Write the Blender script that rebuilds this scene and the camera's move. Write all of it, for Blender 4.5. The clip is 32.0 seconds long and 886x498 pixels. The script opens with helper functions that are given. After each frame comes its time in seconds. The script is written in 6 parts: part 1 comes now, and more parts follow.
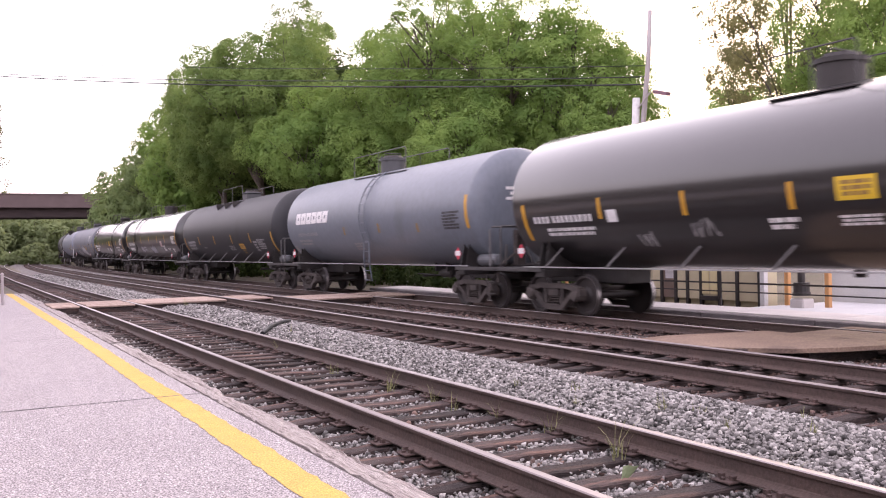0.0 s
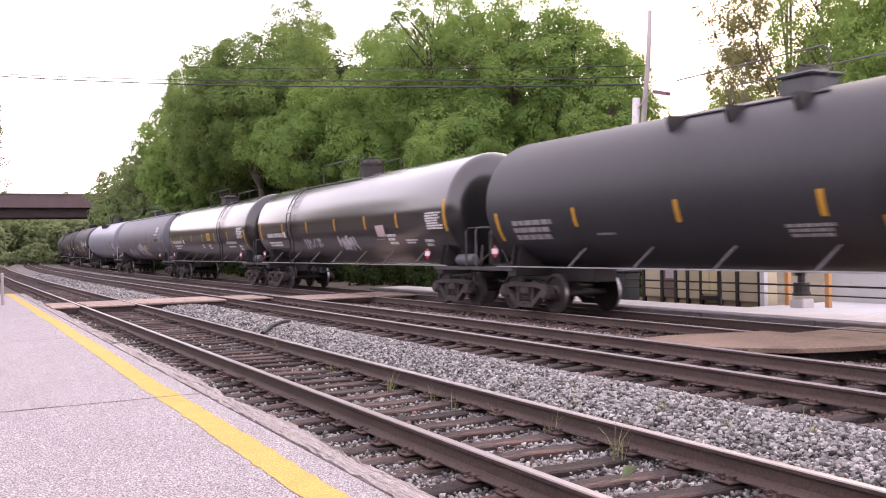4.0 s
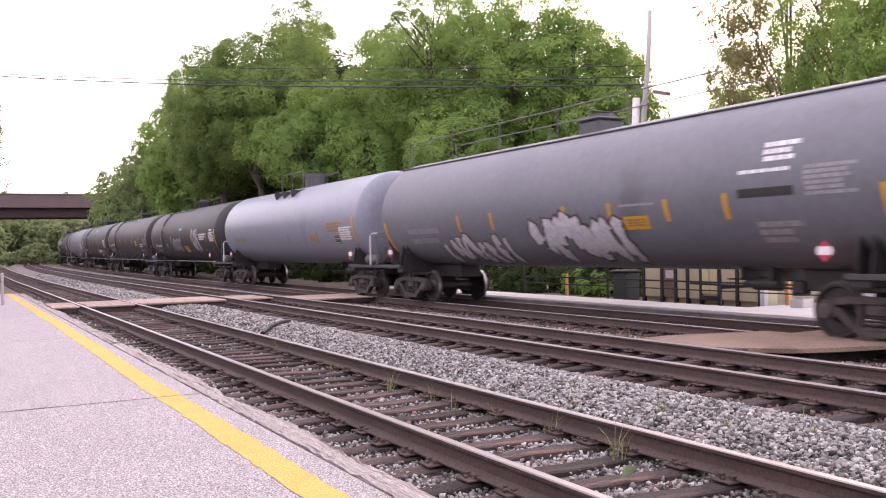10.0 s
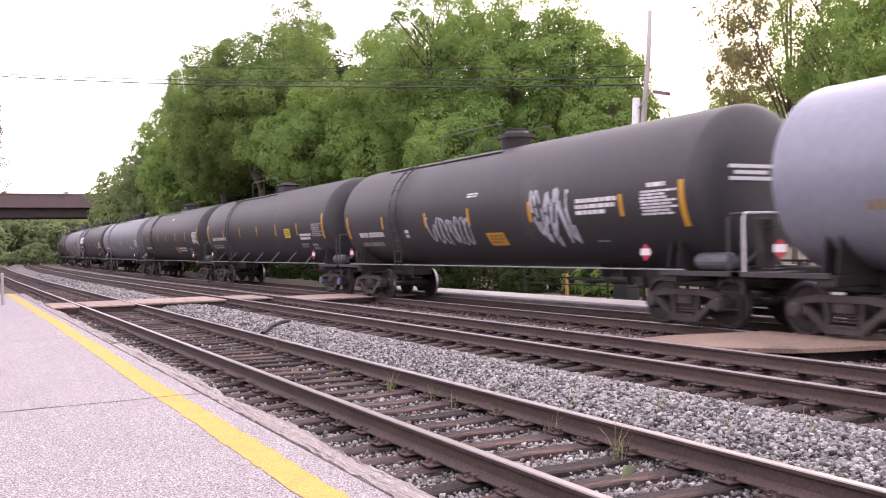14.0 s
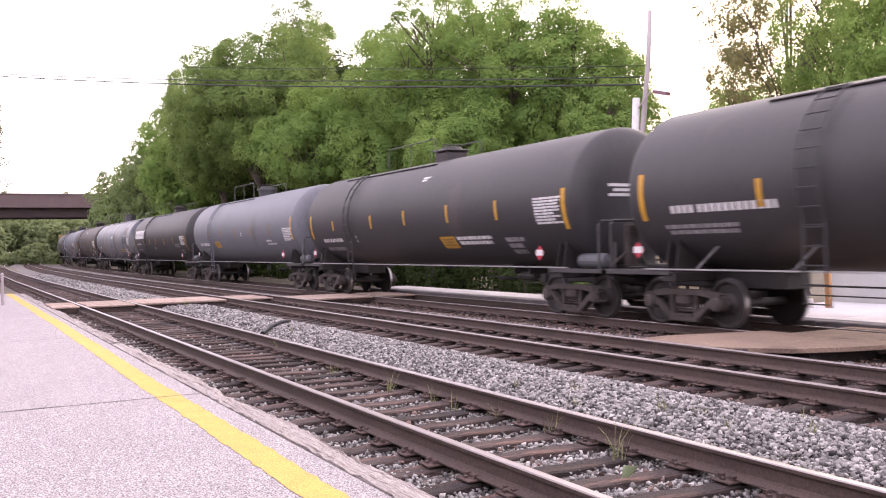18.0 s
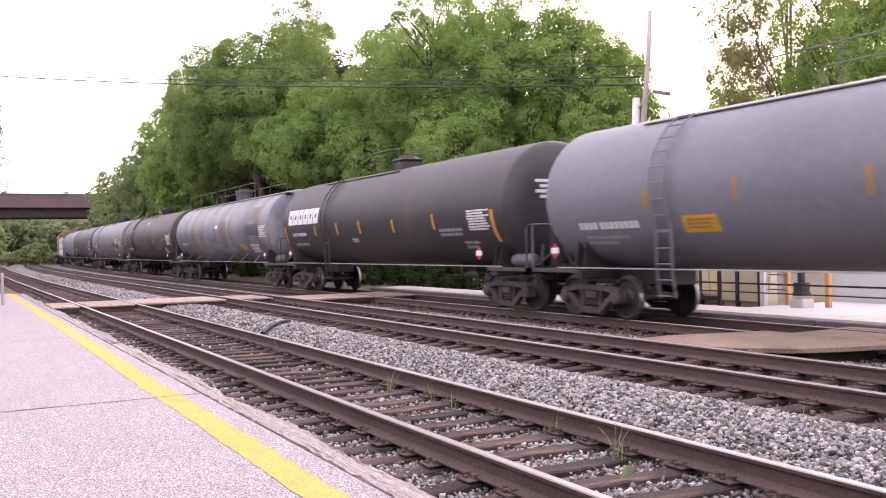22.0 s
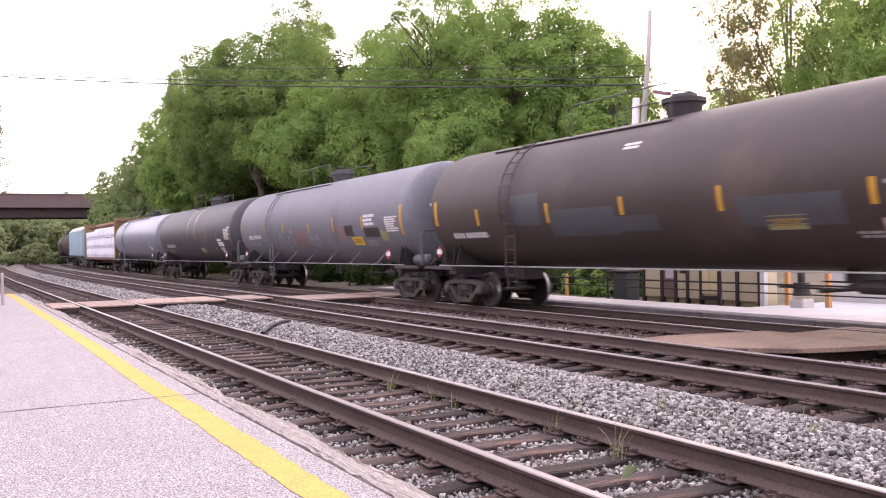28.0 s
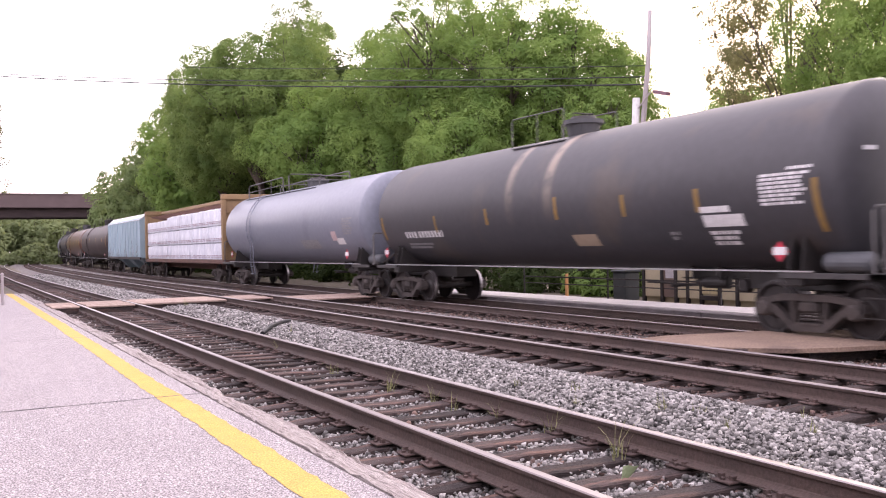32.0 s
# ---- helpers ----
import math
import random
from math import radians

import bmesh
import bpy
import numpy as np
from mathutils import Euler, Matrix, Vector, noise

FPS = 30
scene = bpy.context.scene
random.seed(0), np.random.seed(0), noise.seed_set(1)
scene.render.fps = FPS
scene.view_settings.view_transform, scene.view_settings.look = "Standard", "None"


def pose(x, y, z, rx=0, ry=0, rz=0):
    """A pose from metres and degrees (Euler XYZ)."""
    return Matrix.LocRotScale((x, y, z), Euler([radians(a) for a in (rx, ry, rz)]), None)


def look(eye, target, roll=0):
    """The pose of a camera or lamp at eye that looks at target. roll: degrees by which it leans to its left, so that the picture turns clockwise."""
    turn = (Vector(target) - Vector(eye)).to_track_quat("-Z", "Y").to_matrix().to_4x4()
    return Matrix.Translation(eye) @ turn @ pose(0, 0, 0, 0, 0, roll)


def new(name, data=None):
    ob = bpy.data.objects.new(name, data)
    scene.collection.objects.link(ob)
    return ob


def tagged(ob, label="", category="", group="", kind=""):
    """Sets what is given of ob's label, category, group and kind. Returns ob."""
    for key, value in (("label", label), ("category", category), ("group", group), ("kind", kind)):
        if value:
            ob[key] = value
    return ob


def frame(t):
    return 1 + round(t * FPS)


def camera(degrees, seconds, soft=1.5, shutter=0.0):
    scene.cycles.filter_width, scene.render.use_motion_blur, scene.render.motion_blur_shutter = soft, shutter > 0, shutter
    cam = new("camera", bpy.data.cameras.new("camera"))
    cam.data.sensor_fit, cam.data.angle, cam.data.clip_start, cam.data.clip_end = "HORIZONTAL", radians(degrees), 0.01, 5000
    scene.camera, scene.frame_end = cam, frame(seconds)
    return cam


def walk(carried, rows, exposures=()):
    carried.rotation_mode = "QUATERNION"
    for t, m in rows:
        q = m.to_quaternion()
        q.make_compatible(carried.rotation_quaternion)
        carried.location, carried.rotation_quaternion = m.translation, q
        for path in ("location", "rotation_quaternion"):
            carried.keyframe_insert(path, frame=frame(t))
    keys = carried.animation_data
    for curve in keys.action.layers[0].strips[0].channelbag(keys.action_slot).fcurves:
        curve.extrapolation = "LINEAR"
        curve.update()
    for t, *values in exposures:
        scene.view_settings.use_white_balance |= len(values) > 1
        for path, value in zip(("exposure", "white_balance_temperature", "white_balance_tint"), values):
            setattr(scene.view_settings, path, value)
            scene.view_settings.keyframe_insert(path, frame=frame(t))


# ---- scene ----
SECONDS = 32.0
cam = camera(51.56, SECONDS, soft=1.1, shutter=0.45)
EYE = (0.0, 0.0, 1.525)
HEADING, TILT, LEAN = 0.49439, -0.00287, -1.211
VIEW = look(EYE, (math.sin(HEADING) * 10, math.cos(HEADING) * 10, EYE[2] + math.tan(TILT) * 10), LEAN)
walk(cam, [(0.0, VIEW), (SECONDS, VIEW)], exposures=[(t, e, 6500, 14) for t, e in ((0.0, 0.09), (6.0, 0.1), (12.0, 0.1), (14.0, 0.18), (17.0, 0.26), (21.0, 0.26), (23.0, 0.24), (25.0, 0.2), (28.0, 0.25), (30.0, 0.2), (SECONDS, 0.2))])

# ---- light: a bright hazy evening sky, a weak wide sun behind the trees ----
SUN_AZIMUTH, SUN_HEIGHT = 62.0, 24.0        # degrees from +y towards +x, above the horizon
world = bpy.data.worlds.new("world")
scene.world = world
world.use_nodes = True
wn, wl = world.node_tree.nodes, world.node_tree.links
wn.clear()
sky = wn.new("ShaderNodeTexSky")
sky.sky_type, sky.sun_disc = "NISHITA", False
sky.sun_elevation, sky.sun_rotation = radians(SUN_HEIGHT), radians(SUN_AZIMUTH)
sky.dust_density, sky.air_density = 4.0, 1.5
clear = wn.new("ShaderNodeBackground")
clear.inputs["Strength"].default_value = 0.13
wl.new(sky.outputs[0], clear.inputs["Color"])
haze = wn.new("ShaderNodeBackground")
haze.inputs["Color"].default_value = (1.0, 0.852, 0.955, 1)
haze.inputs["Strength"].default_value = 2.1
both = wn.new("ShaderNodeAddShader")
wl.new(clear.outputs[0], both.inputs[0])
wl.new(haze.outputs[0], both.inputs[1])
wout = wn.new("ShaderNodeOutputWorld")
wl.new(both.outputs[0], wout.inputs["Surface"])

sun_data = bpy.data.lights.new("sun", "SUN")
sun_data.energy, sun_data.angle, sun_data.color = 0.9, radians(14), (1.0, 0.93, 0.84)
sun = new("sun", sun_data)
_sx, _sy, _sz = (math.sin(radians(SUN_AZIMUTH)) * math.cos(radians(SUN_HEIGHT)),
                 math.cos(radians(SUN_AZIMUTH)) * math.cos(radians(SUN_HEIGHT)), math.sin(radians(SUN_HEIGHT)))
sun.matrix_world = look((_sx * 60, _sy * 60, _sz * 60), (0, 0, 0))

# ---- materials ----
MATS = {}


def material(name, color, rough=0.8, metal=0.0, second=None, scale=4.0, spread=0.5, grain=0.0, grain_scale=60.0,
             bump=0.0, bump_scale=40.0, stretch=(1, 1, 1), per="", per_amount=0.25, spec=0.5, third=None, third_scale=0.6,
             third_cut=0.55, coat=0.0, coat_rough=0.3):
    """A surface with two scales of colour variation, fine relief and, where asked, a shade of its own for every object or island."""
    if name in MATS:
        return MATS[name]
    m = bpy.data.materials.new(name)
    m.use_nodes = True
    n, l = m.node_tree.nodes, m.node_tree.links
    b = n["Principled BSDF"]
    b.inputs["Roughness"].default_value = rough
    b.inputs["Metallic"].default_value = metal
    b.inputs["Specular IOR Level"].default_value = spec
    b.inputs["Coat Weight"].default_value = coat
    b.inputs["Coat Roughness"].default_value = coat_rough
    tc = n.new("ShaderNodeTexCoord")
    mp = n.new("ShaderNodeMapping")
    mp.inputs["Scale"].default_value = stretch
    l.new(tc.outputs["Object"], mp.inputs["Vector"])

    def tex(s, detail=4.0):
        t = n.new("ShaderNodeTexNoise")
        t.inputs["Scale"].default_value, t.inputs["Detail"].default_value = s, detail
        l.new(mp.outputs[0], t.inputs["Vector"])
        return t.outputs["Fac"]

    def ramp(fac, lo, hi):
        r = n.new("ShaderNodeMapRange")
        r.inputs["From Min"].default_value, r.inputs["From Max"].default_value = lo, hi
        l.new(fac, r.inputs["Value"])
        return r.outputs[0]

    def mix(fac, a, c, kind="MIX"):
        x = n.new("ShaderNodeMix")
        x.data_type, x.blend_type = "RGBA", kind
        for sock, v in ((x.inputs[0], fac), (x.inputs[6], a), (x.inputs[7], c)):
            if isinstance(v, (int, float)):
                sock.default_value = v
            elif isinstance(v, tuple):
                sock.default_value = (*v[:3], 1)
            else:
                l.new(v, sock)
        return x.outputs[2]

    col = tuple(color)
    if second:
        col = mix(ramp(tex(scale), 0.5 - spread / 2, 0.5 + spread / 2), col, tuple(second))
    if third:
        col = mix(ramp(tex(third_scale, 6.0), third_cut, third_cut + 0.12), col, tuple(third))
    if grain:
        g = ramp(tex(grain_scale, 3.0), 0.3, 0.7)
        dark = mix(g, (1 - grain,) * 3, (1 + grain,) * 3)
        col = mix(1.0, col, dark, "MULTIPLY")
    if per:
        if per == "object":
            o = n.new("ShaderNodeObjectInfo").outputs["Random"]
        else:
            o = n.new("ShaderNodeNewGeometry").outputs["Random Per Island"]
        v = n.new("ShaderNodeMapRange")
        v.inputs["To Min"].default_value, v.inputs["To Max"].default_value = 1 - per_amount, 1 + per_amount
        l.new(o, v.inputs["Value"])
        c3 = n.new("ShaderNodeCombineColor")
        for i in range(3):
            l.new(v.outputs[0], c3.inputs[i])
        col = mix(1.0, col, c3.outputs[0], "MULTIPLY")
    if isinstance(col, tuple):
        b.inputs["Base Color"].default_value = (*col, 1)
    else:
        l.new(col, b.inputs["Base Color"])
    if bump:
        bp = n.new("ShaderNodeBump")
        bp.inputs["Strength"].default_value, bp.inputs["Distance"].default_value = bump, 0.02
        l.new(tex(bump_scale), bp.inputs["Height"])
        l.new(bp.outputs[0], b.inputs["Normal"])
    MATS[name] = m
    return m


ASPHALT = material("platform_asphalt", (0.325, 0.299, 0.306), 0.92, second=(0.28, 0.255, 0.262), scale=0.7, spread=0.6, grain=0.9,
                   grain_scale=75, bump=0.9, bump_scale=70, third=(0.62, 0.585, 0.59), third_scale=48, third_cut=0.585)
TAR = material("tar_joint", (0.045, 0.04, 0.045), 0.8, second=(0.09, 0.08, 0.085), scale=12)
YELLOW = material("stripe_paint", (0.54, 0.362, 0.082), 0.75, second=(0.465, 0.31, 0.072), scale=5, grain=0.3, grain_scale=62, bump=0.7,
                  bump_scale=70, third=(0.42, 0.36, 0.2), third_scale=3.0, third_cut=0.68)
TIMBER = material("weathered_timber", (0.43, 0.39, 0.375), 0.9, second=(0.24, 0.205, 0.195), scale=3, grain=0.5, grain_scale=22,
                  bump=1.0, bump_scale=20, stretch=(9, 0.3, 9), per="object", per_amount=0.12, third=(0.12, 0.095, 0.09), third_scale=2.2, third_cut=0.53)
CROSSING = material("crossing_plank", (0.40, 0.31, 0.26), 0.9, second=(0.29, 0.215, 0.175), scale=2, grain=0.3, grain_scale=24,
                    bump=0.6, bump_scale=24, stretch=(6, 0.8, 6), per="object", per_amount=0.12)
PAD = material("worn_tan_pad", (0.285, 0.205, 0.152), 0.9, second=(0.2, 0.142, 0.108), scale=1.3, grain=0.25, grain_scale=30, bump=0.4, bump_scale=30, third=(0.13, 0.09, 0.072),
               third_scale=1.1, third_cut=0.6)
RAIL_SIDE = material("rusty_rail", (0.058, 0.041, 0.036), 0.8, second=(0.09, 0.06, 0.05), scale=1.6, grain=0.25, grain_scale=35,
                     bump=0.35, bump_scale=60, metal=0.0)
RAIL_TOP = material("polished_railhead", (0.33, 0.295, 0.295), 0.45, metal=0.9, second=(0.30, 0.265, 0.265), scale=3, stretch=(1, 0.05, 1))
RAIL_TOP_DULL = material("dull_railhead", (0.40, 0.37, 0.378), 0.4, metal=0.85, second=(0.24, 0.2, 0.195), scale=3, stretch=(1, 0.05, 1))
TIE = material("creosoted_tie", (0.06, 0.041, 0.037), 0.9, second=(0.022, 0.017, 0.017), scale=2.2, grain=0.6, grain_scale=16, bump=0.9,
               bump_scale=22, stretch=(0.8, 6, 6), per="object", per_amount=0.55, third=(0.115, 0.066, 0.05), third_scale=1.1, third_cut=0.55)
PLATE = material("rusty_tie_plate", (0.09, 0.057, 0.049), 0.85, second=(0.05, 0.034, 0.031), scale=9, grain=0.3, bump=0.4, per="object")
STONE = material("ballast_stone", (0.335, 0.322, 0.307), 0.9, second=(0.145, 0.138, 0.132), scale=14, grain=0.2, grain_scale=70,
                 per="island", per_amount=0.85, bump=0.3, bump_scale=60)
RUSTY_STONE = material("rust_dusted_stone", (0.17, 0.115, 0.096), 0.92, second=(0.09, 0.057, 0.048), scale=6, grain=0.2, per="island",
                       per_amount=0.75)
BED = material("ballast_bed", (0.175, 0.16, 0.153), 0.95, second=(0.1, 0.089, 0.084), scale=16, grain=0.45, grain_scale=22, bump=1.0,
               bump_scale=20, third=(0.14, 0.104, 0.092), third_scale=0.5)
DIRT = material("dry_soil", (0.14, 0.115, 0.09), 0.95, second=(0.09, 0.083, 0.055), scale=0.9, grain=0.3, bump=0.6, bump_scale=12,
                third=(0.07, 0.085, 0.04), third_scale=0.25, third_cut=0.6)
CONCRETE = material("pale_concrete", (0.6, 0.565, 0.545), 0.9, second=(0.5, 0.47, 0.455), scale=1.2, grain=0.15, grain_scale=50, bump=0.3,
                    third=(0.25, 0.235, 0.23), third_scale=0.8, third_cut=0.62)
CURB = material("stained_kerb", (0.22, 0.20, 0.205), 0.92, second=(0.15, 0.135, 0.14), scale=2.5, grain=0.25, bump=0.4)


def leaf_material(name, color, second, through_color, share=0.42):
    """Thin leaves: a matt upper side and light that glows through the blade."""
    m = material(name, color, 0.65, second=second, scale=0.55, spread=0.3, per="island", per_amount=0.1, spec=0.05)
    n, l = m.node_tree.nodes, m.node_tree.links
    t = n.new("ShaderNodeBsdfTranslucent")
    t.inputs["Color"].default_value = (*through_color, 1)
    mix = n.new("ShaderNodeMixShader")
    mix.inputs[0].default_value = share
    out = n["Material Output"]
    l.new(n["Principled BSDF"].outputs[0], mix.inputs[1])
    l.new(t.outputs[0], mix.inputs[2])
    l.new(mix.outputs[0], out.inputs["Surface"])
    return m


LEAF = leaf_material("leaf_green", (0.128, 0.212, 0.064), (0.222, 0.322, 0.094), (0.36, 0.47, 0.125), 0.34)
# LEAF darkened by about an eighth, standing in for shadowed foliage.
LEAF_HALF_SHADE = leaf_material("leaf_half_shade_green", (0.113, 0.18, 0.06), (0.193, 0.27, 0.086), (0.315, 0.395, 0.115), 0.34)
# Haze over the more distant trees, mixed into the leaf colour as a paler green.
LEAF_HAZE = leaf_material("leaf_haze_pale_green", (0.135, 0.188, 0.085), (0.185, 0.245, 0.105), (0.285, 0.35, 0.13), 0.34)
# The shade of understory and crown hollows is put into this leaf colour.
LEAF_SHADE = leaf_material("leaf_shade_green", (0.04, 0.064, 0.025), (0.058, 0.086, 0.03), (0.09, 0.12, 0.035))
# Distance haze is put into this pale, greyed leaf colour.
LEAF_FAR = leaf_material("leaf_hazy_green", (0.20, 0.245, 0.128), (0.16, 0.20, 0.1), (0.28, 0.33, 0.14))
# The olive-brown look of leaves against bright sky is put into their colour.
LEAF_THIN = leaf_material("leaf_backlit", (0.13, 0.152, 0.072), (0.17, 0.155, 0.082), (0.32, 0.30, 0.135), 0.45)
BARK = material("bark", (0.13, 0.105, 0.085), 0.95, second=(0.075, 0.06, 0.05), scale=3, grain=0.3, grain_scale=20, bump=1.0, bump_scale=14,
                stretch=(3, 3, 0.5))
PALE_GREEN = material("pale_leaf", (0.34, 0.42, 0.24), 0.7, second=(0.28, 0.36, 0.2), scale=10)
GRASS = material("grass_blade", (0.20, 0.235, 0.085), 0.7, second=(0.30, 0.27, 0.13), scale=2, per="island", per_amount=0.4)
STEEL_DARK = material("grimy_dark_steel", (0.018, 0.016, 0.016), 0.62, second=(0.03, 0.025, 0.024), scale=3, grain=0.2, bump=0.15)
TRUCK = material("dusty_truck_iron", (0.078, 0.064, 0.058), 0.85, second=(0.034, 0.028, 0.027), scale=4, grain=0.3, bump=0.4, bump_scale=50)
WHEEL = material("wheel_steel", (0.03, 0.023, 0.022), 0.6, second=(0.016, 0.013, 0.013), scale=4, grain=0.2)
TREAD = material("wheel_tread", (0.35, 0.33, 0.33), 0.35, metal=0.9)
CAP_BLUE = material("bearing_cap_blue", (0.16, 0.25, 0.38), 0.6, second=(0.1, 0.13, 0.17), scale=20)
RAILING = material("galvanised_rod", (0.42, 0.42, 0.43), 0.5, metal=0.4, second=(0.3, 0.29, 0.29), scale=5)
RESERVOIR = material("reservoir_paint", (0.105, 0.112, 0.122), 0.55, second=(0.07, 0.073, 0.08), scale=6, grain=0.2)
STRUT = material("strut_steel", (0.14, 0.135, 0.135), 0.6, second=(0.08, 0.075, 0.075), scale=6)
RAIL_BLACK = material("black_painted_rod", (0.035, 0.034, 0.036), 0.5, second=(0.06, 0.055, 0.055), scale=5)
WHITE = material("white_marking", (0.74, 0.73, 0.735), 0.6, second=(0.58, 0.57, 0.575), scale=9, grain=0.15)
GREY_MARK = material("faded_marking", (0.32, 0.315, 0.32), 0.65, second=(0.2, 0.195, 0.2), scale=9, grain=0.25)
YEL_MARK = material("yellow_reflector", (0.56, 0.29, 0.02), 0.5, second=(0.44, 0.235, 0.025), scale=7, grain=0.12)
YEL_PANEL = material("yellow_panel", (0.66, 0.44, 0.02), 0.55, second=(0.56, 0.37, 0.03), scale=5)
TAN_MARK = material("tan_stencil_panel", (0.42, 0.33, 0.24), 0.7, second=(0.33, 0.25, 0.18), scale=5)
ORANGE_MARK = material("dull_orange_marking", (0.29, 0.17, 0.04), 0.65, second=(0.20, 0.13, 0.05), scale=8)
RED_MARK = material("red_placard", (0.45, 0.03, 0.06), 0.5)
GRAFFITI = material("spray_paint_white", (0.5, 0.5, 0.55), 0.6, second=(0.3, 0.3, 0.34), scale=7, spread=0.35)
GRAFFITI_BRIGHT = material("fresh_spray_paint", (0.52, 0.52, 0.54), 0.55, second=(0.38, 0.38, 0.41), scale=9, spread=0.3)
PINK_CARD = material("faded_pink_card", (0.55, 0.43, 0.43), 0.6, second=(0.45, 0.33, 0.335), scale=8)
PINK_DULL = material("dull_pink_paint", (0.22, 0.13, 0.135), 0.6, second=(0.17, 0.115, 0.12), scale=6)
PALE_PANEL = material("pale_olive_panel", (0.26, 0.26, 0.115), 0.6, second=(0.2, 0.2, 0.1), scale=8)
PATCH_LIGHT = material("light_patch_paint", (0.19, 0.2, 0.23), 0.55, second=(0.16, 0.17, 0.2), scale=3)
PATCH_DARK = material("grey_patch_paint", (0.062, 0.064, 0.07), 0.55, second=(0.05, 0.051, 0.056), scale=3)
PATCH_RUST = material("rust_bleed", (0.145, 0.12, 0.10), 0.65, second=(0.15, 0.14, 0.14), scale=1.6, spread=0.3)
RUST_OUTLINE = material("spray_paint_maroon", (0.09, 0.03, 0.025), 0.6, second=(0.05, 0.022, 0.02), scale=6)
GRAFFITI_RED = material("spray_paint_red", (0.22, 0.115, 0.12), 0.6, second=(0.17, 0.11, 0.115), scale=6)
TAN = material("tan_siding", (0.6, 0.535, 0.365), 0.8, second=(0.5, 0.44, 0.305), scale=1.4, grain=0.08, bump=0.1)
BROWN_PANEL = material("brown_door_paint", (0.22, 0.16, 0.13), 0.75, second=(0.16, 0.12, 0.10), scale=3)
YARD = material("bleached_concrete", (0.52, 0.525, 0.53), 0.9, second=(0.44, 0.445, 0.45), scale=1.2, grain=0.1, grain_scale=40, bump=0.2)
PANE_CREAM = material("cream_door_pane", (0.72, 0.63, 0.36), 0.5, second=(0.62, 0.54, 0.32), scale=3)
BACK_WALL = material("unseen_wall_brown", (0.085, 0.06, 0.05), 0.9, second=(0.06, 0.045, 0.04), scale=0.8, grain=0.2, grain_scale=12)
FENCE = material("black_iron", (0.022, 0.021, 0.022), 0.55, second=(0.05, 0.042, 0.04), scale=5)
BIN = material("grey_bin_plastic", (0.05, 0.06, 0.065), 0.6, second=(0.038, 0.044, 0.047), scale=3)
ORANGE = material("orange_post", (0.62, 0.32, 0.12), 0.7, second=(0.5, 0.27, 0.12), scale=5)
# Girder brown darkened to hold the shade under the parapet overhang.
BRIDGE = material("weathered_girder_in_shade", (0.03, 0.02, 0.021), 0.85, second=(0.05, 0.034, 0.034), scale=0.5, grain=0.15, grain_scale=6, stretch=(1, 1, 4))
BRIDGE_TOP = material("bridge_parapet", (0.135, 0.098, 0.098), 0.9, second=(0.1, 0.073, 0.074), scale=0.6)
POLE = material("grey_pole_wood", (0.40, 0.365, 0.37), 0.9, second=(0.30, 0.27, 0.27), scale=3, stretch=(4, 4, 0.3), grain=0.2)
WIRE = material("black_cable", (0.02, 0.02, 0.022), 0.6)
LAMP_PINK = material("lamp_housing", (0.20, 0.10, 0.13), 0.6, second=(0.15, 0.08, 0.1), scale=6)
LUMBER_WRAP = material("white_lumber_wrap", (0.82, 0.83, 0.88), 0.5, second=(0.52, 0.54, 0.62), scale=1.3, spread=0.5, bump=0.8, bump_scale=5,
                       stretch=(1, 2.5, 0.8), grain=0.1, grain_scale=8)
WRAP_MARK = material("wrap_print", (0.25, 0.16, 0.2), 0.6, second=(0.4, 0.3, 0.35), scale=5)
TAN_STEEL = material("ochre_car_paint", (0.30, 0.2, 0.1), 0.7, second=(0.22, 0.142, 0.075), scale=1.5, grain=0.15, third=(0.2, 0.12, 0.08), third_scale=2,
                     third_cut=0.62)
RUST_STEEL = material("rust_brown_steel", (0.16, 0.085, 0.062), 0.85, second=(0.10, 0.06, 0.05), scale=2, grain=0.2)
HOPPER_BLUE = material("pale_blue_car_paint", (0.33, 0.44, 0.50), 0.6, second=(0.27, 0.37, 0.43), scale=0.8, grain=0.08, third=(0.2, 0.25, 0.27),
                       third_scale=1.6, third_cut=0.66)


def tank_paint(name, color, second, rust=None, rough=0.42, cut=0.62, coat=0.15, coat_rough=0.2, spec=0.5):
    return material(name, color, rough, second=second, scale=0.55, spread=0.5, grain=0.08, grain_scale=9, stretch=(1, 0.7, 0.55), third=rust,
                    third_scale=0.8, third_cut=cut, coat=coat, coat_rough=coat_rough, spec=spec)


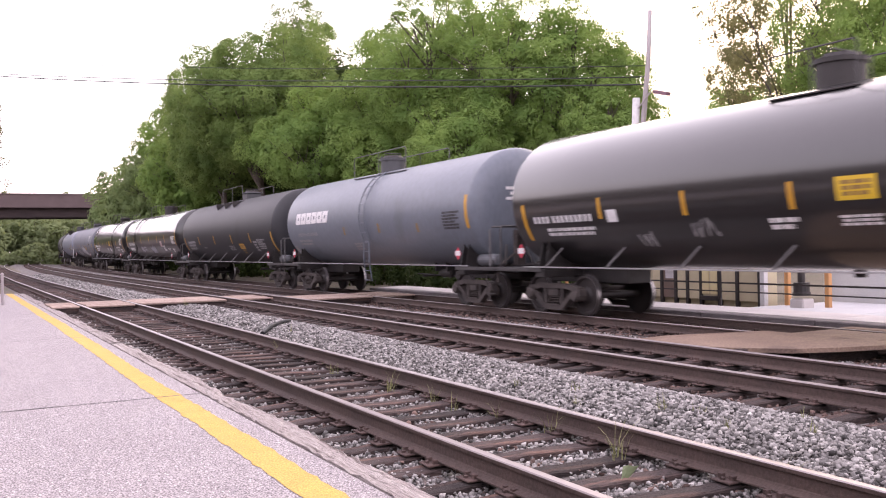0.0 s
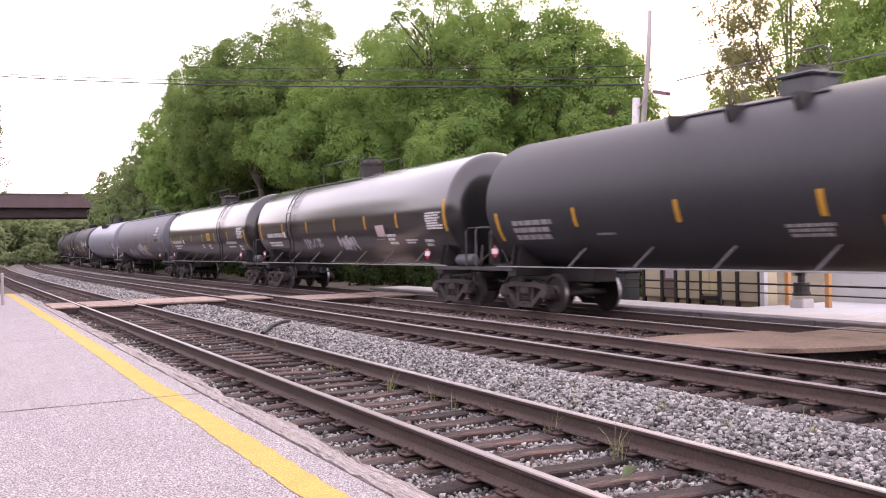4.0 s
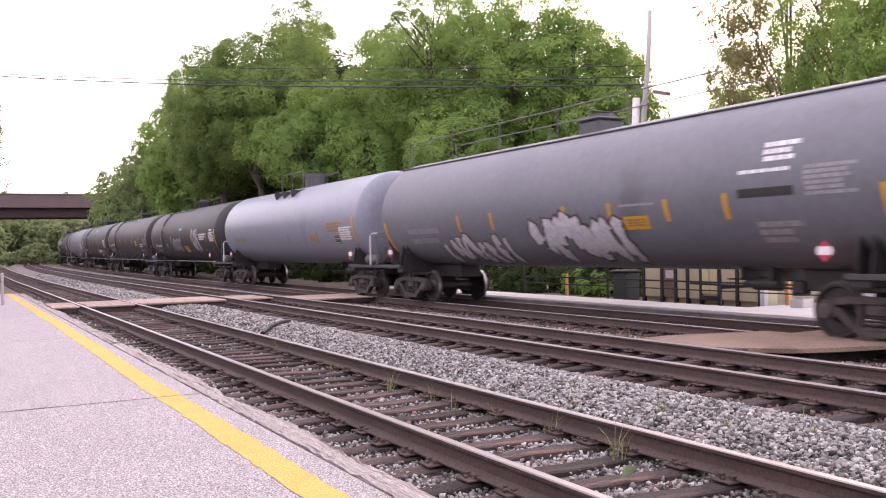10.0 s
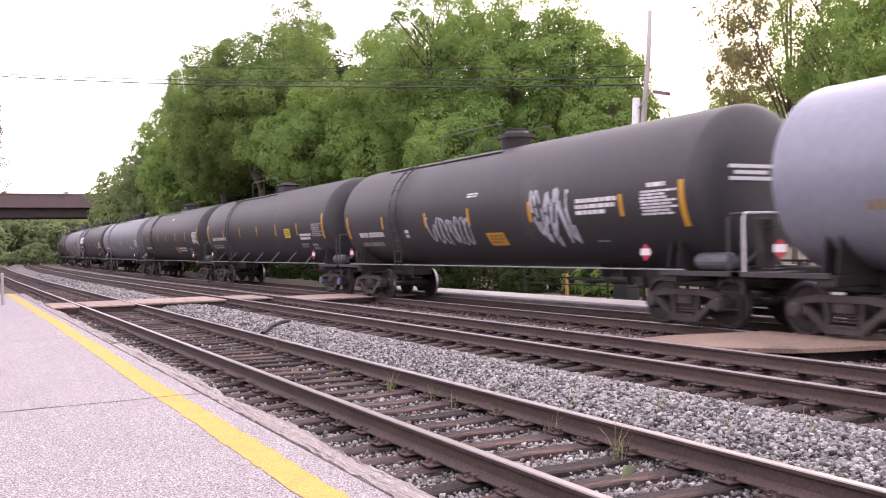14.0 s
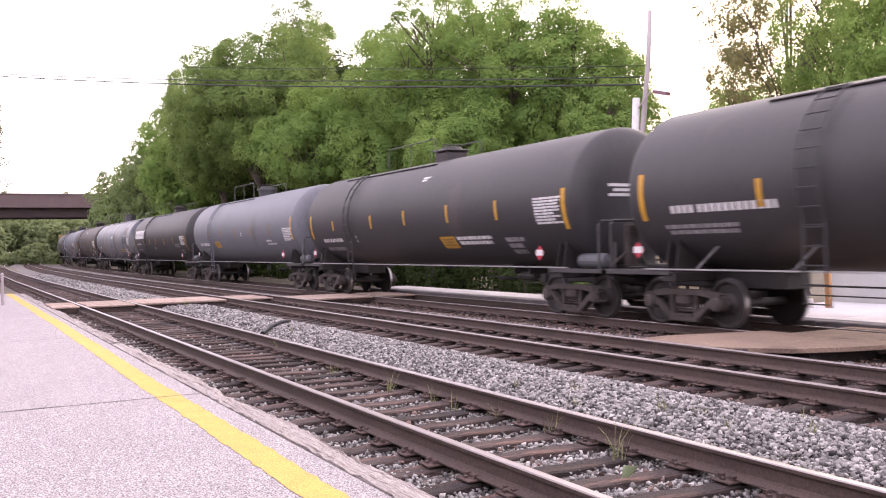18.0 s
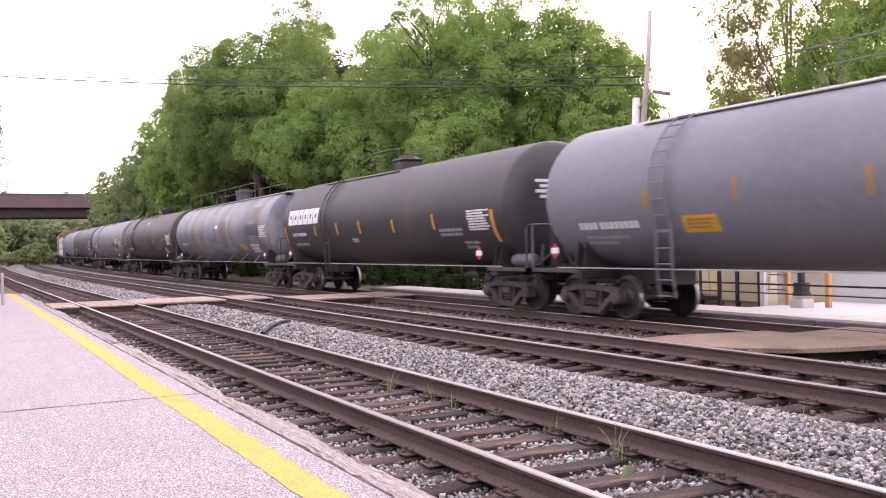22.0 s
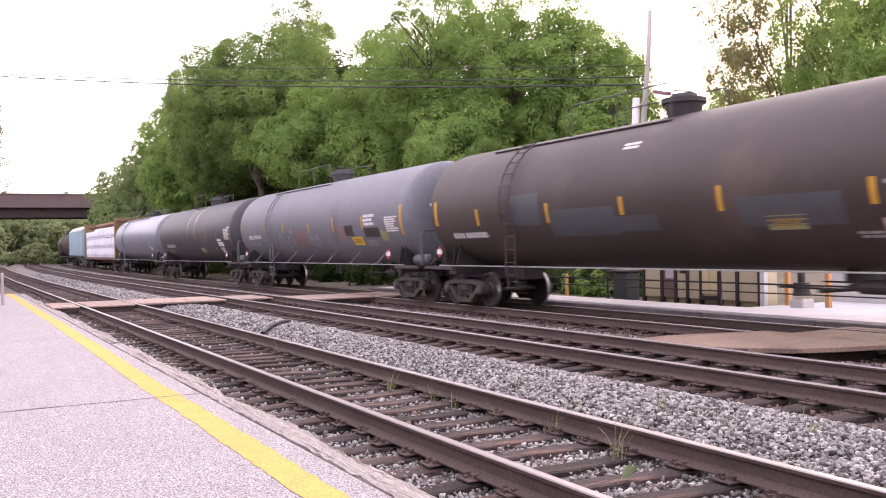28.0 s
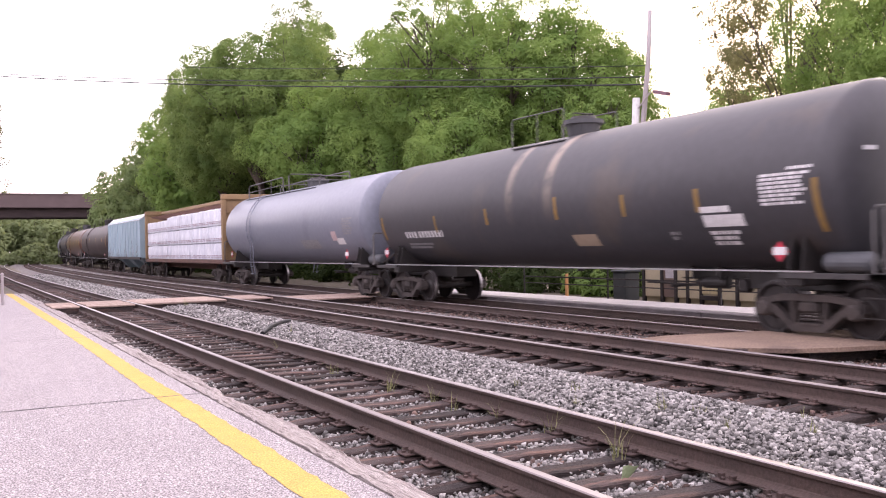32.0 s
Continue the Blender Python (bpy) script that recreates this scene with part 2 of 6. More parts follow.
PAINT = {
    "gloss_black": tank_paint("gloss_black_paint", (0.007, 0.0068, 0.0075), (0.012, 0.0115, 0.0125), (0.02, 0.0185, 0.0195), 0.3, 0.6, 1.0, 0.16),
    "black": tank_paint("satin_black_paint", (0.027, 0.0262, 0.0285), (0.039, 0.037, 0.039), (0.054, 0.0475, 0.0455), 0.55, 0.6, 0.0, 0.3, 0.45),
    "brown_black": tank_paint("brown_black_paint", (0.037, 0.0275, 0.0255), (0.052, 0.039, 0.035), (0.068, 0.048, 0.041), 0.56, 0.55, 0.0, 0.3, 0.45),
    "rust_brown": tank_paint("rust_brown_paint", (0.085, 0.042, 0.028), (0.11, 0.056, 0.038), (0.055, 0.032, 0.026), 0.4, 0.6, 0.4),
    "slate": tank_paint("slate_grey_paint", (0.126, 0.131, 0.152), (0.15, 0.154, 0.174), (0.104, 0.105, 0.116), 0.55, 0.6, 0.02, 0.3, 0.4),
    "dark_grey": tank_paint("dark_grey_paint", (0.018, 0.0188, 0.0225), (0.026, 0.0268, 0.031), (0.015, 0.0155, 0.018), 0.54, 0.6, 0.05, 0.3, 0.45),
    "grey": tank_paint("blue_grey_paint", (0.128, 0.146, 0.176), (0.146, 0.164, 0.194), (0.105, 0.117, 0.137), 0.42, 0.62, 0.15, 0.22, 0.4),
    "light_grey": tank_paint("light_grey_paint", (0.19, 0.203, 0.25), (0.21, 0.223, 0.268), (0.158, 0.168, 0.205), 0.42, 0.62, 0.15, 0.22, 0.4),
    "patchy_grey": material("patchy_grey_paint", (0.098, 0.108, 0.132), 0.5, second=(0.205, 0.207, 0.217), scale=0.75, spread=0.2, grain=0.14, grain_scale=7, stretch=(1, 0.9, 0.45),
                            third=(0.135, 0.104, 0.082), third_scale=0.65, third_cut=0.53, coat=0.08, coat_rough=0.3, spec=0.4),
}


def stained_rings(name, base, colour, places, width, low, high):
    """A tank paint with soft rings of dust round the shell, at places along it, fading out down the flanks."""
    m = base.copy()
    m.name = name
    n, l = m.node_tree.nodes, m.node_tree.links
    target = n["Principled BSDF"].inputs["Base Color"]
    under = target.links[0].from_socket
    xyz = n.new("ShaderNodeSeparateXYZ")
    tc = n.new("ShaderNodeTexCoord")
    l.new(tc.outputs["Object"], xyz.inputs[0])

    def span(value, a, c):
        r = n.new("ShaderNodeMapRange")
        r.interpolation_type = "SMOOTHSTEP"
        r.inputs["From Min"].default_value, r.inputs["From Max"].default_value = a, c
        l.new(value, r.inputs["Value"])
        return r.outputs[0]

    def calc(kind, a, c):
        x = n.new("ShaderNodeMath")
        x.operation = kind
        for sock, v in zip(x.inputs, (a, c)):
            if isinstance(v, float):
                sock.default_value = v
            else:
                l.new(v, sock)
        return x.outputs[0]

    total = None
    for y, weight in places:
        near = calc("ABSOLUTE", calc("SUBTRACT", xyz.outputs[1], y), 0.0)
        ring = calc("MULTIPLY", span(near, width, width * 0.15), weight)
        total = ring if total is None else calc("ADD", total, ring)
    t = n.new("ShaderNodeTexNoise")
    t.inputs["Scale"].default_value, t.inputs["Detail"].default_value = 2.2, 5.0
    l.new(tc.outputs["Object"], t.inputs["Vector"])
    fac = calc("MULTIPLY", calc("MULTIPLY", total, span(xyz.outputs[2], low, high)), span(t.outputs["Fac"], 0.2, 0.6))
    x = n.new("ShaderNodeMix")
    x.data_type = "RGBA"
    l.new(fac, x.inputs[0])
    l.new(under, x.inputs[6])
    x.inputs[7].default_value = (*colour, 1)
    l.new(x.outputs[2], target)
    return m


DUSTY_BASE = tank_paint("charcoal_paint", (0.044, 0.0435, 0.05), (0.06, 0.058, 0.064), (0.074, 0.064, 0.06), 0.54, 0.55, 0.05, 0.3, 0.45)
PAINT["dusty_charcoal"] = stained_rings("dusty_charcoal_paint", DUSTY_BASE, (0.30, 0.245, 0.195), ((0.71, 0.75), (-0.87, 0.9)), 0.26, 1.9, 3.6)

# ---- mesh helpers ----


def part(name, bm, mat, parent=None, label="", smooth=False, m=None):
    """Links a bmesh, or a mesh already made, as one object under its thing."""
    if isinstance(bm, bmesh.types.BMesh):
        me = bpy.data.meshes.new(name)
        bm.to_mesh(me)
        bm.free()
        if mat:
            me.materials.append(mat)
        if smooth:
            for f in me.polygons:
                f.use_smooth = True
    else:
        me = bm
    ob = new(name, me)
    if parent:
        ob.parent = parent
    if m is not None:
        ob.matrix_basis = m
    if label:
        ob["label"] = label
    return ob


def mesh_np(name, verts, faces, mat, smooth=False):
    """A mesh from arrays; all faces have the same number of corners."""
    me = bpy.data.meshes.new(name)
    k = faces.shape[1]
    me.vertices.add(len(verts))
    me.vertices.foreach_set("co", np.ascontiguousarray(verts, dtype=np.float32).ravel())
    me.loops.add(faces.size)
    me.loops.foreach_set("vertex_index", np.ascontiguousarray(faces, dtype=np.int32).ravel())
    me.polygons.add(len(faces))
    me.polygons.foreach_set("loop_start", np.arange(0, faces.size, k, dtype=np.int32))
    me.polygons.foreach_set("loop_total", np.full(len(faces), k, dtype=np.int32))
    me.update(calc_edges=True)
    if smooth:
        me.polygons.foreach_set("use_smooth", np.ones(len(faces), dtype=bool))
    me.materials.append(mat)
    return me


def box(bm, x0, x1, y0, y1, z0, z1, m=None):
    v = [bm.verts.new((x, y, z)) for z in (z0, z1) for y in (y0, y1) for x in (x0, x1)]
    if m is not None:
        for q in v:
            q.co = m @ q.co
    for f in ((0, 2, 3, 1), (4, 5, 7, 6), (0, 1, 5, 4), (2, 6, 7, 3), (0, 4, 6, 2), (1, 3, 7, 5)):
        bm.faces.new([v[i] for i in f])
    return v


def soft_box(bm, x0, x1, y0, y1, z0, z1, r=0.01):
    b = bmesh.new()
    box(b, x0, x1, y0, y1, z0, z1)
    bmesh.ops.bevel(b, geom=b.edges[:], offset=r, segments=1, affect="EDGES")
    join(bm, b)


def join(bm, b):
    me = bpy.data.meshes.new("tmp")
    b.to_mesh(me)
    b.free()
    bm.from_mesh(me)
    bpy.data.meshes.remove(me)


def tube(bm, pts, r, n=6, r_end=None, cap=True):
    """A round bar along a line of points."""
    pts = [Vector(p) for p in pts]
    rings = []
    for i, p in enumerate(pts):
        d = (pts[min(i + 1, len(pts) - 1)] - pts[max(i - 1, 0)]).normalized()
        a = d.orthogonal().normalized() if abs(d.z) > 0.95 else d.cross(Vector((0, 0, 1))).normalized()
        c = d.cross(a)
        rr = r if r_end is None else r + (r_end - r) * i / (len(pts) - 1)
        rings.append([bm.verts.new(p + (a * math.cos(t) + c * math.sin(t)) * rr) for t in (2 * math.pi * k / n for k in range(n))])
    for a, c in zip(rings, rings[1:]):
        for k in range(n):
            bm.faces.new((a[k], a[(k + 1) % n], c[(k + 1) % n], c[k]))
    if cap:
        bm.faces.new(rings[0][::-1])
        bm.faces.new(rings[-1])


def revolve_y(bm, prof, n=48, cx=0.0, cz=0.0):
    """A body of revolution about a line along y; prof is (y, radius)."""
    rings = []
    for y, r in prof:
        if r < 1e-6:
            rings.append([bm.verts.new((cx, y, cz))])
        else:
            rings.append([bm.verts.new((cx + r * math.cos(a), y, cz + r * math.sin(a))) for a in (2 * math.pi * k / n for k in range(n))])
    for a, c in zip(rings, rings[1:]):
        for k in range(n):
            k2 = (k + 1) % n
            if len(a) == 1 and len(c) > 1:
                bm.faces.new((a[0], c[k2], c[k]))
            elif len(c) == 1 and len(a) > 1:
                bm.faces.new((a[k], a[k2], c[0]))
            elif len(a) > 1:
                bm.faces.new((a[k], a[k2], c[k2], c[k]))


def revolve_x(bm, prof, n=28, cy=0.0, cz=0.0):
    b = bmesh.new()
    revolve_y(b, prof, n)
    for v in b.verts:
        v.co = Vector((v.co.y, -v.co.x + cy, v.co.z + cz))
    join(bm, b)


def extrude_yz(bm, poly, x0, x1):
    """A flat outline in y, z given a thickness in x."""
    a = [bm.verts.new((x0, y, z)) for y, z in poly]
    c = [bm.verts.new((x1, y, z)) for y, z in poly]
    bm.faces.new(a[::-1])
    bm.faces.new(c)
    for i in range(len(poly)):
        j = (i + 1) % len(poly)
        bm.faces.new((a[i], a[j], c[j], c[i]))


# ---- the plan: three tracks along y, easing into a bend to +x and a slight climb far away ----
XA, XB, XC = 4.199, 8.520, 13.293
ZA, ZB, ZC = 0.0, 0.049, -0.094
CURVE_START, EASING, CURVE_R, CLIMB = 59.19, 183.0, 240.1, 0.00348
GAUGE = 1.51


def centre_line(reach=520.0, step=0.5):
    """Points (x, y, heading) along the middle track, every half metre from the start of the bend."""
    x, y, out = XB, CURVE_START, []
    for k in range(int(reach / step) + 1):
        d = k * step
        a = d * d / (2 * EASING * CURVE_R) if d < EASING else EASING / (2 * CURVE_R) + (d - EASING) / CURVE_R
        out.append((x, y, a))
        x, y = x + math.sin(a) * step, y + math.cos(a) * step
    return out


BEND = centre_line()


def on_track(s, w):
    """Place and heading (radians from +y towards +x) at s along the line, w to the far side of the middle track."""
    if s <= CURVE_START:
        return XB + w, s, 0.0
    k = (s - CURVE_START) / 0.5
    i = min(int(k), len(BEND) - 2)
    (x0, y0, a0), (x1, y1, a1) = BEND[i], BEND[i + 1]
    t = k - i
    a = a0 + (a1 - a0) * t
    return x0 + (x1 - x0) * t + w * math.cos(a), y0 + (y1 - y0) * t - w * math.sin(a), a


def climb(s):
    """The rise of the line, and of the land beside it, past the start of the bend."""
    return CLIMB * min(max(0.0, s - CURVE_START), 160.0)


def track_pose(s, w, z):
    x, y, a = on_track(s, w)
    return pose(x, y, z + climb(s), 0, 0, -math.degrees(a))


STATIONS = [-60 + 5 * i for i in range(24)] + [CURVE_START + 3 * i for i in range(60)]


def sweep(bm, prof, w, z, stations, closed=True):
    """Carries a cross-section (offset to the far side, height) along the line."""
    rings = []
    for s in stations:
        x, y, a = on_track(s, w)
        rings.append([bm.verts.new((x + p * math.cos(a), y - p * math.sin(a), z + q + climb(s))) for p, q in prof])
    n = len(prof)
    for a, c in zip(rings, rings[1:]):
        for k in range(n if closed else n - 1):
            bm.faces.new((a[k], a[(k + 1) % n], c[(k + 1) % n], c[k]))
    if closed:
        bm.faces.new(rings[0])
        bm.faces.new(rings[-1][::-1])


# ---- ground ----
def ground_height(x, y=0.0):
    """The lie of the land across and along the tracks."""
    knots = ((-400, -0.12), (2.6, -0.32), (2.9, -0.30), (5.35, -0.30), (5.55, -0.25), (5.95, -0.17), (6.6, -0.155), (7.0, -0.20), (7.3, -0.265), (9.75, -0.27),
             (10.6, -0.28), (12.0, -0.37), (14.4, -0.37), (16.6, -0.16), (18.5, -0.12), (30, 0.5), (60, 2.5), (400, 8))
    for (x0, h0), (x1, h1) in zip(knots, knots[1:]):
        if x <= x1:
            return h0 + (h1 - h0) * (x - x0) / (x1 - x0) + climb(y)
    return knots[-1][1] + climb(y)


def build_ground():
    xs = [-3000, -900, -300, -100, -40, -10, 0, 2.5, 2.9, 3.5, 4.5, 5.3, 5.6, 5.8, 6.05, 6.3, 6.6, 6.9, 7.1, 7.3, 8, 9, 9.8, 10.2, 10.6, 11.2, 12,
          13, 14.4, 15.5, 16.6, 18.5, 22, 26, 30, 40, 60, 110, 300, 900, 3000]
    ys = [-3000, -800, -200, -60] + [-20 + 4 * i for i in range(46)] + [180, 210, 260, 340, 500, 900, 3000]
    v = np.array([(x, y, ground_height(max(-300, min(300, x)), y)) for y in ys for x in xs])
    n = len(xs)
    f = np.array([(j * n + i, j * n + i + 1, (j + 1) * n + i + 1, (j + 1) * n + i) for j in range(len(ys) - 1) for i in range(n - 1)])
    tagged(part("ground", mesh_np("ground", v, f, DIRT), None), "bare soil and patchy grass beside the railway line", "ground", kind="structure")
    bm = bmesh.new()
    prof = [(x - XB, ground_height(x) + 0.03) for x in (2.78, 3.3, 4.2, 5.2, 5.6, 6.05, 6.5, 6.9, 7.3, 8.5, 9.8, 10.6, 11.4, 12.2, 13.3, 14.42)]
    sweep(bm, prof, 0.0, 0.0, STATIONS, closed=False)
    tagged(part("ballast_bed", bm, BED), "grey crushed stone bed under the three railway tracks", "ballast", kind="structure")


build_ground()


# ---- platform on this side ----
def build_platform():
    top = -0.05
    joints = [-30, -14.6, -6.2, 2.0, 10.24, 18.5, 26.8, 35.0, 41.7]
    plat = tagged(new("platform"), "worn pinkish asphalt station platform with a yellow safety stripe", "platform", kind="structure")
    for y0, y1 in zip(joints, joints[1:]):
        b = bmesh.new()
        soft_box(b, -14, 2.435, y0 + 0.008, y1 - 0.008, top - 0.3, top, 0.006)
        part("asphalt_slab", b, ASPHALT, plat)
    for y in joints[1:-1]:
        b = bmesh.new()
        n = 40
        rows = []
        rj = random.Random(int(y * 10))
        for i in range(n + 1):
            x = -13.9 + (2.42 + 13.9) * i / n
            d = rj.uniform(-0.02, 0.02)
            rows.append([b.verts.new((x, y + d + e, top + 0.0035)) for e in (-0.016, 0.016)])
        for a, c in zip(rows, rows[1:]):
            b.faces.new((a[0], c[0], c[1], a[1]))
        part("tar_joint", b, TAR, plat, "dark tar-filled joint")
    # the painted stripe, a little uneven along its edges
    rng = random.Random(5)
    for y0, y1 in zip(joints, joints[1:]):
        b = bmesh.new()
        n = max(2, int((y1 - y0) / 0.12))
        rows = []
        for i in range(n + 1):
            y = y0 + 0.02 + (y1 - y0 - 0.04) * i / n
            drift = 0.07 * min(1.0, max(0.0, (y - 11) / 10)) + 0.008 * math.sin(y * 0.9)
            l, r = 1.945 + drift + rng.uniform(-0.014, 0.014), 2.21 + drift + rng.uniform(-0.014, 0.014)
            rows.append([b.verts.new((x, y, top + 0.004)) for x in (l, r)])
        for a, c in zip(rows, rows[1:]):
            b.faces.new((a[0], a[1], c[1], c[0]))
        part("yellow_stripe", b, YELLOW, plat, "faded yellow painted safety line")
    # edge timbers
    y = -30.0
    while y < 41.5:
        ln = 8.37 - 2.9 if abs(y - 2.9) < 0.01 else rng.uniform(2.6, 3.4)
        if y < 2.9 < y + ln:
            ln = 2.9 - y
        y1 = min(y + ln, 41.7)
        b = bmesh.new()
        n = max(4, int((y1 - y) / 0.13))
        rings = []
        for i in range(n + 1):
            yy = y + 0.012 + (y1 - y - 0.024) * i / n
            w0, w1 = 2.47 + rng.uniform(-0.015, 0.02), 2.72 + 0.03 * math.sin(yy * 1.7) + rng.uniform(-0.035, 0.03)
            t = top + rng.uniform(-0.018, 0.004)
            sag = rng.uniform(0.01, 0.05)
            rings.append([b.verts.new(q) for q in ((w0, yy, top - 0.28), (w0, yy, t), (w1 - 0.03, yy, t - 0.004), (w1, yy, t - sag), (w1 - 0.01, yy, top - 0.28))])
        for a, c in zip(rings, rings[1:]):
            for k in range(5):
                b.faces.new((a[k], a[(k + 1) % 5], c[(k + 1) % 5], c[k]))
        b.faces.new(rings[0])
        b.faces.new(rings[-1][::-1])
        part("edge_timber", b, TIMBER, plat, "splintered grey timber edge beam")
        y = y1
    # a short post at the platform's far end
    b = bmesh.new()
    tube(b, [(1.49, 32.4, top), (1.49, 32.4, top + 0.98)], 0.045, 8)
    tube(b, [(1.49, 32.4, top + 0.98), (1.49, 32.4, top + 1.03)], 0.06, 8, 0.02)
    tagged(part("marker_post", b, POLE), "pale grey marker post standing on the platform", "post")


build_platform()

# ---- rails, ties, plates ----
RAIL_PROFILE = ((-0.076, -0.181), (0.076, -0.181), (0.076, -0.170), (0.02, -0.150), (0.009, -0.135), (0.009, -0.048), (0.033, -0.038), (0.036, -0.012),
                (-0.036, -0.012), (-0.033, -0.038), (-0.009, -0.048), (-0.009, -0.135), (-0.02, -0.150), (-0.076, -0.170))
HEAD_PROFILE = ((-0.036, -0.0122), (0.036, -0.0122), (0.031, -0.002), (0.015, 0.0), (-0.015, 0.0), (-0.031, -0.002))


def tie_mesh(seed):
    rng = random.Random(seed)
    b = bmesh.new()
    xs = [-1.3, -0.9, -0.45, 0, 0.45, 0.9, 1.3]
    rings = []
    for x in xs:
        dz, w = rng.uniform(-0.018, 0.006) if abs(x) < 1.2 else rng.uniform(-0.04, -0.005), 0.108 + rng.uniform(-0.016, 0.014)
        rings.append([b.verts.new((x, q, z + dz)) for q, z in ((-w, -0.17), (w, -0.17), (w, -0.012), (w - 0.02, 0), (-w + 0.02, 0), (-w, -0.012))])
    for a, c in zip(rings, rings[1:]):
        for k in range(6):
            b.faces.new((a[k], a[(k + 1) % 6], c[(k + 1) % 6], c[k]))
    b.faces.new(rings[0])
    b.faces.new(rings[-1][::-1])
    bmesh.ops.recalc_face_normals(b, faces=b.faces[:])
    me = bpy.data.meshes.new("tie")
    b.to_mesh(me)
    b.free()
    me.materials.append(TIE)
    return me


def plate_mesh():
    b = bmesh.new()
    soft_box(b, -0.175, 0.175, -0.095, 0.095, 0, 0.018, 0.005)
    for x in (-0.10, 0.10):
        for y in (-0.055, 0.055):
            box(b, x - 0.02, x + 0.02, y - 0.018, y + 0.018, 0.018, 0.05)
    for x in (-0.145, 0.145):
        box(b, x - 0.014, x + 0.014, -0.014, 0.014, 0.018, 0.036)
    me = bpy.data.meshes.new("tie_plate")
    b.to_mesh(me)
    b.free()
    me.materials.append(PLATE)
    return me


TIES = [tie_mesh(i) for i in range(10)]
TIE_PLATE = plate_mesh()


def build_track(number, w, z, near0, near1, label):
    tr = tagged(new("track_%d" % number), label, "railway track", kind="structure")
    for side in (-1, 1):
        bm = bmesh.new()
        sweep(bm, RAIL_PROFILE, w + side * GAUGE / 2, z, STATIONS)
        rail = part("rail", bm, RAIL_SIDE, tr, "rust-brown steel rail")
        bm = bmesh.new()
        sweep(bm, HEAD_PROFILE, w + side * GAUGE / 2, z, STATIONS)
        part("railhead", bm, RAIL_TOP_DULL if number == 1 else RAIL_TOP, rail, "polished running surface")
    rng = random.Random(number * 7)
    s = -8.0
    far_v, far_f = [], []
    while s < 190:
        m = track_pose(s, w + rng.uniform(-0.05, 0.05), z - 0.203) @ pose(0, 0, rng.uniform(-0.008, 0.004), rng.uniform(-0.8, 0.8), 0, rng.uniform(-2.4, 2.4))
        if near0 <= s <= near1:
            t = part("tie", TIES[rng.randrange(10)], None, tr, m=m)
            for side in (-1, 1):
                part("tie_plate", TIE_PLATE, None, t, m=pose(side * GAUGE / 2, 0, 0.002, 0, 0, 0))
        else:
            k = len(far_v)
            for x in (-1.3, 1.3):
                for q, h in ((-0.11, -0.17), (0.11, -0.17), (0.11, 0), (-0.11, 0)):
                    far_v.append(m @ Vector((x, q, h)))
            far_f += [[k + i for i in f] for f in ((0, 1, 2, 3), (7, 6, 5, 4), (3, 2, 6, 7), (0, 4, 5, 1), (1, 5, 6, 2), (0, 3, 7, 4))]
        s += 0.503 + rng.uniform(-0.05, 0.05)
    part("distant_ties", mesh_np("distant_ties", np.array([tuple(v) for v in far_v]), np.array(far_f), TIE), None, tr)["kind"] = "stuff"
    return tr


build_track(1, XA - XB, ZA, 1.0, 46.0, "rusty rails on weathered timber ties beside the platform")
build_track(2, 0.0, ZB, 4.0, 50.0, "middle track of rusty rails on dark timber ties")
build_track(3, XC - XB, ZC, 6.0, 36.0, "far track of rust-dusted rails carrying the freight train")

# ---- crossings of planks ----
def plank_deck(name, label, strips, top, thick=0.055):
    """Thin bleached planks on dark bearers that stand back a little under their edges."""
    d = tagged(new(name), label, "crossing", kind="structure")
    rng = random.Random(3)
    for x0, x1, ya, yb, n in strips:
        for i in range(n):
            a, c = ya + (yb - ya) * i / n + 0.006, ya + (yb - ya) * (i + 1) / n - 0.006
            b = bmesh.new()
            dz = rng.uniform(-0.008, 0.004)
            soft_box(b, x0 + rng.uniform(-0.03, 0.03), x1 + rng.uniform(-0.03, 0.03), a, c, top - thick + dz, top + dz, 0.012)
            part("plank", b, CROSSING, d)
        for a in (ya + 0.05, (ya + yb) / 2 - 0.07, yb - 0.2):
            b = bmesh.new()
            soft_box(b, x0 + 0.04, x1 - 0.04, a, a + 0.15, top - 0.22, top - thick - 0.012, 0.012)
            part("bearer", b, TIE, d)
    return d


plank_deck("crossing_1", "sun-bleached timber boardwalk laid across the tracks",
           [(2.6, 3.36, 28.7, 31.3, 8), (3.56, 4.86, 28.5, 31.3, 8), (5.06, 7.66, 28.6, 31.3, 8), (7.88, 9.18, 28.7, 31.0, 8)], 0.0)
plank_deck("crossing_2", "timber boardwalk between the middle and far tracks", [(9.40, 12.42, 28.0, 30.6, 8), (12.66, 13.96, 28.0, 30.6, 8)], -0.075)


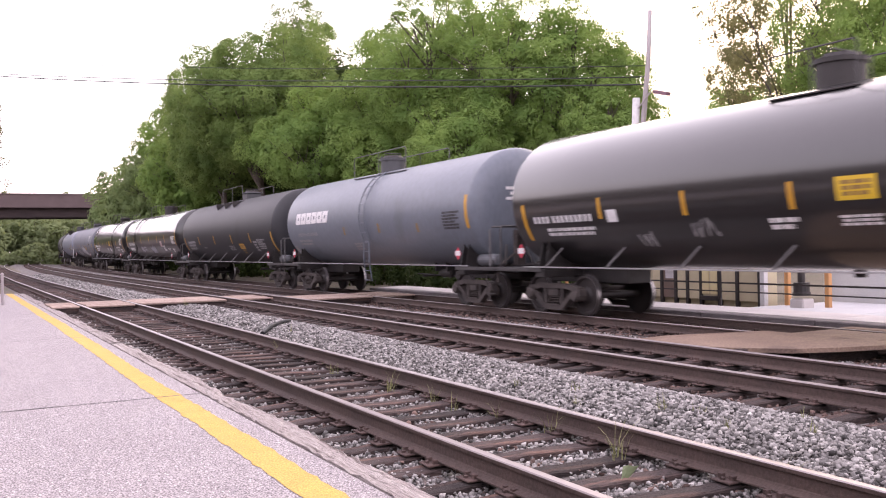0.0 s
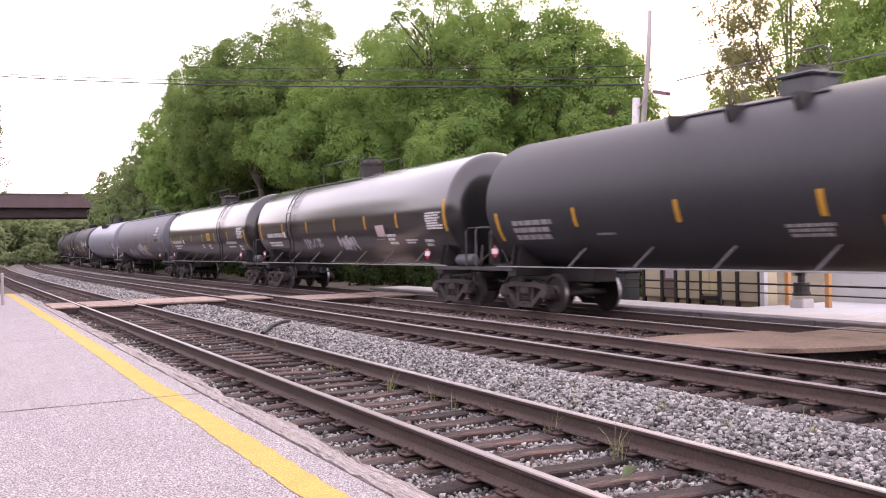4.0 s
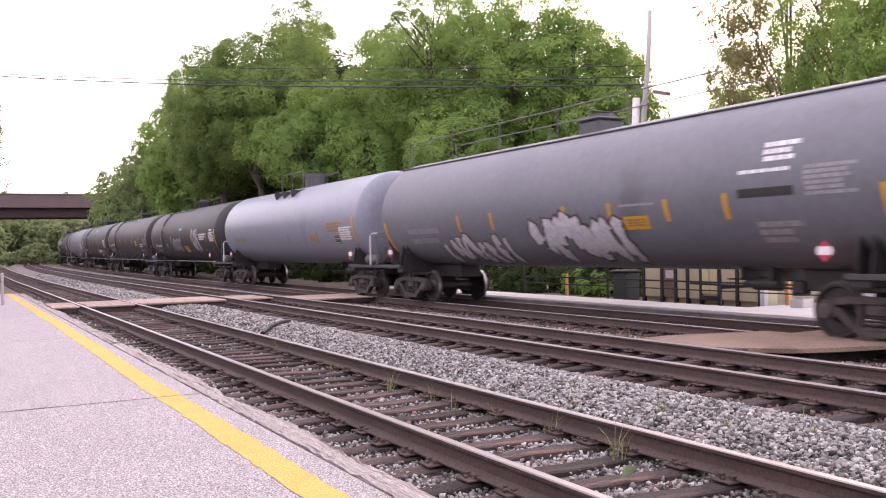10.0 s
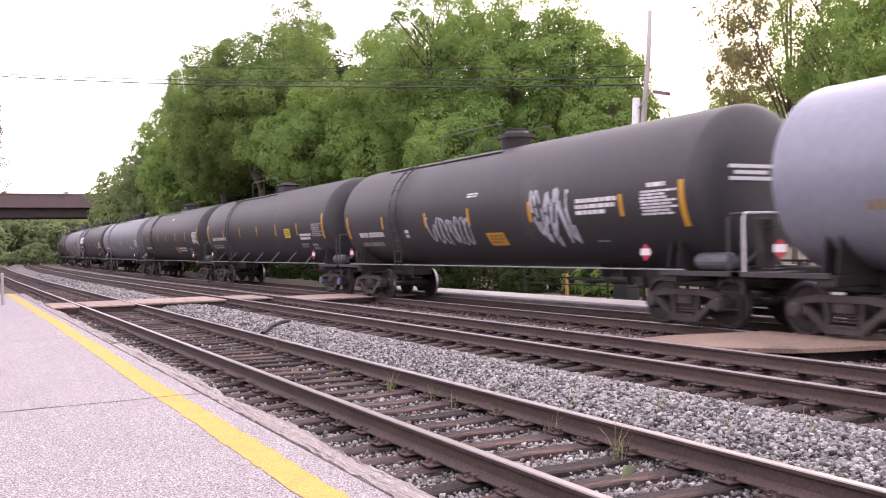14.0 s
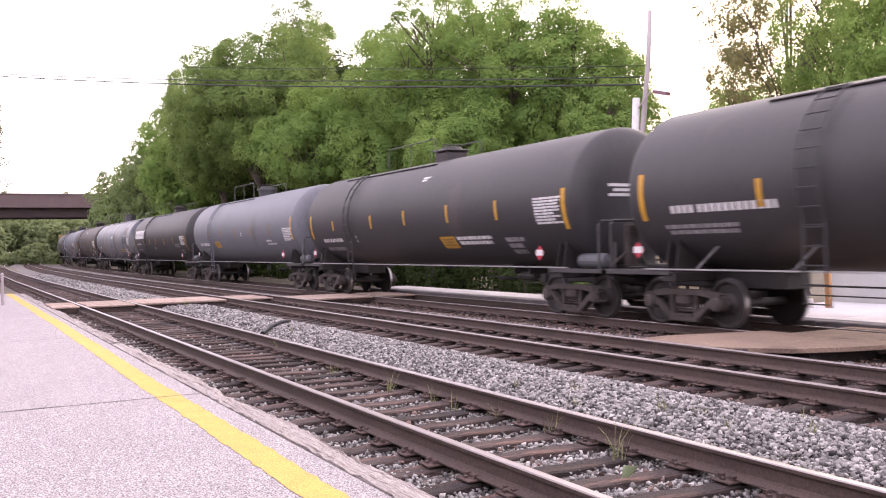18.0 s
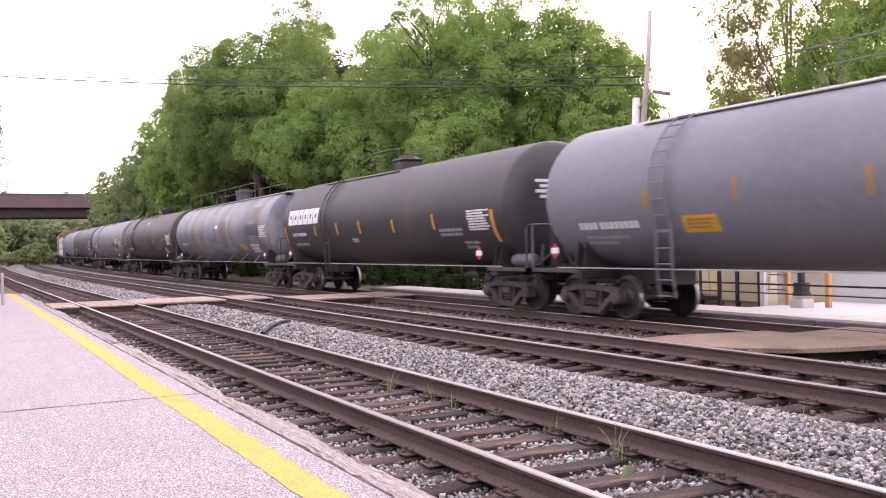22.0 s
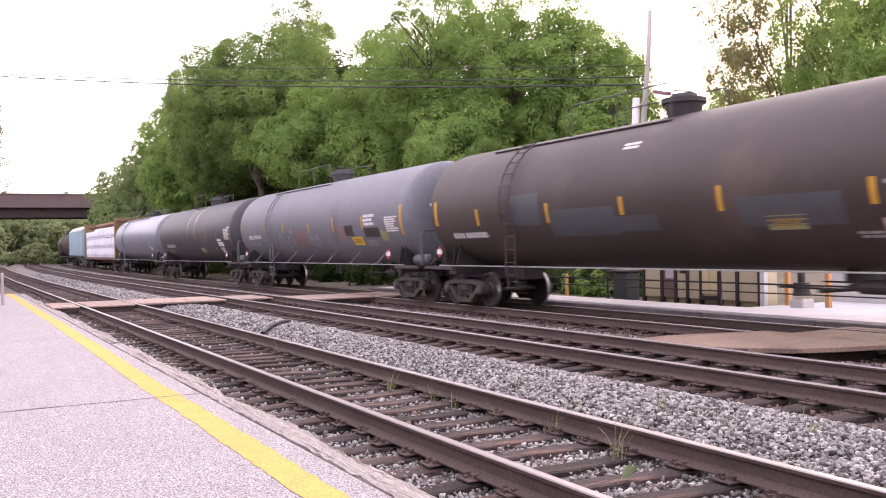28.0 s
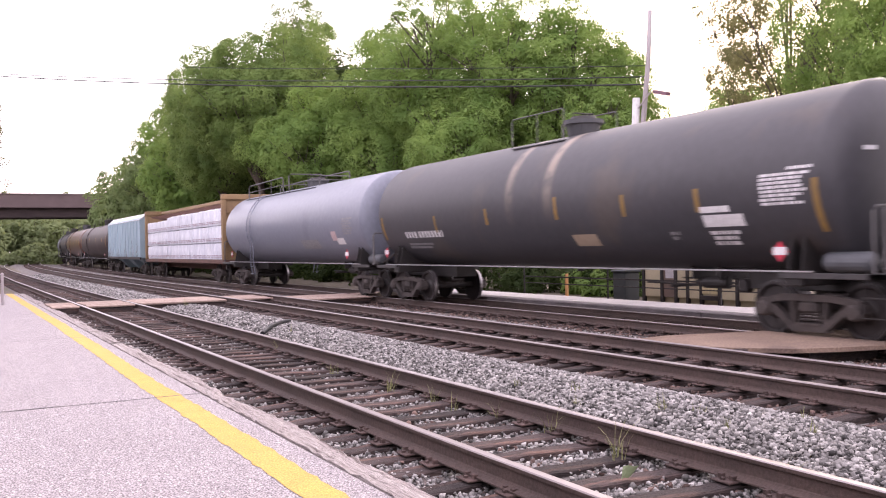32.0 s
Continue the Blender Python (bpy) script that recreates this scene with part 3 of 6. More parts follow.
def build_panel():
    """The paved pad at the near end of the far track: a shallow rounded ramp and slabs between the rails."""
    d = tagged(new("crossing_3"), "smooth tan paved crossing pad with a rounded edge", "crossing", kind="structure")
    b = bmesh.new()
    outline = [(9.5, 11.9), (9.75, 10.9), (10.15, 9.75), (10.6, 9.2), (11.3, 8.9), (12.42, 8.62), (12.42, 11.35), (11.7, 11.5), (10.6, 11.8)]
    a = [b.verts.new((x, y, -0.115)) for x, y in outline]
    c = [b.verts.new((x, y, -0.05 if x > 9.9 else -0.09)) for x, y in outline]
    b.faces.new(a)
    b.faces.new(c[::-1])
    for i in range(len(a)):
        j = (i + 1) % len(a)
        b.faces.new((a[j], a[i], c[i], c[j]))
    bmesh.ops.recalc_face_normals(b, faces=b.faces[:])
    part("ramp", b, PAD, d)
    # Dark box set back under the ramp, standing for the shadow below its edge.
    b = bmesh.new()
    box(b, 10.9, 12.4, 9.15, 11.3, -0.42, -0.118)
    part("footing", b, TIE, d)
    for k in range(3):
        b = bmesh.new()
        soft_box(b, 12.68, 13.92, 8.62 + 0.86 * k, 9.46 + 0.86 * k, -0.3, -0.105, 0.012)
        part("slab", b, PAD, d)
    b = bmesh.new()
    soft_box(b, 14.14, 14.46, 8.62, 11.2, -0.3, -0.09, 0.012)
    part("slab", b, PAD, d)
    b = bmesh.new()
    soft_box(b, 9.85, 10.0, 9.45, 9.6, -0.2, -0.03, 0.01)
    part("corner_block", b, TIE, d)


build_panel()


# ---- pavement, fence and shed on the far side ----
def build_far_side():
    pv = tagged(new("pavement"), "pale concrete walkway along the far track", "pavement", kind="structure")
    y = -30.0
    while y < 33:
        b = bmesh.new()
        soft_box(b, 14.82, 16.1, y + 0.006, y + 2.994, -0.4, -0.02, 0.01)
        part("slab", b, CONCRETE, pv)
        b = bmesh.new()
        soft_box(b, 14.47, 14.815, y + 0.006, y + 2.994, -0.4, -0.035, 0.02)
        part("kerbstone", b, CURB, pv)
        y += 3.0
    # railing
    fc = tagged(new("railing"), "black iron railing with slim square posts on the walkway", "fence")
    for y in (24.38, 20.2, 15.98, 8.4, 3.6, -1.28):
        b = bmesh.new()
        soft_box(b, 16.03, 16.07, y - 0.02, y + 0.02, -0.02, 1.08, 0.006)
        part("post", b, FENCE, fc)
    for z, r in ((0.33, 0.014), (0.53, 0.02), (1.06, 0.024)):
        b = bmesh.new()
        box(b, 16.035, 16.065, -1.3, 24.4, z - r, z + r)
        part("rail", b, FENCE, fc)
    b = bmesh.new()
    box(b, 16.0, 16.012, 17.54, 17.82, 0.60, 0.80)
    tagged(part("notice", b, WHITE), "small white notice hung on the black railing", "sign")
    # shed
    sh = tagged(new("shed"), "low tan panelled station shed with dark frames", "shed")
    x0 = 17.3
    b = bmesh.new()
    box(b, x0 + 0.1, x0 + 0.6, 15.95, 20.25, -0.15, 2.2)
    part("wall", b, TAN, sh)
    b = bmesh.new()
    box(b, x0 - 0.1, x0 + 0.7, 15.9, 20.3, 2.205, 2.27)
    part("roof", b, FENCE, sh)
    ys = [20.2, 19.45, 18.9, 18.45, 17.95, 17.3, 16.7, 15.98]
    for i, (a, c) in enumerate(zip(ys, ys[1:])):
        b = bmesh.new()
        soft_box(b, x0 + 0.04, x0 + 0.098, c + 0.05, a - 0.05, 0.0, 2.15, 0.01)
        part("panel", b, BROWN_PANEL if i == 1 else TAN, sh)
    for y in ys:
        b = bmesh.new()
        soft_box(b, x0, x0 + 0.12, y - 0.045, y + 0.045, -0.15, 2.2, 0.008)
        part("mullion", b, FENCE, sh)
    # framed door with two tall panes
    for ya, yb in ((17.36, 17.6), (17.66, 17.9)):
        b = bmesh.new()
        soft_box(b, x0 + 0.01, x0 + 0.039, ya, yb, 0.15, 2.1, 0.004)
        part("door_pane", b, PANE_CREAM, sh, "pale yellow lit door pane")
    b = bmesh.new()
    soft_box(b, x0 - 0.02, x0 + 0.02, 17.3, 17.95, -0.02, 0.1, 0.005)
    part("door_sill", b, FENCE, sh)
    # paved yard behind the railing
    yd = tagged(new("yard"), "pale concrete yard beside the shed", "pavement", kind="structure")
    for k in range(5):
        b = bmesh.new()
        soft_box(b, 16.11, 19.48, 15.6 - 3.0 * (k + 1) + 0.008, 15.6 - 3.0 * k - 0.008, -0.45, -0.06, 0.01)
        part("slab", b, YARD, yd)
    b = bmesh.new()
    soft_box(b, 17.2, 17.34, 15.72, 15.86, -0.1, 1.5, 0.01)
    tagged(part("corner_post", b, WHITE), "white painted square post at the shed corner", "post")
    # low whitish wall, lamp on a block, orange posts
    lw = tagged(new("low_wall"), "low whitewashed concrete retaining wall", "wall")
    for k in range(6):
        b = bmesh.new()
        soft_box(b, 19.5, 19.8, 15.9 - 2.2 * k - 2.18, 15.9 - 2.2 * k, -0.1, 0.78, 0.015)
        part("block", b, YARD, lw)
    b = bmesh.new()
    soft_box(b, 17.08, 17.46, 14.48, 14.88, -0.15, 0.15, 0.03)
    lb = tagged(part("bollard_light", b, CONCRETE), "black bollard light on a square concrete block", "light")
    b = bmesh.new()
    tube(b, [(17.27, 14.68, 0.22), (17.27, 14.68, 0.30)], 0.20, 14)
    tube(b, [(17.27, 14.68, 0.30), (17.27, 14.68, 0.52)], 0.18, 14)
    tube(b, [(17.27, 14.68, 0.52), (17.27, 14.68, 1.0)], 0.085, 12)
    part("lamp_body", b, FENCE, lb, "black cylindrical lamp body")
    for x, y, h in ((17.7, 15.45, 0.9), (17.7, 14.3, 0.9), (17.6, 11.9, 0.9)):
        b = bmesh.new()
        soft_box(b, x - 0.06, x + 0.06, y - 0.06, y + 0.06, -0.15, h, 0.012)
        tagged(part("guard_post", b, ORANGE), "short square orange-brown guard post", "post", "guard posts by the walkway")
    # bin and marker post left of the shed
    b = bmesh.new()
    soft_box(b, 17.1, 17.65, 20.75, 21.3, -0.15, 0.66, 0.03)
    bn = tagged(part("waste_bin", b, BIN), "dark grey plastic waste bin with a lid", "bin")
    b = bmesh.new()
    soft_box(b, 17.06, 17.69, 20.71, 21.34, 0.662, 0.73, 0.02)
    part("lid", b, BIN, bn)
    b = bmesh.new()
    soft_box(b, 16.35, 16.43, 22.55, 22.63, -0.15, 0.62, 0.008)
    tagged(part("marker_post", b, ORANGE), "thin orange wooden marker post", "post")


build_far_side()


# ---- bridge far off ----
def build_bridge():
    br = tagged(new("road_bridge"), "long weathered brown girder road bridge over the railway", "bridge")
    y = 131.0
    b = bmesh.new()
    box(b, -60, 70, y + 0.8, y + 9.2, 7.9, 8.5)
    part("deck", b, BRIDGE, br)
    for k in range(5):
        b = bmesh.new()
        yy = y + 1.2 + 1.7 * k
        box(b, -60, 70, yy, yy + 0.05, 6.55, 7.9)
        box(b, -60, 70, yy - 0.2, yy + 0.25, 6.47, 6.55)
        part("girder", b, BRIDGE, br)
    b = bmesh.new()
    box(b, -60, 70, y + 0.3, y + 0.8, 7.75, 9.45)
    part("parapet", b, BRIDGE_TOP, br)
    b = bmesh.new()
    box(b, -60, 70, y + 0.2, y + 0.9, 9.45, 9.6)
    part("coping", b, BRIDGE_TOP, br)
    for x0 in (-26, 44):
        b = bmesh.new()
        box(b, x0, x0 + 1.2, y + 1.0, y + 8.5, -0.5, 6.47)
        part("pier", b, BRIDGE_TOP, br)


build_bridge()


# ---- a plain wall added behind the platform, never in view, to block low sky ----
bm = bmesh.new()
box(bm, -9.6, -9.0, -70, 170, -0.4, 6.0)
tagged(part("wall_west", bm, BACK_WALL), "plain dark brown wall added out of view behind the platform", "wall", kind="structure")

# ---- pole, lamp, wires ----
def build_pole():
    b = bmesh.new()
    tube(b, [(22.0, 25.95, -0.2), (22.19, 25.76, 5.6), (22.38, 25.6, 8.0), (22.45, 25.53, 9.88)], 0.115, 10, 0.075)
    po = tagged(part("utility_pole", b, POLE, smooth=True), "tall grey leaning wooden utility pole", "pole")
    b = bmesh.new()
    tube(b, [(22.0, 25.95, 5.3), (22.08, 25.93, 6.75)], 0.14, 10)
    part("sleeve", b, WHITE, po, "pale metal sleeve")
    b = bmesh.new()
    tube(b, [(22.0, 25.75, 6.35), (22.1, 25.2, 6.85)], 0.03, 6)
    part("arm", b, POLE, po)
    b = bmesh.new()
    box(b, -0.09, 0.09, -0.42, 0.42, -0.06, 0.07, pose(22.2, 24.72, 6.76, 15, 0, -8))
    part("lamp_head", b, LAMP_PINK, po, "dark reddish street lamp head")


build_pole()


def build_wires():
    """Cables that run high over the line."""
    for (x0, y0, z0), (x1, y1, z1), sag, r in (((1.14, 62.0, 12.49), (22.29, 25.67, 7.22), 0.35, 0.03), ((1.14, 62.1, 12.62), (22.29, 25.67, 7.5), 0.32, 0.022),
                                               ((1.14, 62.2, 13.4), (22.30, 25.67, 7.9), 0.3, 0.014)):
        b = bmesh.new()
        pts = []
        for i in range(25):
            t = i / 24
            pts.append((x0 + (x1 - x0) * t, y0 + (y1 - y0) * t, z0 + (z1 - z0) * t - 4 * sag * t * (1 - t)))
        tube(b, pts, r, 5)
        tagged(part("overhead_cable", b, WIRE), "thin black overhead cable strung to the pole", "cable", "overhead cables")


build_wires()

# ---- trees ----
def leaves_of(rng, centres, normals, radii, per, leaf, wide=0.62):
    """Rounded puffs of foliage: many small folded leaves that cap the outer and upper side of each puff."""
    n = len(centres) * per
    c = np.repeat(centres, per, 0)
    nr = np.repeat(normals, per, 0)
    r = np.repeat(radii, per)[:, None]
    off = rng.normal(0, 1, (n, 3)) + nr * 0.75 + np.array([0, 0, 0.45])
    off /= np.linalg.norm(off, axis=1)[:, None]
    p = c + off * r * np.array([1.0, 1.0, 0.95]) * rng.uniform(0.68, 1.08, (n, 1))
    p += rng.normal(0, 0.035, (n, 3)) * r
    up = off * 0.9 + np.array([0, 0, 0.25]) + rng.normal(0, 0.17, (n, 3))
    up /= np.linalg.norm(up, axis=1)[:, None]
    d = rng.normal(0, 1, (n, 3)) + np.array([0, 0, -0.6])
    d -= up * (d * up).sum(1)[:, None]
    d /= np.linalg.norm(d, axis=1)[:, None] + 1e-9
    s = np.cross(up, d)
    size = leaf * rng.uniform(0.55, 1.35, (n, 1))
    a = p + d * size
    e, f = p - d * size + s * size * wide, p - d * size - s * size * wide
    v = np.stack([a, e, f], 1).reshape(-1, 3)
    faces = np.arange(n * 3).reshape(-1, 3)
    return v, faces


def tree(x, y, h, r, seed, leaf=0.12, puff=0.85, cover=0.9, mat=None, low=0.1, label="", gap=0.0, name="tree", lobes=22, inner=0.6, limb=1.0):
    """A broadleaf tree: trunk and limbs under a domed crown of foliage puffs that bulges unevenly."""
    rng = np.random.default_rng(seed)
    z0 = ground_height(x, y)
    leaf *= 0.64 if y < 75 and mat is not LEAF_SHADE else 0.85
    t = tagged(new(name), label or "full green broadleaf tree behind the railway line", "tree", "trees behind the line")
    t.matrix_basis = pose(x, y, z0)
    h = h - z0
    zc = h * (low + (1 - low) * 0.42)
    up_r, down_r = h - zc, zc - h * low
    lobe = rng.normal(0, 1, (lobes, 3))
    lobe[:, 2] = np.abs(lobe[:, 2]) * 0.8 - 0.15
    lobe /= np.linalg.norm(lobe, axis=1)[:, None]
    lobe[0] = (0.12, 0.05, 0.99)
    area = 2 * math.pi * r * (up_r * 0.8 + down_r)
    count = max(24, int(area / (puff * puff * 1.5)))

    def shell(n, depth):
        u = rng.uniform(-1, 1, n * 2)
        a = rng.uniform(0, 2 * math.pi, n * 2)
        w = np.sqrt(np.maximum(0, 1 - np.abs(u) ** 3.2))
        d = np.stack([w * np.cos(a), w * np.sin(a), u], 1)[:n]
        dn = d / np.linalg.norm(d, axis=1)[:, None]
        bulge = 0.70 + 0.35 * np.exp(-((1 - dn @ lobe.T) / 0.07)).max(1)
        c = d * bulge[:, None] * depth
        c = np.stack([c[:, 0] * (r - puff * 0.4), c[:, 1] * (r - puff * 0.4), zc + np.where(c[:, 2] > 0, c[:, 2] * (up_r - puff * 0.4), c[:, 2] * down_r)], 1)
        return c, dn

    c1, d1 = shell(count, rng.uniform(0.9, 1.04, (count, 1)))
    near = np.ones(len(c1), bool)
    for i in range(1, len(c1)):
        q = c1[:i][near[:i]]
        if len(q) and (np.linalg.norm(q - c1[i], axis=1)).min() < puff * 0.8:
            near[i] = False
    c1, d1 = c1[near], d1[near]
    c2, d2 = shell(int(count * inner), rng.uniform(0.45, 0.82, (int(count * inner), 1)))

    def gaps(c, d):
        cell = np.floor(c / 1.1).astype(int)
        keep = np.abs(np.sin(cell @ np.array([12.9898, 78.233, 37.719])) * 43758.5453) % 1 > gap
        return (c[keep], d[keep]) if gap else (c, d)

    c1, d1 = gaps(c1, d1)
    c2, d2 = gaps(c2, d2)
    per = int(cover * 3.6 * puff * puff / (2 * leaf * leaf * 0.62 * 0.92))
    v, f = leaves_of(rng, c1, d1, puff * rng.uniform(0.6, 1.35, len(c1)), per, leaf)
    v2, f2 = leaves_of(rng, c2, d2, puff * rng.uniform(0.9, 1.5, len(c2)), int(per * 0.42), leaf * 1.7)
    v, f = np.concatenate([v, v2]), np.concatenate([f, f2 + len(v)])
    part("crown", mesh_np("crown", v, f, mat or LEAF), None, t)
    b = bmesh.new()
    tr = max(0.12, h * 0.017) * limb
    tube(b, [(0, 0, -0.3), (0.05 * r, 0, h * 0.2), (-0.03 * r, 0.04 * r, h * 0.5), (0, 0, h * 0.86)], tr * 1.25, 9, tr * 0.25)
    for q in lobe:
        e = Vector((q[0] * r * 0.72, q[1] * r * 0.72, zc + (q[2] * up_r * 0.72 if q[2] > 0 else q[2] * down_r * 0.6)))
        zs = min(max(h * 0.16, e.z * 0.55), h * 0.6)
        tube(b, [(0, 0, zs), (e.x * 0.45, e.y * 0.45, zs + (e.z - zs) * 0.6), tuple(e)], tr * 0.5, 6, tr * 0.1)
        for k in range(3):
            o = rng.normal(0, 1, 3)
            o *= r * 0.3 / np.linalg.norm(o)
            tube(b, [(e.x * 0.7, e.y * 0.7, zs + (e.z - zs) * 0.8), (e.x + o[0], e.y + o[1], e.z + abs(o[2]))], tr * 0.16, 5, tr * 0.05)
    part("trunk", b, BARK, t)
    return t


def shrub(x, y, h, r, seed, mat=None, leaf=0.11, clumps=60, per=30):
    rng = np.random.default_rng(seed)
    t = tagged(new("shrub"), "dense dark green undergrowth shrub beside the walkway", "shrub", "undergrowth behind the line")
    z0 = ground_height(x, y)
    t.matrix_basis = pose(x, y, z0)
    d = rng.normal(0, 1, (clumps, 3))
    d[:, 2] = np.abs(d[:, 2])
    d /= np.linalg.norm(d, axis=1)[:, None]
    c = d * np.array([r, r, h]) * rng.uniform(0.45, 1.0, (clumps, 1))
    v, f = leaves_of(rng, c, d, np.full(clumps, r * 0.3), per, leaf)
    part("foliage", mesh_np("foliage", v, f, mat or LEAF_SHADE), None, t)
    b = bmesh.new()
    tube(b, [(0, 0, -0.15), (0, 0, 0.12)], 0.09, 7, 0.06)
    for k in range(5):
        a = k * 1.256
        tube(b, [(0, 0, -0.1), (0.3 * r * math.cos(a), 0.3 * r * math.sin(a), h * 0.4), (0.6 * r * math.cos(a), 0.6 * r * math.sin(a), h * 0.8)], 0.03, 5, 0.01)
    part("stem", b, BARK, t)


FULL = "tall broadleaf tree in full bright green leaf"
LEAN_LABEL = "sparse backlit tree with leaves thin against the sky"
for x, y, h, r, seed, leaf, puff, gap, mat, low in (
        (18.7, 60.5, 17.0, 5.7, 11, 0.11, 0.9, 0, LEAF_HALF_SHADE, 0.36), (23.0, 63.0, 18.0, 3.2, 12, 0.12, 0.7, 0.15, LEAF, 0.3), (18.6, 69.8, 17.3, 5.0, 13, 0.13, 0.9, 0, LEAF_HALF_SHADE, 0.28),
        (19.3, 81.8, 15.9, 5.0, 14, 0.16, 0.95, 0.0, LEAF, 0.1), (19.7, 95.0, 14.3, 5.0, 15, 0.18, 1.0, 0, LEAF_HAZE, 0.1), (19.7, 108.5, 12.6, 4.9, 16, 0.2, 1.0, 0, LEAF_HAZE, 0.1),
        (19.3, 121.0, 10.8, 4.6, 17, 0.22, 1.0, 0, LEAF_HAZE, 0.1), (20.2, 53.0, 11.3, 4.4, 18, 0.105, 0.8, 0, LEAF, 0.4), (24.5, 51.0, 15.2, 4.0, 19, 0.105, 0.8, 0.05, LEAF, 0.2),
        (24.6, 45.2, 15.9, 4.6, 20, 0.095, 0.8, 0.16, LEAF, 0.35), (26.4, 40.6, 15.3, 4.7, 21, 0.09, 0.75, 0.3, LEAF, 0.32), (28.0, 38.0, 13.8, 3.8, 22, 0.09, 0.7, 0.32, LEAF, 0.2),
        (28.2, 35.6, 11.9, 2.9, 23, 0.085, 0.55, 0.32, LEAF, 0.2), (22.8, 47.9, 9.3, 2.9, 24, 0.095, 0.75, 0, LEAF, 0.3), (22.9, 39.6, 8.8, 3.3, 25, 0.09, 0.75, 0.1, LEAF, 0.4),
        (26.4, 32.9, 8.6, 1.9, 26, 0.085, 0.55, 0.1, LEAF, 0.3), (28.5, 48.5, 9.5, 5.0, 27, 0.2, 1.1, 0, LEAF_SHADE, 0.1), (27.0, 59.5, 14.5, 5.6, 28, 0.22, 1.1, 0, LEAF_SHADE, 0.1),
        (25.0, 74.0, 14.5, 6.0, 29, 0.24, 1.1, 0, LEAF_SHADE, 0.1), (25.5, 88.0, 12.5, 6.0, 30, 0.26, 1.1, 0, LEAF_SHADE, 0.1)):
    tree(x, y, h, r, seed, leaf, puff, 0.95, mat, low, FULL, gap, limb=1.8 if seed in (20, 21, 22) else 1.0, inner=0.35 if seed in (20, 21, 22) else 0.6)
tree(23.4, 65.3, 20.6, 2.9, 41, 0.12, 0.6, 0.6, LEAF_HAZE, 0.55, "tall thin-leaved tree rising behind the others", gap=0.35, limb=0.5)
tree(31.9, 30.6, 14.5, 2.0, 42, 0.07, 0.34, 0.42, LEAF_THIN, 0.45, LEAN_LABEL, gap=0.55, lobes=6, inner=0.3, limb=0.25)
tree(30.2, 26.0, 15.5, 3.4, 43, 0.06, 0.4, 0.45, LEAF_THIN, 0.3, LEAN_LABEL, gap=0.64, inner=0.4, limb=0.4)
tree(28.8, 22.0, 14.5, 2.8, 44, 0.06, 0.42, 0.48, LEAF, 0.25, "broadleaf tree with gaps of sky in its crown", gap=0.6, inner=0.4, limb=0.5)
tree(26.6, 18.4, 12.5, 2.6, 45, 0.07, 0.5, 0.75, LEAF, 0.2, "broadleaf tree with gaps of sky in its crown", gap=0.3, inner=0.4, limb=0.7)
tree(42.0, 40.0, 11.8, 3.3, 46, 0.12, 0.7, 0.8, LEAF, 0.1, FULL)
tree(44.0, 36.5, 10.8, 3.6, 47, 0.13, 0.7, 0.8, LEAF, 0.1, FULL)
tree(44.9, 32.0, 11.2, 4.2, 48, 0.13, 0.7, 0.8, LEAF, 0.1, FULL)
tree(-0.9, 61.0, 15.6, 4.0, 49, 0.1, 0.5, 0.55, LEAF_THIN, 0.08, "thin backlit tree beside the line with open branches", gap=0.36)
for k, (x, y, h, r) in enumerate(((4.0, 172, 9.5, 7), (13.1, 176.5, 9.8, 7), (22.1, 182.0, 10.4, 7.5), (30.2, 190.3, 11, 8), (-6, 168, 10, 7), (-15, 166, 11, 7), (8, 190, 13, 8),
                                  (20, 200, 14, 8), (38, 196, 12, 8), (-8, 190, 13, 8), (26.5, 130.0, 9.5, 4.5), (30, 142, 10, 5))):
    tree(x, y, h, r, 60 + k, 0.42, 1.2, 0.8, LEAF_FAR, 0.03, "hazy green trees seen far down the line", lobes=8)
_rng = random.Random(9)
# Undergrowth with its shade already in the dark leaf colour.
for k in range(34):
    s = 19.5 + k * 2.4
    shrub(17.6 + _rng.uniform(-0.3, 0.9) + (0.9 if s < 26 else 0), s + (3.0 if s < 24 else 0), _rng.uniform(1.3, 2.6), _rng.uniform(1.0, 1.5), 200 + k, LEAF_SHADE, 0.075, 70, 50)
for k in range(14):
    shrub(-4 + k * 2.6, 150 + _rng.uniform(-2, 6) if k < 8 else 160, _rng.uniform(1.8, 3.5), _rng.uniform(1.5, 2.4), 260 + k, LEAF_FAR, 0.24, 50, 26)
for k, (x, y, h, r) in enumerate(((18.3, 22.9, 0.75, 0.8), (18.6, 24.3, 0.8, 0.9), (19.3, 21.8, 0.85, 0.8), (21.2, 15.2, 1.15, 1.0), (21.3, 13.2, 1.1, 1.0), (21.2, 11.2, 1.2, 1.0), (21.4, 9.2, 1.2, 1.0))):
    shrub(x, y, h, r, 300 + k, LEAF, 0.06, 60, 60)

# ---- the train: cars stand along y, -y leads, the side towards the platform is -x ----
SPEED = 8.352
AXIS, RADIUS = 2.62, 1.565
HEAD, HEAD_FULL = 0.38, 0.45        # depth of the tank ends and how full they are
CACHE = {}


def shared(key, build, mat, smooth=False):
    """The mesh that alike parts share."""
    if key not in CACHE:
        b = bmesh.new()
        build(b)
        me = bpy.data.meshes.new(key)
        b.to_mesh(me)
        b.free()
        me.materials.append(mat)
        if smooth:
            for f in me.polygons:
                f.use_smooth = True
        CACHE[key] = me
    return CACHE[key]


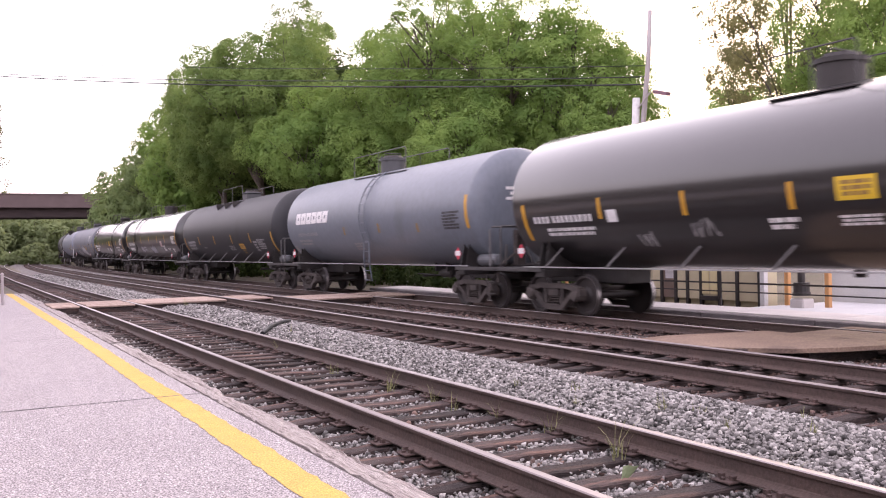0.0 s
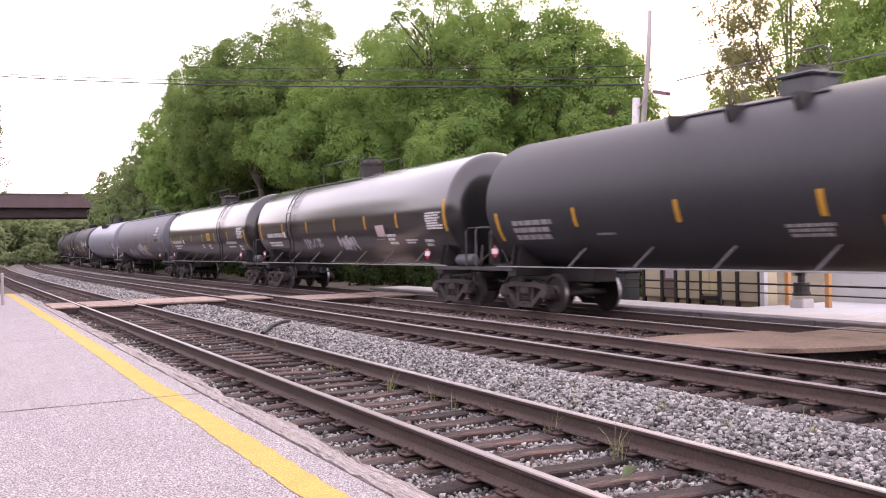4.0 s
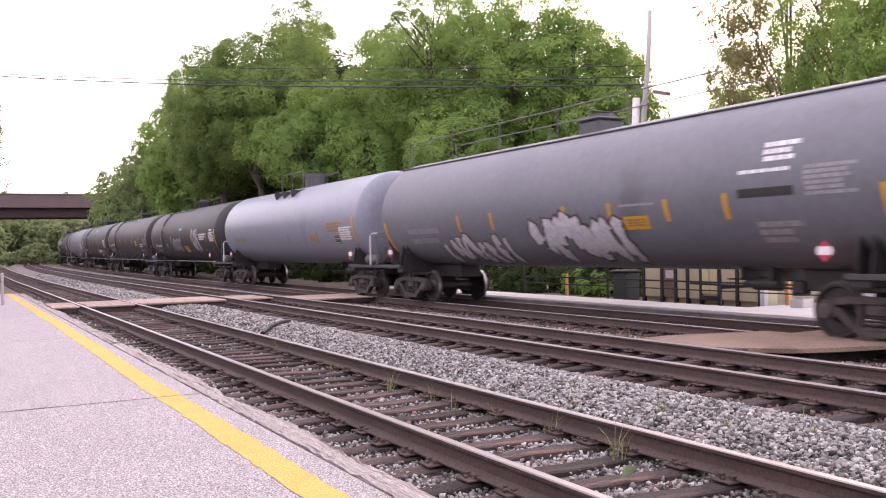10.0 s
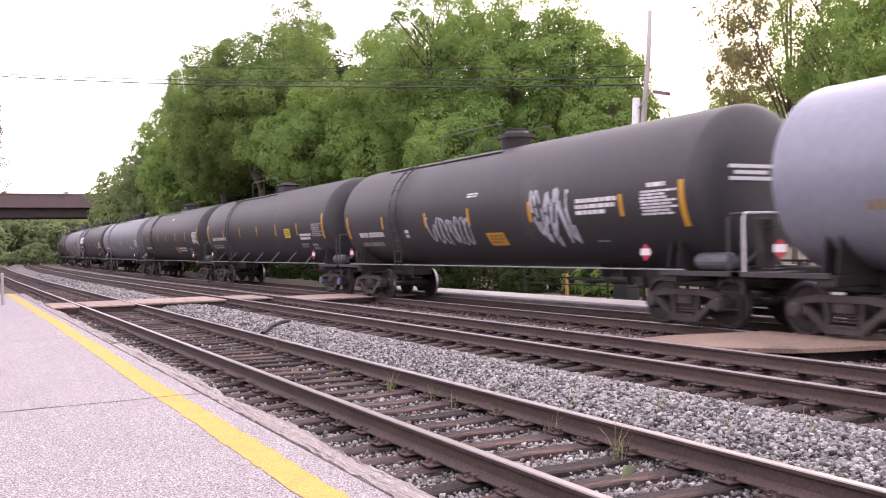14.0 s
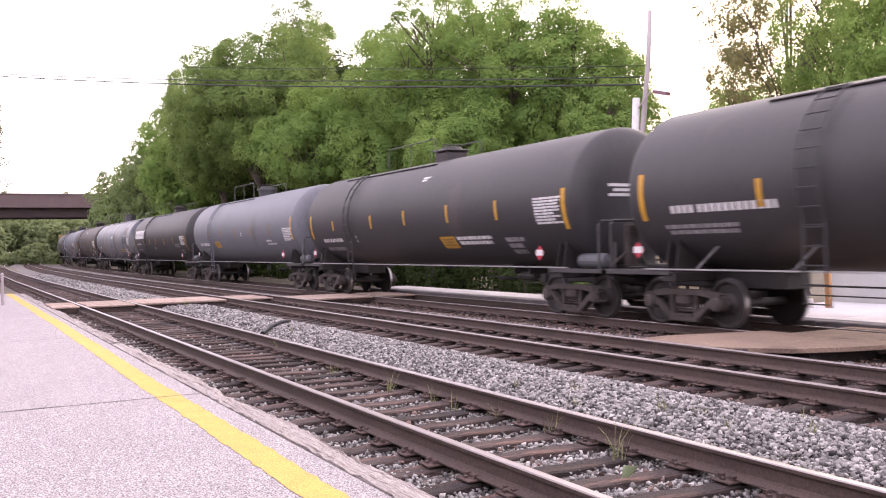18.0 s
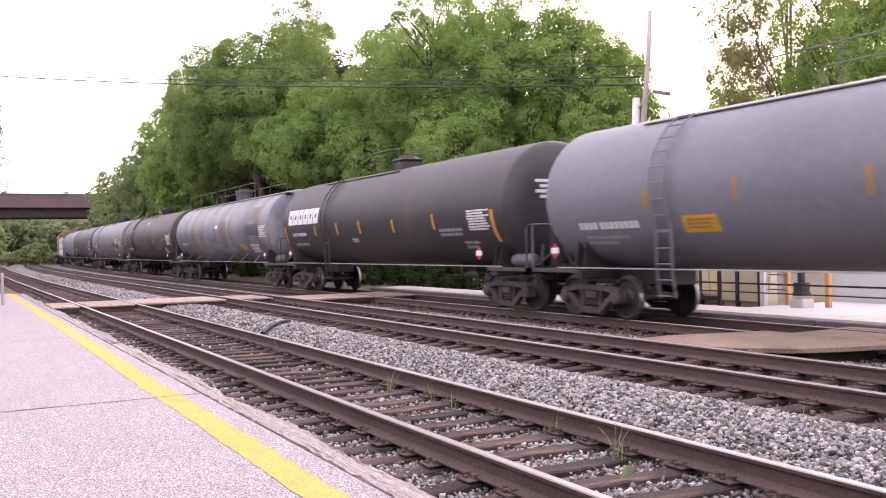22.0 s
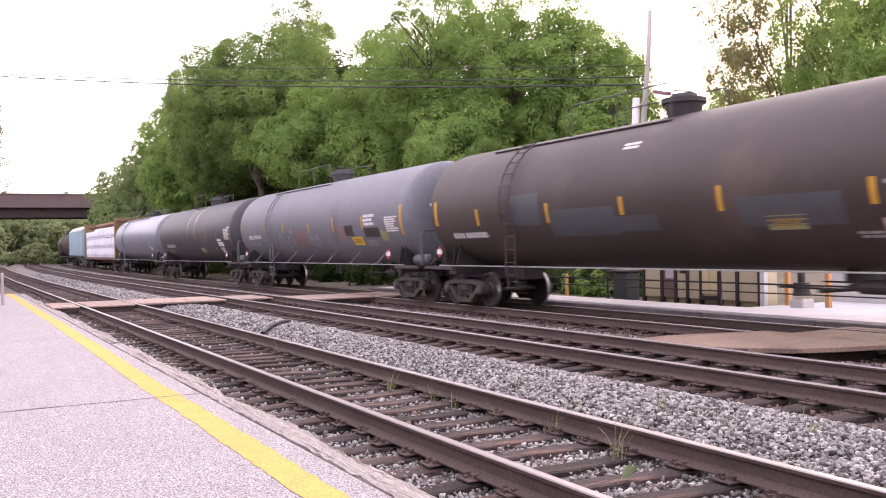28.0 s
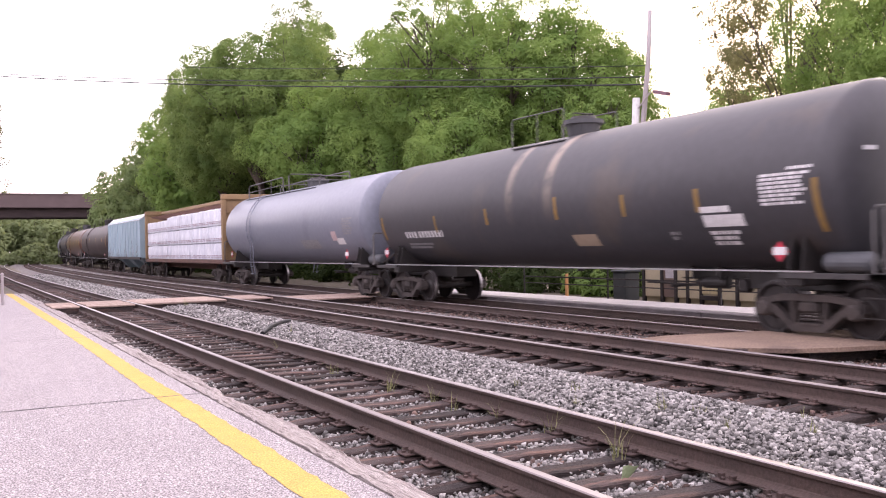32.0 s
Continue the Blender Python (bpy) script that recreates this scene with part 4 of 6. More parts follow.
def m_side_frame(b):
    """Cast three-piece truck frame: a top chord, two sloping arms, a bottom chord, columns by the springs and a box over each axle end."""
    for y0, z0, y1, z1, t in ((-0.56, 0.66, 0.56, 0.66, 0.055), (-0.98, 0.585, -0.5, 0.655, 0.055), (0.98, 0.585, 0.5, 0.655, 0.055),
                              (-0.74, 0.50, -0.33, 0.19, 0.055), (0.74, 0.50, 0.33, 0.19, 0.055), (-0.36, 0.165, 0.36, 0.165, 0.05)):
        d = Vector((0, y1 - y0, z1 - z0))
        n = Vector((0, -d.z, d.y)).normalized() * t
        extrude_yz(b, [(y0 + n.y, z0 + n.z), (y0 - n.y, z0 - n.z), (y1 - n.y, z1 - n.z), (y1 + n.y, z1 + n.z)], -0.085, 0.085)
    for s in (-1, 1):
        extrude_yz(b, [(s * 0.26, 0.2), (s * 0.33, 0.2), (s * 0.37, 0.62), (s * 0.29, 0.62)], -0.06, 0.06)
        extrude_yz(b, [(s * 0.71, 0.42), (s * 0.76, 0.36), (s * 0.84, 0.33), (s * 0.94, 0.33), (s * 1.02, 0.37), (s * 1.05, 0.46), (s * 1.02, 0.58), (s * 0.93, 0.64), (s * 0.74, 0.63)], -0.1, 0.1)
    extrude_yz(b, [(-0.24, 0.215), (0.24, 0.215), (0.24, 0.25), (-0.24, 0.25)], -0.1, 0.12)
    bmesh.ops.recalc_face_normals(b, faces=b.faces[:])


def m_spring(b):
    pts = [(0.055 * math.cos(2 * math.pi * k / 8), 0.055 * math.sin(2 * math.pi * k / 8), 0.27 + 0.235 * k / 36) for k in range(37)]
    tube(b, pts, 0.017, 4)


def m_wheelset(b):
    for s in (-1, 1):
        x = s * 0.755
        prof = [(x - 0.066 * s, 0.0), (x - 0.066 * s, 0.40), (x - 0.05 * s, 0.457 + 0.025), (x - 0.035 * s, 0.485), (x - 0.03 * s, 0.457), (x + 0.062 * s, 0.452),
                (x + 0.07 * s, 0.43), (x + 0.066 * s, 0.39), (x + 0.015 * s, 0.36), (x + 0.01 * s, 0.20), (x + 0.07 * s, 0.13), (x + 0.07 * s, 0.0)]
        revolve_x(b, prof, 30)
    revolve_x(b, [(-1.1, 0), (-1.1, 0.08), (1.1, 0.08), (1.1, 0)], 12)
    bmesh.ops.recalc_face_normals(b, faces=b.faces[:])


def m_cap(b):
    revolve_x(b, [(1.02, 0.0), (1.02, 0.13), (1.12, 0.13), (1.15, 0.10), (1.16, 0.0)], 14)


def m_rung(b):
    tube(b, [(0, -0.21, 0), (0, 0.21, 0)], 0.014, 5)


def m_bolster(b):
    soft_box(b, -1.08, 1.08, -0.2, 0.2, 0.42, 0.60, 0.03)
    soft_box(b, -0.35, 0.35, -0.3, 0.3, 0.56, 0.70, 0.03)
    for s in (-1, 1):
        soft_box(b, -0.85, 0.85, s * 0.42 - 0.05, s * 0.42 + 0.05, 0.36, 0.48, 0.02)


WHEELSETS = []


def truck(parent, y, cap_mat=None):
    t = part("truck", shared("truck_bolster", m_bolster, TRUCK), None, parent, m=pose(0, y, 0))
    for s in (-1, 1):
        part("side_frame", shared("side_frame", m_side_frame, TRUCK), None, t, m=pose(s * 0.99, 0, 0))
        for y2 in (-0.14, 0.0, 0.14):
            part("spring", shared("spring", m_spring, TRUCK), None, t, m=pose(s * 0.99, y2, 0))
        w = part("wheelset", shared("wheelset", m_wheelset, WHEEL), None, t)
        if len(w.data.materials) == 1:
            w.data.materials.append(TREAD)
            for f in w.data.polygons:
                rr = math.hypot(f.center.y, f.center.z)
                if 0.448 < rr < 0.46 and abs(f.center.x) > 0.72:
                    f.material_index = 1
        w.matrix_parent_inverse = pose(0, s * 0.889, 0.457)
        WHEELSETS.append(w)
        for side in (0, 180):
            part("bearing_cap", shared("bearing_cap_" + (cap_mat or TRUCK).name, m_cap, cap_mat or TRUCK), None, t, m=pose(0, s * 0.889, 0.457, 0, 0, side))
    return t


def m_coupler(b):
    soft_box(b, -0.12, 0.12, -0.55, 0.1, 0.74, 0.94, 0.03)
    soft_box(b, -0.2, 0.2, -0.72, -0.5, 0.70, 0.98, 0.05)
    tube(b, [(0.25, -0.1, 0.85), (0.28, -0.45, 0.55), (0.15, -0.7, 0.6)], 0.03, 6)
    tube(b, [(-1.35, -0.3, 0.98), (-0.9, -0.36, 0.9), (-0.2, -0.36, 0.9)], 0.022, 6)
    tube(b, [(-1.35, -0.3, 0.98), (-1.38, -0.34, 0.7)], 0.022, 6)


def m_stub(b):
    """Draft sill under the end of the tank, towards -y."""
    soft_box(b, -0.33, 0.33, -1.15, 2.6, 0.72, 1.14, 0.02)
    soft_box(b, -0.75, 0.75, -1.15, -1.03, 0.78, 1.12, 0.015)
    extrude_yz(b, [(1.4, 1.1), (3.1, 1.1), (3.1, 1.3), (1.4, 1.3)], -0.4, 0.4)


def m_body_bolster(b):
    soft_box(b, -1.42, 1.42, -0.17, 0.17, 0.86, 1.04, 0.02)
    for s in (-1, 1):
        v = [(s * 0.35, 0.98), (s * 1.34, 0.98), (s * 1.34, 1.12), (s * 1.22, 1.75), (s * 0.9, 1.55), (s * 0.35, 1.28)]
        for y in (-0.14, 0.12):
            a = [b.verts.new((x, y, z)) for x, z in v]
            c = [b.verts.new((x, y + 0.02, z)) for x, z in v]
            b.faces.new(a)
            b.faces.new(c[::-1])
            for i in range(len(v)):
                j = (i + 1) % len(v)
                b.faces.new((a[j], a[i], c[i], c[j]))
    bmesh.ops.recalc_face_normals(b, faces=b.faces[:])


def m_end_platform(b):
    soft_box(b, -1.45, 1.45, -1.12, -0.45, 1.02, 1.07, 0.008)
    soft_box(b, -1.46, -1.42, -1.14, 0.9, 0.99, 1.08, 0.006)
    soft_box(b, 1.42, 1.46, -1.14, 0.9, 0.99, 1.08, 0.006)


def m_end_rail(b):
    tube(b, [(-1.42, -0.85, 1.07), (-1.42, -0.85, 2.0), (-1.36, -0.87, 2.08), (1.36, -0.87, 2.08), (1.42, -0.85, 2.0), (1.42, -0.85, 1.07)], 0.024, 7)


def m_brake_wheel(b):
    pts = [(-0.55 + 0.27 * math.cos(a), -1.0, 1.85 + 0.27 * math.sin(a)) for a in (2 * math.pi * k / 16 for k in range(17))]
    tube(b, pts, 0.018, 5)
    for k in range(4):
        a = k * math.pi / 2
        tube(b, [(-0.55, -1.0, 1.85), (-0.55 + 0.27 * math.cos(a), -1.0, 1.85 + 0.27 * math.sin(a))], 0.012, 5)
    soft_box(b, -0.68, -0.42, -0.95, -0.75, 1.1, 2.0, 0.02)
    tube(b, [(-0.55, -0.85, 1.5), (-1.1, -0.8, 1.12)], 0.03, 6)


def m_reservoir(b):
    revolve_y(b, [(-0.48, 0.0), (-0.44, 0.13), (-0.36, 0.165), (0.36, 0.165), (0.44, 0.13), (0.48, 0.0)], 16, 0, 0)


def m_brake_gear(b):
    """Brake cylinder, levers and pipes slung under the belly."""
    for y in (-0.35, 0.35):
        soft_box(b, -0.5, 0.5, y - 0.03, y + 0.03, 0.88, 1.32, 0.008)
    revolve_y(b, [(-0.45, 0.0), (-0.42, 0.12), (0.2, 0.12), (0.24, 0.09), (0.45, 0.04), (0.5, 0.0)], 14, -0.3, 0.82)
    tube(b, [(-0.3, -1.6, 0.74), (-0.3, 1.9, 0.78)], 0.022, 6)
    tube(b, [(0.25, -1.2, 0.86), (0.25, 1.4, 0.86)], 0.018, 6)
    soft_box(b, -0.75, 0.1, 0.62, 0.7, 0.72, 0.78, 0.01)
    soft_box(b, -0.42, -0.18, -0.95, -0.72, 0.66, 0.9, 0.03)


def m_outlet(b):
    tube(b, [(0, 0, 1.3), (0, 0, 1.08)], 0.17, 12)
    tube(b, [(0, 0, 1.08), (0, 0, 0.96)], 0.1, 10)


def m_brace(b):
    """Slanting brace from the end deck to the tank head."""
    tube(b, [(-0.95, -0.78, 1.06), (-0.72, -0.5, 1.62)], 0.035, 6)


def m_short_brace(b):
    tube(b, [(-0.2, -1.0, 1.06), (-0.2, -0.62, 1.5)], 0.03, 6)


def m_hose(b):
    """Air hose that hangs from the end sill to the next car."""
    tube(b, [(-0.42, -1.1, 0.86), (-0.4, -1.2, 0.6), (-0.3, -1.36, 0.42), (-0.2, -1.5, 0.5)], 0.028, 6)


def m_step(b):
    """Stirrup step below the corner of the end deck."""
    tube(b, [(-1.4, -1.05, 1.05), (-1.4, -1.05, 0.42), (-1.4, -0.62, 0.42), (-1.4, -0.62, 1.05)], 0.016, 5)
    tube(b, [(-1.4, -1.05, 0.72), (-1.4, -0.62, 0.72)], 0.014, 5)


def m_dome_round(b):
    tube(b, [(0, 0, 0), (0, 0, 0.48)], 0.41, 20)
    tube(b, [(0, 0, 0.48), (0, 0, 0.56)], 0.45, 20)
    for k in range(8):
        a = k * math.pi / 4
        tube(b, [(0.41 * math.cos(a), 0.41 * math.sin(a), 0.56), (0.41 * math.cos(a), 0.41 * math.sin(a), 0.62)], 0.03, 6)


def m_dome_flared(b):
    tube(b, [(0, 0, 0), (0, 0, 0.36)], 0.34, 18, 0.42)
    tube(b, [(0, 0, 0.36), (0, 0, 0.46)], 0.48, 18)


def m_dome_box(b):
    soft_box(b, -0.36, 0.36, -0.38, 0.38, 0, 0.36, 0.05)
    soft_box(b, -0.4, 0.4, -0.42, 0.42, 0.36, 0.42, 0.03)


def m_lid(b):
    tube(b, [(0, 0, 0), (0, 0, 0.09)], 0.34, 16, 0.28)
    tube(b, [(-0.3, 0, 0.09), (-0.3, 0, 0.16), (0.3, 0, 0.16), (0.3, 0, 0.09)], 0.02, 5)


def m_diamond(b):
    """A diamond warning card on the side of the car."""
    v = [(-0.0, 0.17), (0.17, 0.0), (0.0, -0.17), (-0.17, 0.0)]
    extrude_yz(b, v, -0.006, 0.006)


def m_diamond_bar(b):
    extrude_yz(b, [(-0.135, -0.055), (0.135, -0.055), (0.135, 0.075), (-0.135, 0.075)], -0.010, -0.0065)


def tank_body(length, radius):
    b = bmesh.new()
    h = length / 2
    prof = []
    for k in range(15):
        a = math.pi / 2 * k / 14
        prof.append((-h - HEAD * math.cos(a), radius * math.sin(a) ** HEAD_FULL if k else 0.0))
    prof += [(-h + length * k / 6, radius) for k in range(1, 6)]
    for k in range(15):
        a = math.pi / 2 * (14 - k) / 14
        prof.append((h + HEAD * math.cos(a), radius * math.sin(a) ** HEAD_FULL if k < 14 else 0.0))
    revolve_y(b, prof, 64, 0.0, AXIS)
    bmesh.ops.recalc_face_normals(b, faces=b.faces[:])
    return b


def patch(parent, name, mat, length, a0, a1, z0, z1, lift=0.005, radius=RADIUS, label="", slant=0.0):
    """A marking on the near flank: metres from the rear rim, heights above the rail."""
    b = bmesh.new()
    rows = []
    n = max(3, int((z1 - z0) / 0.06))
    for i in range(n + 1):
        z = z0 + (z1 - z0) * i / n
        dz = max(-radius * 0.98, min(radius * 0.98, z - AXIS))
        x = -math.sqrt(max(0.0, (radius + lift) ** 2 - dz ** 2))
        sh = slant * i / n
        rows.append([b.verts.new((x, length / 2 - a + sh, z)) for a in (a0, a1)])
    for p, q in zip(rows, rows[1:]):
        b.faces.new((p[0], p[1], q[1], q[0]))
    return part(name, b, mat, parent, label)


def bars(parent, name, mat, length, a0, a1, z0, z1, rows=3, seed=1, radius=RADIUS, label=""):
    """Lines of lettering too small to read, as plain bars."""
    rng = random.Random(seed)
    b = bmesh.new()
    step = (z1 - z0) / rows
    for r in range(rows):
        zb, zt = z1 - step * (r + 0.8), z1 - step * (r + 0.12)
        a = a0 + rng.uniform(0, 0.06) * (a1 - a0)
        end = a1 - rng.uniform(0, 0.3) * (a1 - a0) * (r > 0)
        count = 0
        while a < end - 0.02:
            large = rows == 1 and step > 0.15
            w = min(step * 0.44 if large else rng.uniform(0.14, 0.42) * max(0.5, step * 5), end - a)
            x0, x1 = (-math.sqrt((radius + 0.005) ** 2 - (z - AXIS) ** 2) for z in (zb, zt))
            v = [b.verts.new(q) for q in ((x0, length / 2 - a, zb), (x0, length / 2 - a - w, zb), (x1, length / 2 - a - w, zt), (x1, length / 2 - a, zt))]
            b.faces.new(v)
            count += 1
            a += w + (step * (0.6 if count == 4 else 0.3) if large else 0.05 * max(0.6, step * 5))
    ob = part(name, b, mat, parent, label)
    ob["kind"] = "stuff"
    return ob


def blocks(parent, name, mat, length, a0, a1, z0, z1, count=6, radius=RADIUS, label=""):
    """A bold company mark: plain leaning block shapes with a dark slot, each a part of its own."""
    w = (a1 - a0) / count
    hh = z1 - z0

    def at(b, a, z):
        return b.verts.new((-math.sqrt((radius + 0.005) ** 2 - (z - AXIS) ** 2), length / 2 - a - 0.12 * (z - z0), z))

    for k in range(count):
        b = bmesh.new()
        l, r = a0 + w * k, a0 + w * (k + 1) - 0.1 * w
        t, e = 0.36 * (r - l), 0.36 * hh
        cells = [(l, l + t, z0, z1), (l + t, r - t, z1 - e, z1), (r - t, r, z0, z1), (l + t, r - t, z0, z0 + e)]
        for c0, c1, y0, y1 in cells:
            n = 1 + int((y1 - y0) / 0.09)
            rows = [[at(b, c, y0 + (y1 - y0) * i / n) for c in (c0, c1)] for i in range(n + 1)]
            for p, q in zip(rows, rows[1:]):
                b.faces.new((p[0], p[1], q[1], q[0]))
        bmesh.ops.remove_doubles(b, verts=b.verts[:], dist=0.002)
        part(name, b, mat, parent, "" if k else label)


def scrawl(parent, name, mat, length, a0, a1, z0, z1, seed, strokes=9, width=0.035, radius=RADIUS, label="", loops=False):
    """Sprayed graffiti: looping strokes of paint on the flank, no letters."""
    rng = random.Random(seed)
    b = bmesh.new()
    for k in range(strokes):
        ca = a0 + (a1 - a0) * (k + 0.5) / strokes
        wa, hz = (a1 - a0) / strokes * rng.uniform(0.5, 0.95), (z1 - z0) * rng.uniform(0.32, 0.5)
        zc = (z0 + z1) / 2 + rng.uniform(-0.12, 0.12) * (z1 - z0)
        ph, turns = rng.uniform(0, 6.28), rng.uniform(0.55, 1.15)
        lean = rng.uniform(-0.35, 0.35)
        pts = []
        for i in range(13):
            t = ph + 6.28 * turns * i / 12
            pz = zc + hz * math.sin(t)
            pts.append((ca + wa * 0.62 * math.cos(t * (1 if loops else 0.5)) + lean * (pz - zc), pz))
        rows = []
        for i, (a, z) in enumerate(pts):
            q0, q1 = pts[max(0, i - 1)], pts[min(12, i + 1)]
            da, dz = q1[0] - q0[0], q1[1] - q0[1]
            nn = math.hypot(da, dz) + 1e-6
            ww = width * rng.uniform(0.7, 1.3)
            row = []
            for sg in (-1, 1):
                aa, zz = a - sg * dz / nn * ww, z + sg * da / nn * ww
                dd = max(-radius * 0.97, min(radius * 0.97, zz - AXIS))
                row.append(b.verts.new((-math.sqrt((radius + 0.004 + 0.0006 * k) ** 2 - dd ** 2), length / 2 - aa, zz)))
            rows.append(row)
        for p, q in zip(rows, rows[1:]):
            b.faces.new((p[0], p[1], q[1], q[0]))
    ob = part(name, b, mat, parent, label)
    ob["kind"] = "stuff"
    return ob


CARS = []


def tank_car(**spec):
    """One tank car with its running gear, fittings and markings."""
    q0, q1 = spec["front"], spec["rear"]
    length = q1 - q0
    h = length / 2
    paint = PAINT[spec["paint"]]
    car = tagged(new("tank_car"), spec["label"], "tank car", "tank cars of the train")
    CARS.append((car, (q0 + q1) / 2, h - 0.7))
    part("tank", tank_body(length, RADIUS), paint, car)
    tank = car.children[0]
    for f in tank.data.polygons:
        f.use_smooth = True
    for e in (-1, 1):
        y = e * (h - (0.65 if e < 0 else 0.8))
        truck(car, y, CAP_BLUE if spec.get("blue_caps") and e < 0 else None)
        turn = pose(0, 0, 0, 0, 0, 0 if e < 0 else 180)
        at = pose(0, e * h, 0) @ turn
        part("draft_sill", shared("draft_sill", m_stub, STEEL_DARK), None, car, m=at)
        part("coupler", shared("coupler", m_coupler, TRUCK), None, car, m=pose(0, e * (h + 0.78), 0) @ turn)
        part("body_bolster", shared("body_bolster_" + spec["paint"], m_body_bolster, paint if spec.get("painted_frame") else STEEL_DARK), None, car, m=pose(0, y, 0))
        part("end_platform", shared("end_platform", m_end_platform, RAIL_BLACK), None, car, m=at)
        rail_mat = WHITE if spec.get("white_rails") else RAIL_BLACK if "black" in spec["paint"] else STRUT
        part("end_handrail", shared("end_handrail_" + rail_mat.name, m_end_rail, rail_mat), None, car, m=at)
        part("brace", shared("end_brace", m_brace, STEEL_DARK), None, car, m=at)
        part("brace", shared("short_end_brace", m_short_brace, STEEL_DARK), None, car, m=at)
        part("air_hose", shared("air_hose", m_hose, WIRE), None, car, m=at)
        part("corner_step", shared("corner_step", m_step, STEEL_DARK), None, car, m=at @ pose(0, 0, 0))
        d = part("placard", shared("placard", m_diamond, RED_MARK), None, car, "red and white diamond placard", m=pose(-1.50, -h + spec.get("placard", 1.2), 1.42) if e < 0 else pose(-1.22, h + 0.25, 1.46))
        part("placard_band", shared("placard_band", m_diamond_bar, WHITE), None, d)
    part("brake_wheel", shared("brake_wheel", m_brake_wheel, TRUCK), None, car, m=pose(0, -h, 0))
    part("air_reservoir", shared("air_reservoir", m_reservoir, RESERVOIR), None, car, "grey air reservoir on the end deck", m=pose(-0.98, -h - 0.12, 1.24))
    part("bottom_outlet", shared("bottom_outlet", m_outlet, STEEL_DARK), None, car)
    part("brake_gear", shared("brake_gear", m_brake_gear, STEEL_DARK), None, car, m=pose(0, spec.get("gear", -1) * (h - 3.5), 0))
    # long grab rods with their struts
    for s in (-1, 1):
        if spec.get("rod", True):
            b = bmesh.new()
            tube(b, [(s * 1.46, -h + 0.2, 1.10), (s * 1.46, h - 0.2, 1.10)], 0.016, 5)
            part("side_rod", b, RAILING, car, "thin steel grab rod along the underside")
        k = 0
        while spec.get("struts") and -h + 2.0 + 2.15 * k < h - 1.2:
            y = -h + 2.0 + 2.15 * k
            b = bmesh.new()
            tube(b, [(s * 1.46, y + 0.2, 1.10), (s * 1.13, y - 0.02, 1.52)], 0.024, 5)
            part("strut", b, STRUT, car)
            k += 1
    # dome, platform, railing
    dy = h - spec.get("dome", length / 2 + 0.62) + 0.62
    kind = spec.get("dome_kind", "round")
    dome = part("manway", shared("manway_%s_%s" % (kind, spec["paint"]), {"round": m_dome_round, "flared": m_dome_flared, "box": m_dome_box}[kind], STEEL_DARK if "black" in spec["paint"] else PATCH_DARK), None, car,
                m=pose(0, dy, AXIS + RADIUS - 0.12 - spec.get("sunk", 0.0)))
    part("lid", shared("lid", m_lid, STEEL_DARK), None, dome, m=pose(0, 0.0, {"round": 0.562, "flared": 0.462, "box": 0.422}[kind]))
    w0, w1 = dy - spec.get("deck", 2.2) / 2 + spec.get("deck_shift", 0.0), dy + spec.get("deck", 2.2) / 2 + spec.get("deck_shift", 0.0)
    zt = AXIS + RADIUS - 0.06
    for s in (-1, 1):
        b = bmesh.new()
        soft_box(b, s * 0.62 - 0.17, s * 0.62 + 0.17, w0, w1, zt - 0.13, zt - 0.10, 0.006)
        for k in range(int((w1 - w0) / 0.55)):
            soft_box(b, s * 0.74 - 0.02, s * 0.74 + 0.02, w0 + 0.2 + 0.55 * k, w0 + 0.23 + 0.55 * k, zt - 0.2, zt - 0.131, 0.004)
        part("walkway", b, STEEL_DARK if "black" in spec["paint"] else PATCH_DARK, car, "narrow grated walkway by the manway")
    if spec.get("brackets"):
        for k in range(3):
            b = bmesh.new()
            y = w0 + 0.3 + (w1 - w0 - 0.6) * k / 2
            v = [(-0.75, zt - 0.12), (-1.2, zt - 0.12), (-1.2, zt - 0.24), (-1.06, zt - 0.6)]
            a = [b.verts.new((x, y - 0.06, z)) for x, z in v]
            c = [b.verts.new((x, y + 0.06, z)) for x, z in v]
            b.faces.new(a)
            b.faces.new(c[::-1])
            for i in range(4):
                b.faces.new((a[(i + 1) % 4], a[i], c[i], c[(i + 1) % 4]))
            part("bracket", b, STEEL_DARK, car, "triangular walkway bracket")
    if spec.get("railing", True):
        for s in (-1, 1):
            b = bmesh.new()
            x = s * 0.77
            top = zt + 0.62
            ahead, behind = spec.get("rail_span", (2.8, 2.8))
            r0, r1 = max(w0, dy - ahead), min(w1, dy + behind)
            tube(b, [(x, r0, zt - 0.08), (x, r0, top - 0.05), (x, r0 + 0.05, top), (x, r1 - 0.05, top), (x, r1, top - 0.05), (x, r1, zt - 0.08)], 0.015, 6)
            posts = max(2, int((r1 - r0) / 2.2))
            for k in range(1, posts):
                yy = r0 + (r1 - r0) * k / posts
                tube(b, [(x, yy, zt - 0.08), (x, yy, top)], 0.012, 5)
            part("railing", b, RAIL_BLACK if "black" in spec["paint"] else STRUT, car, "pipe railing round the manway")
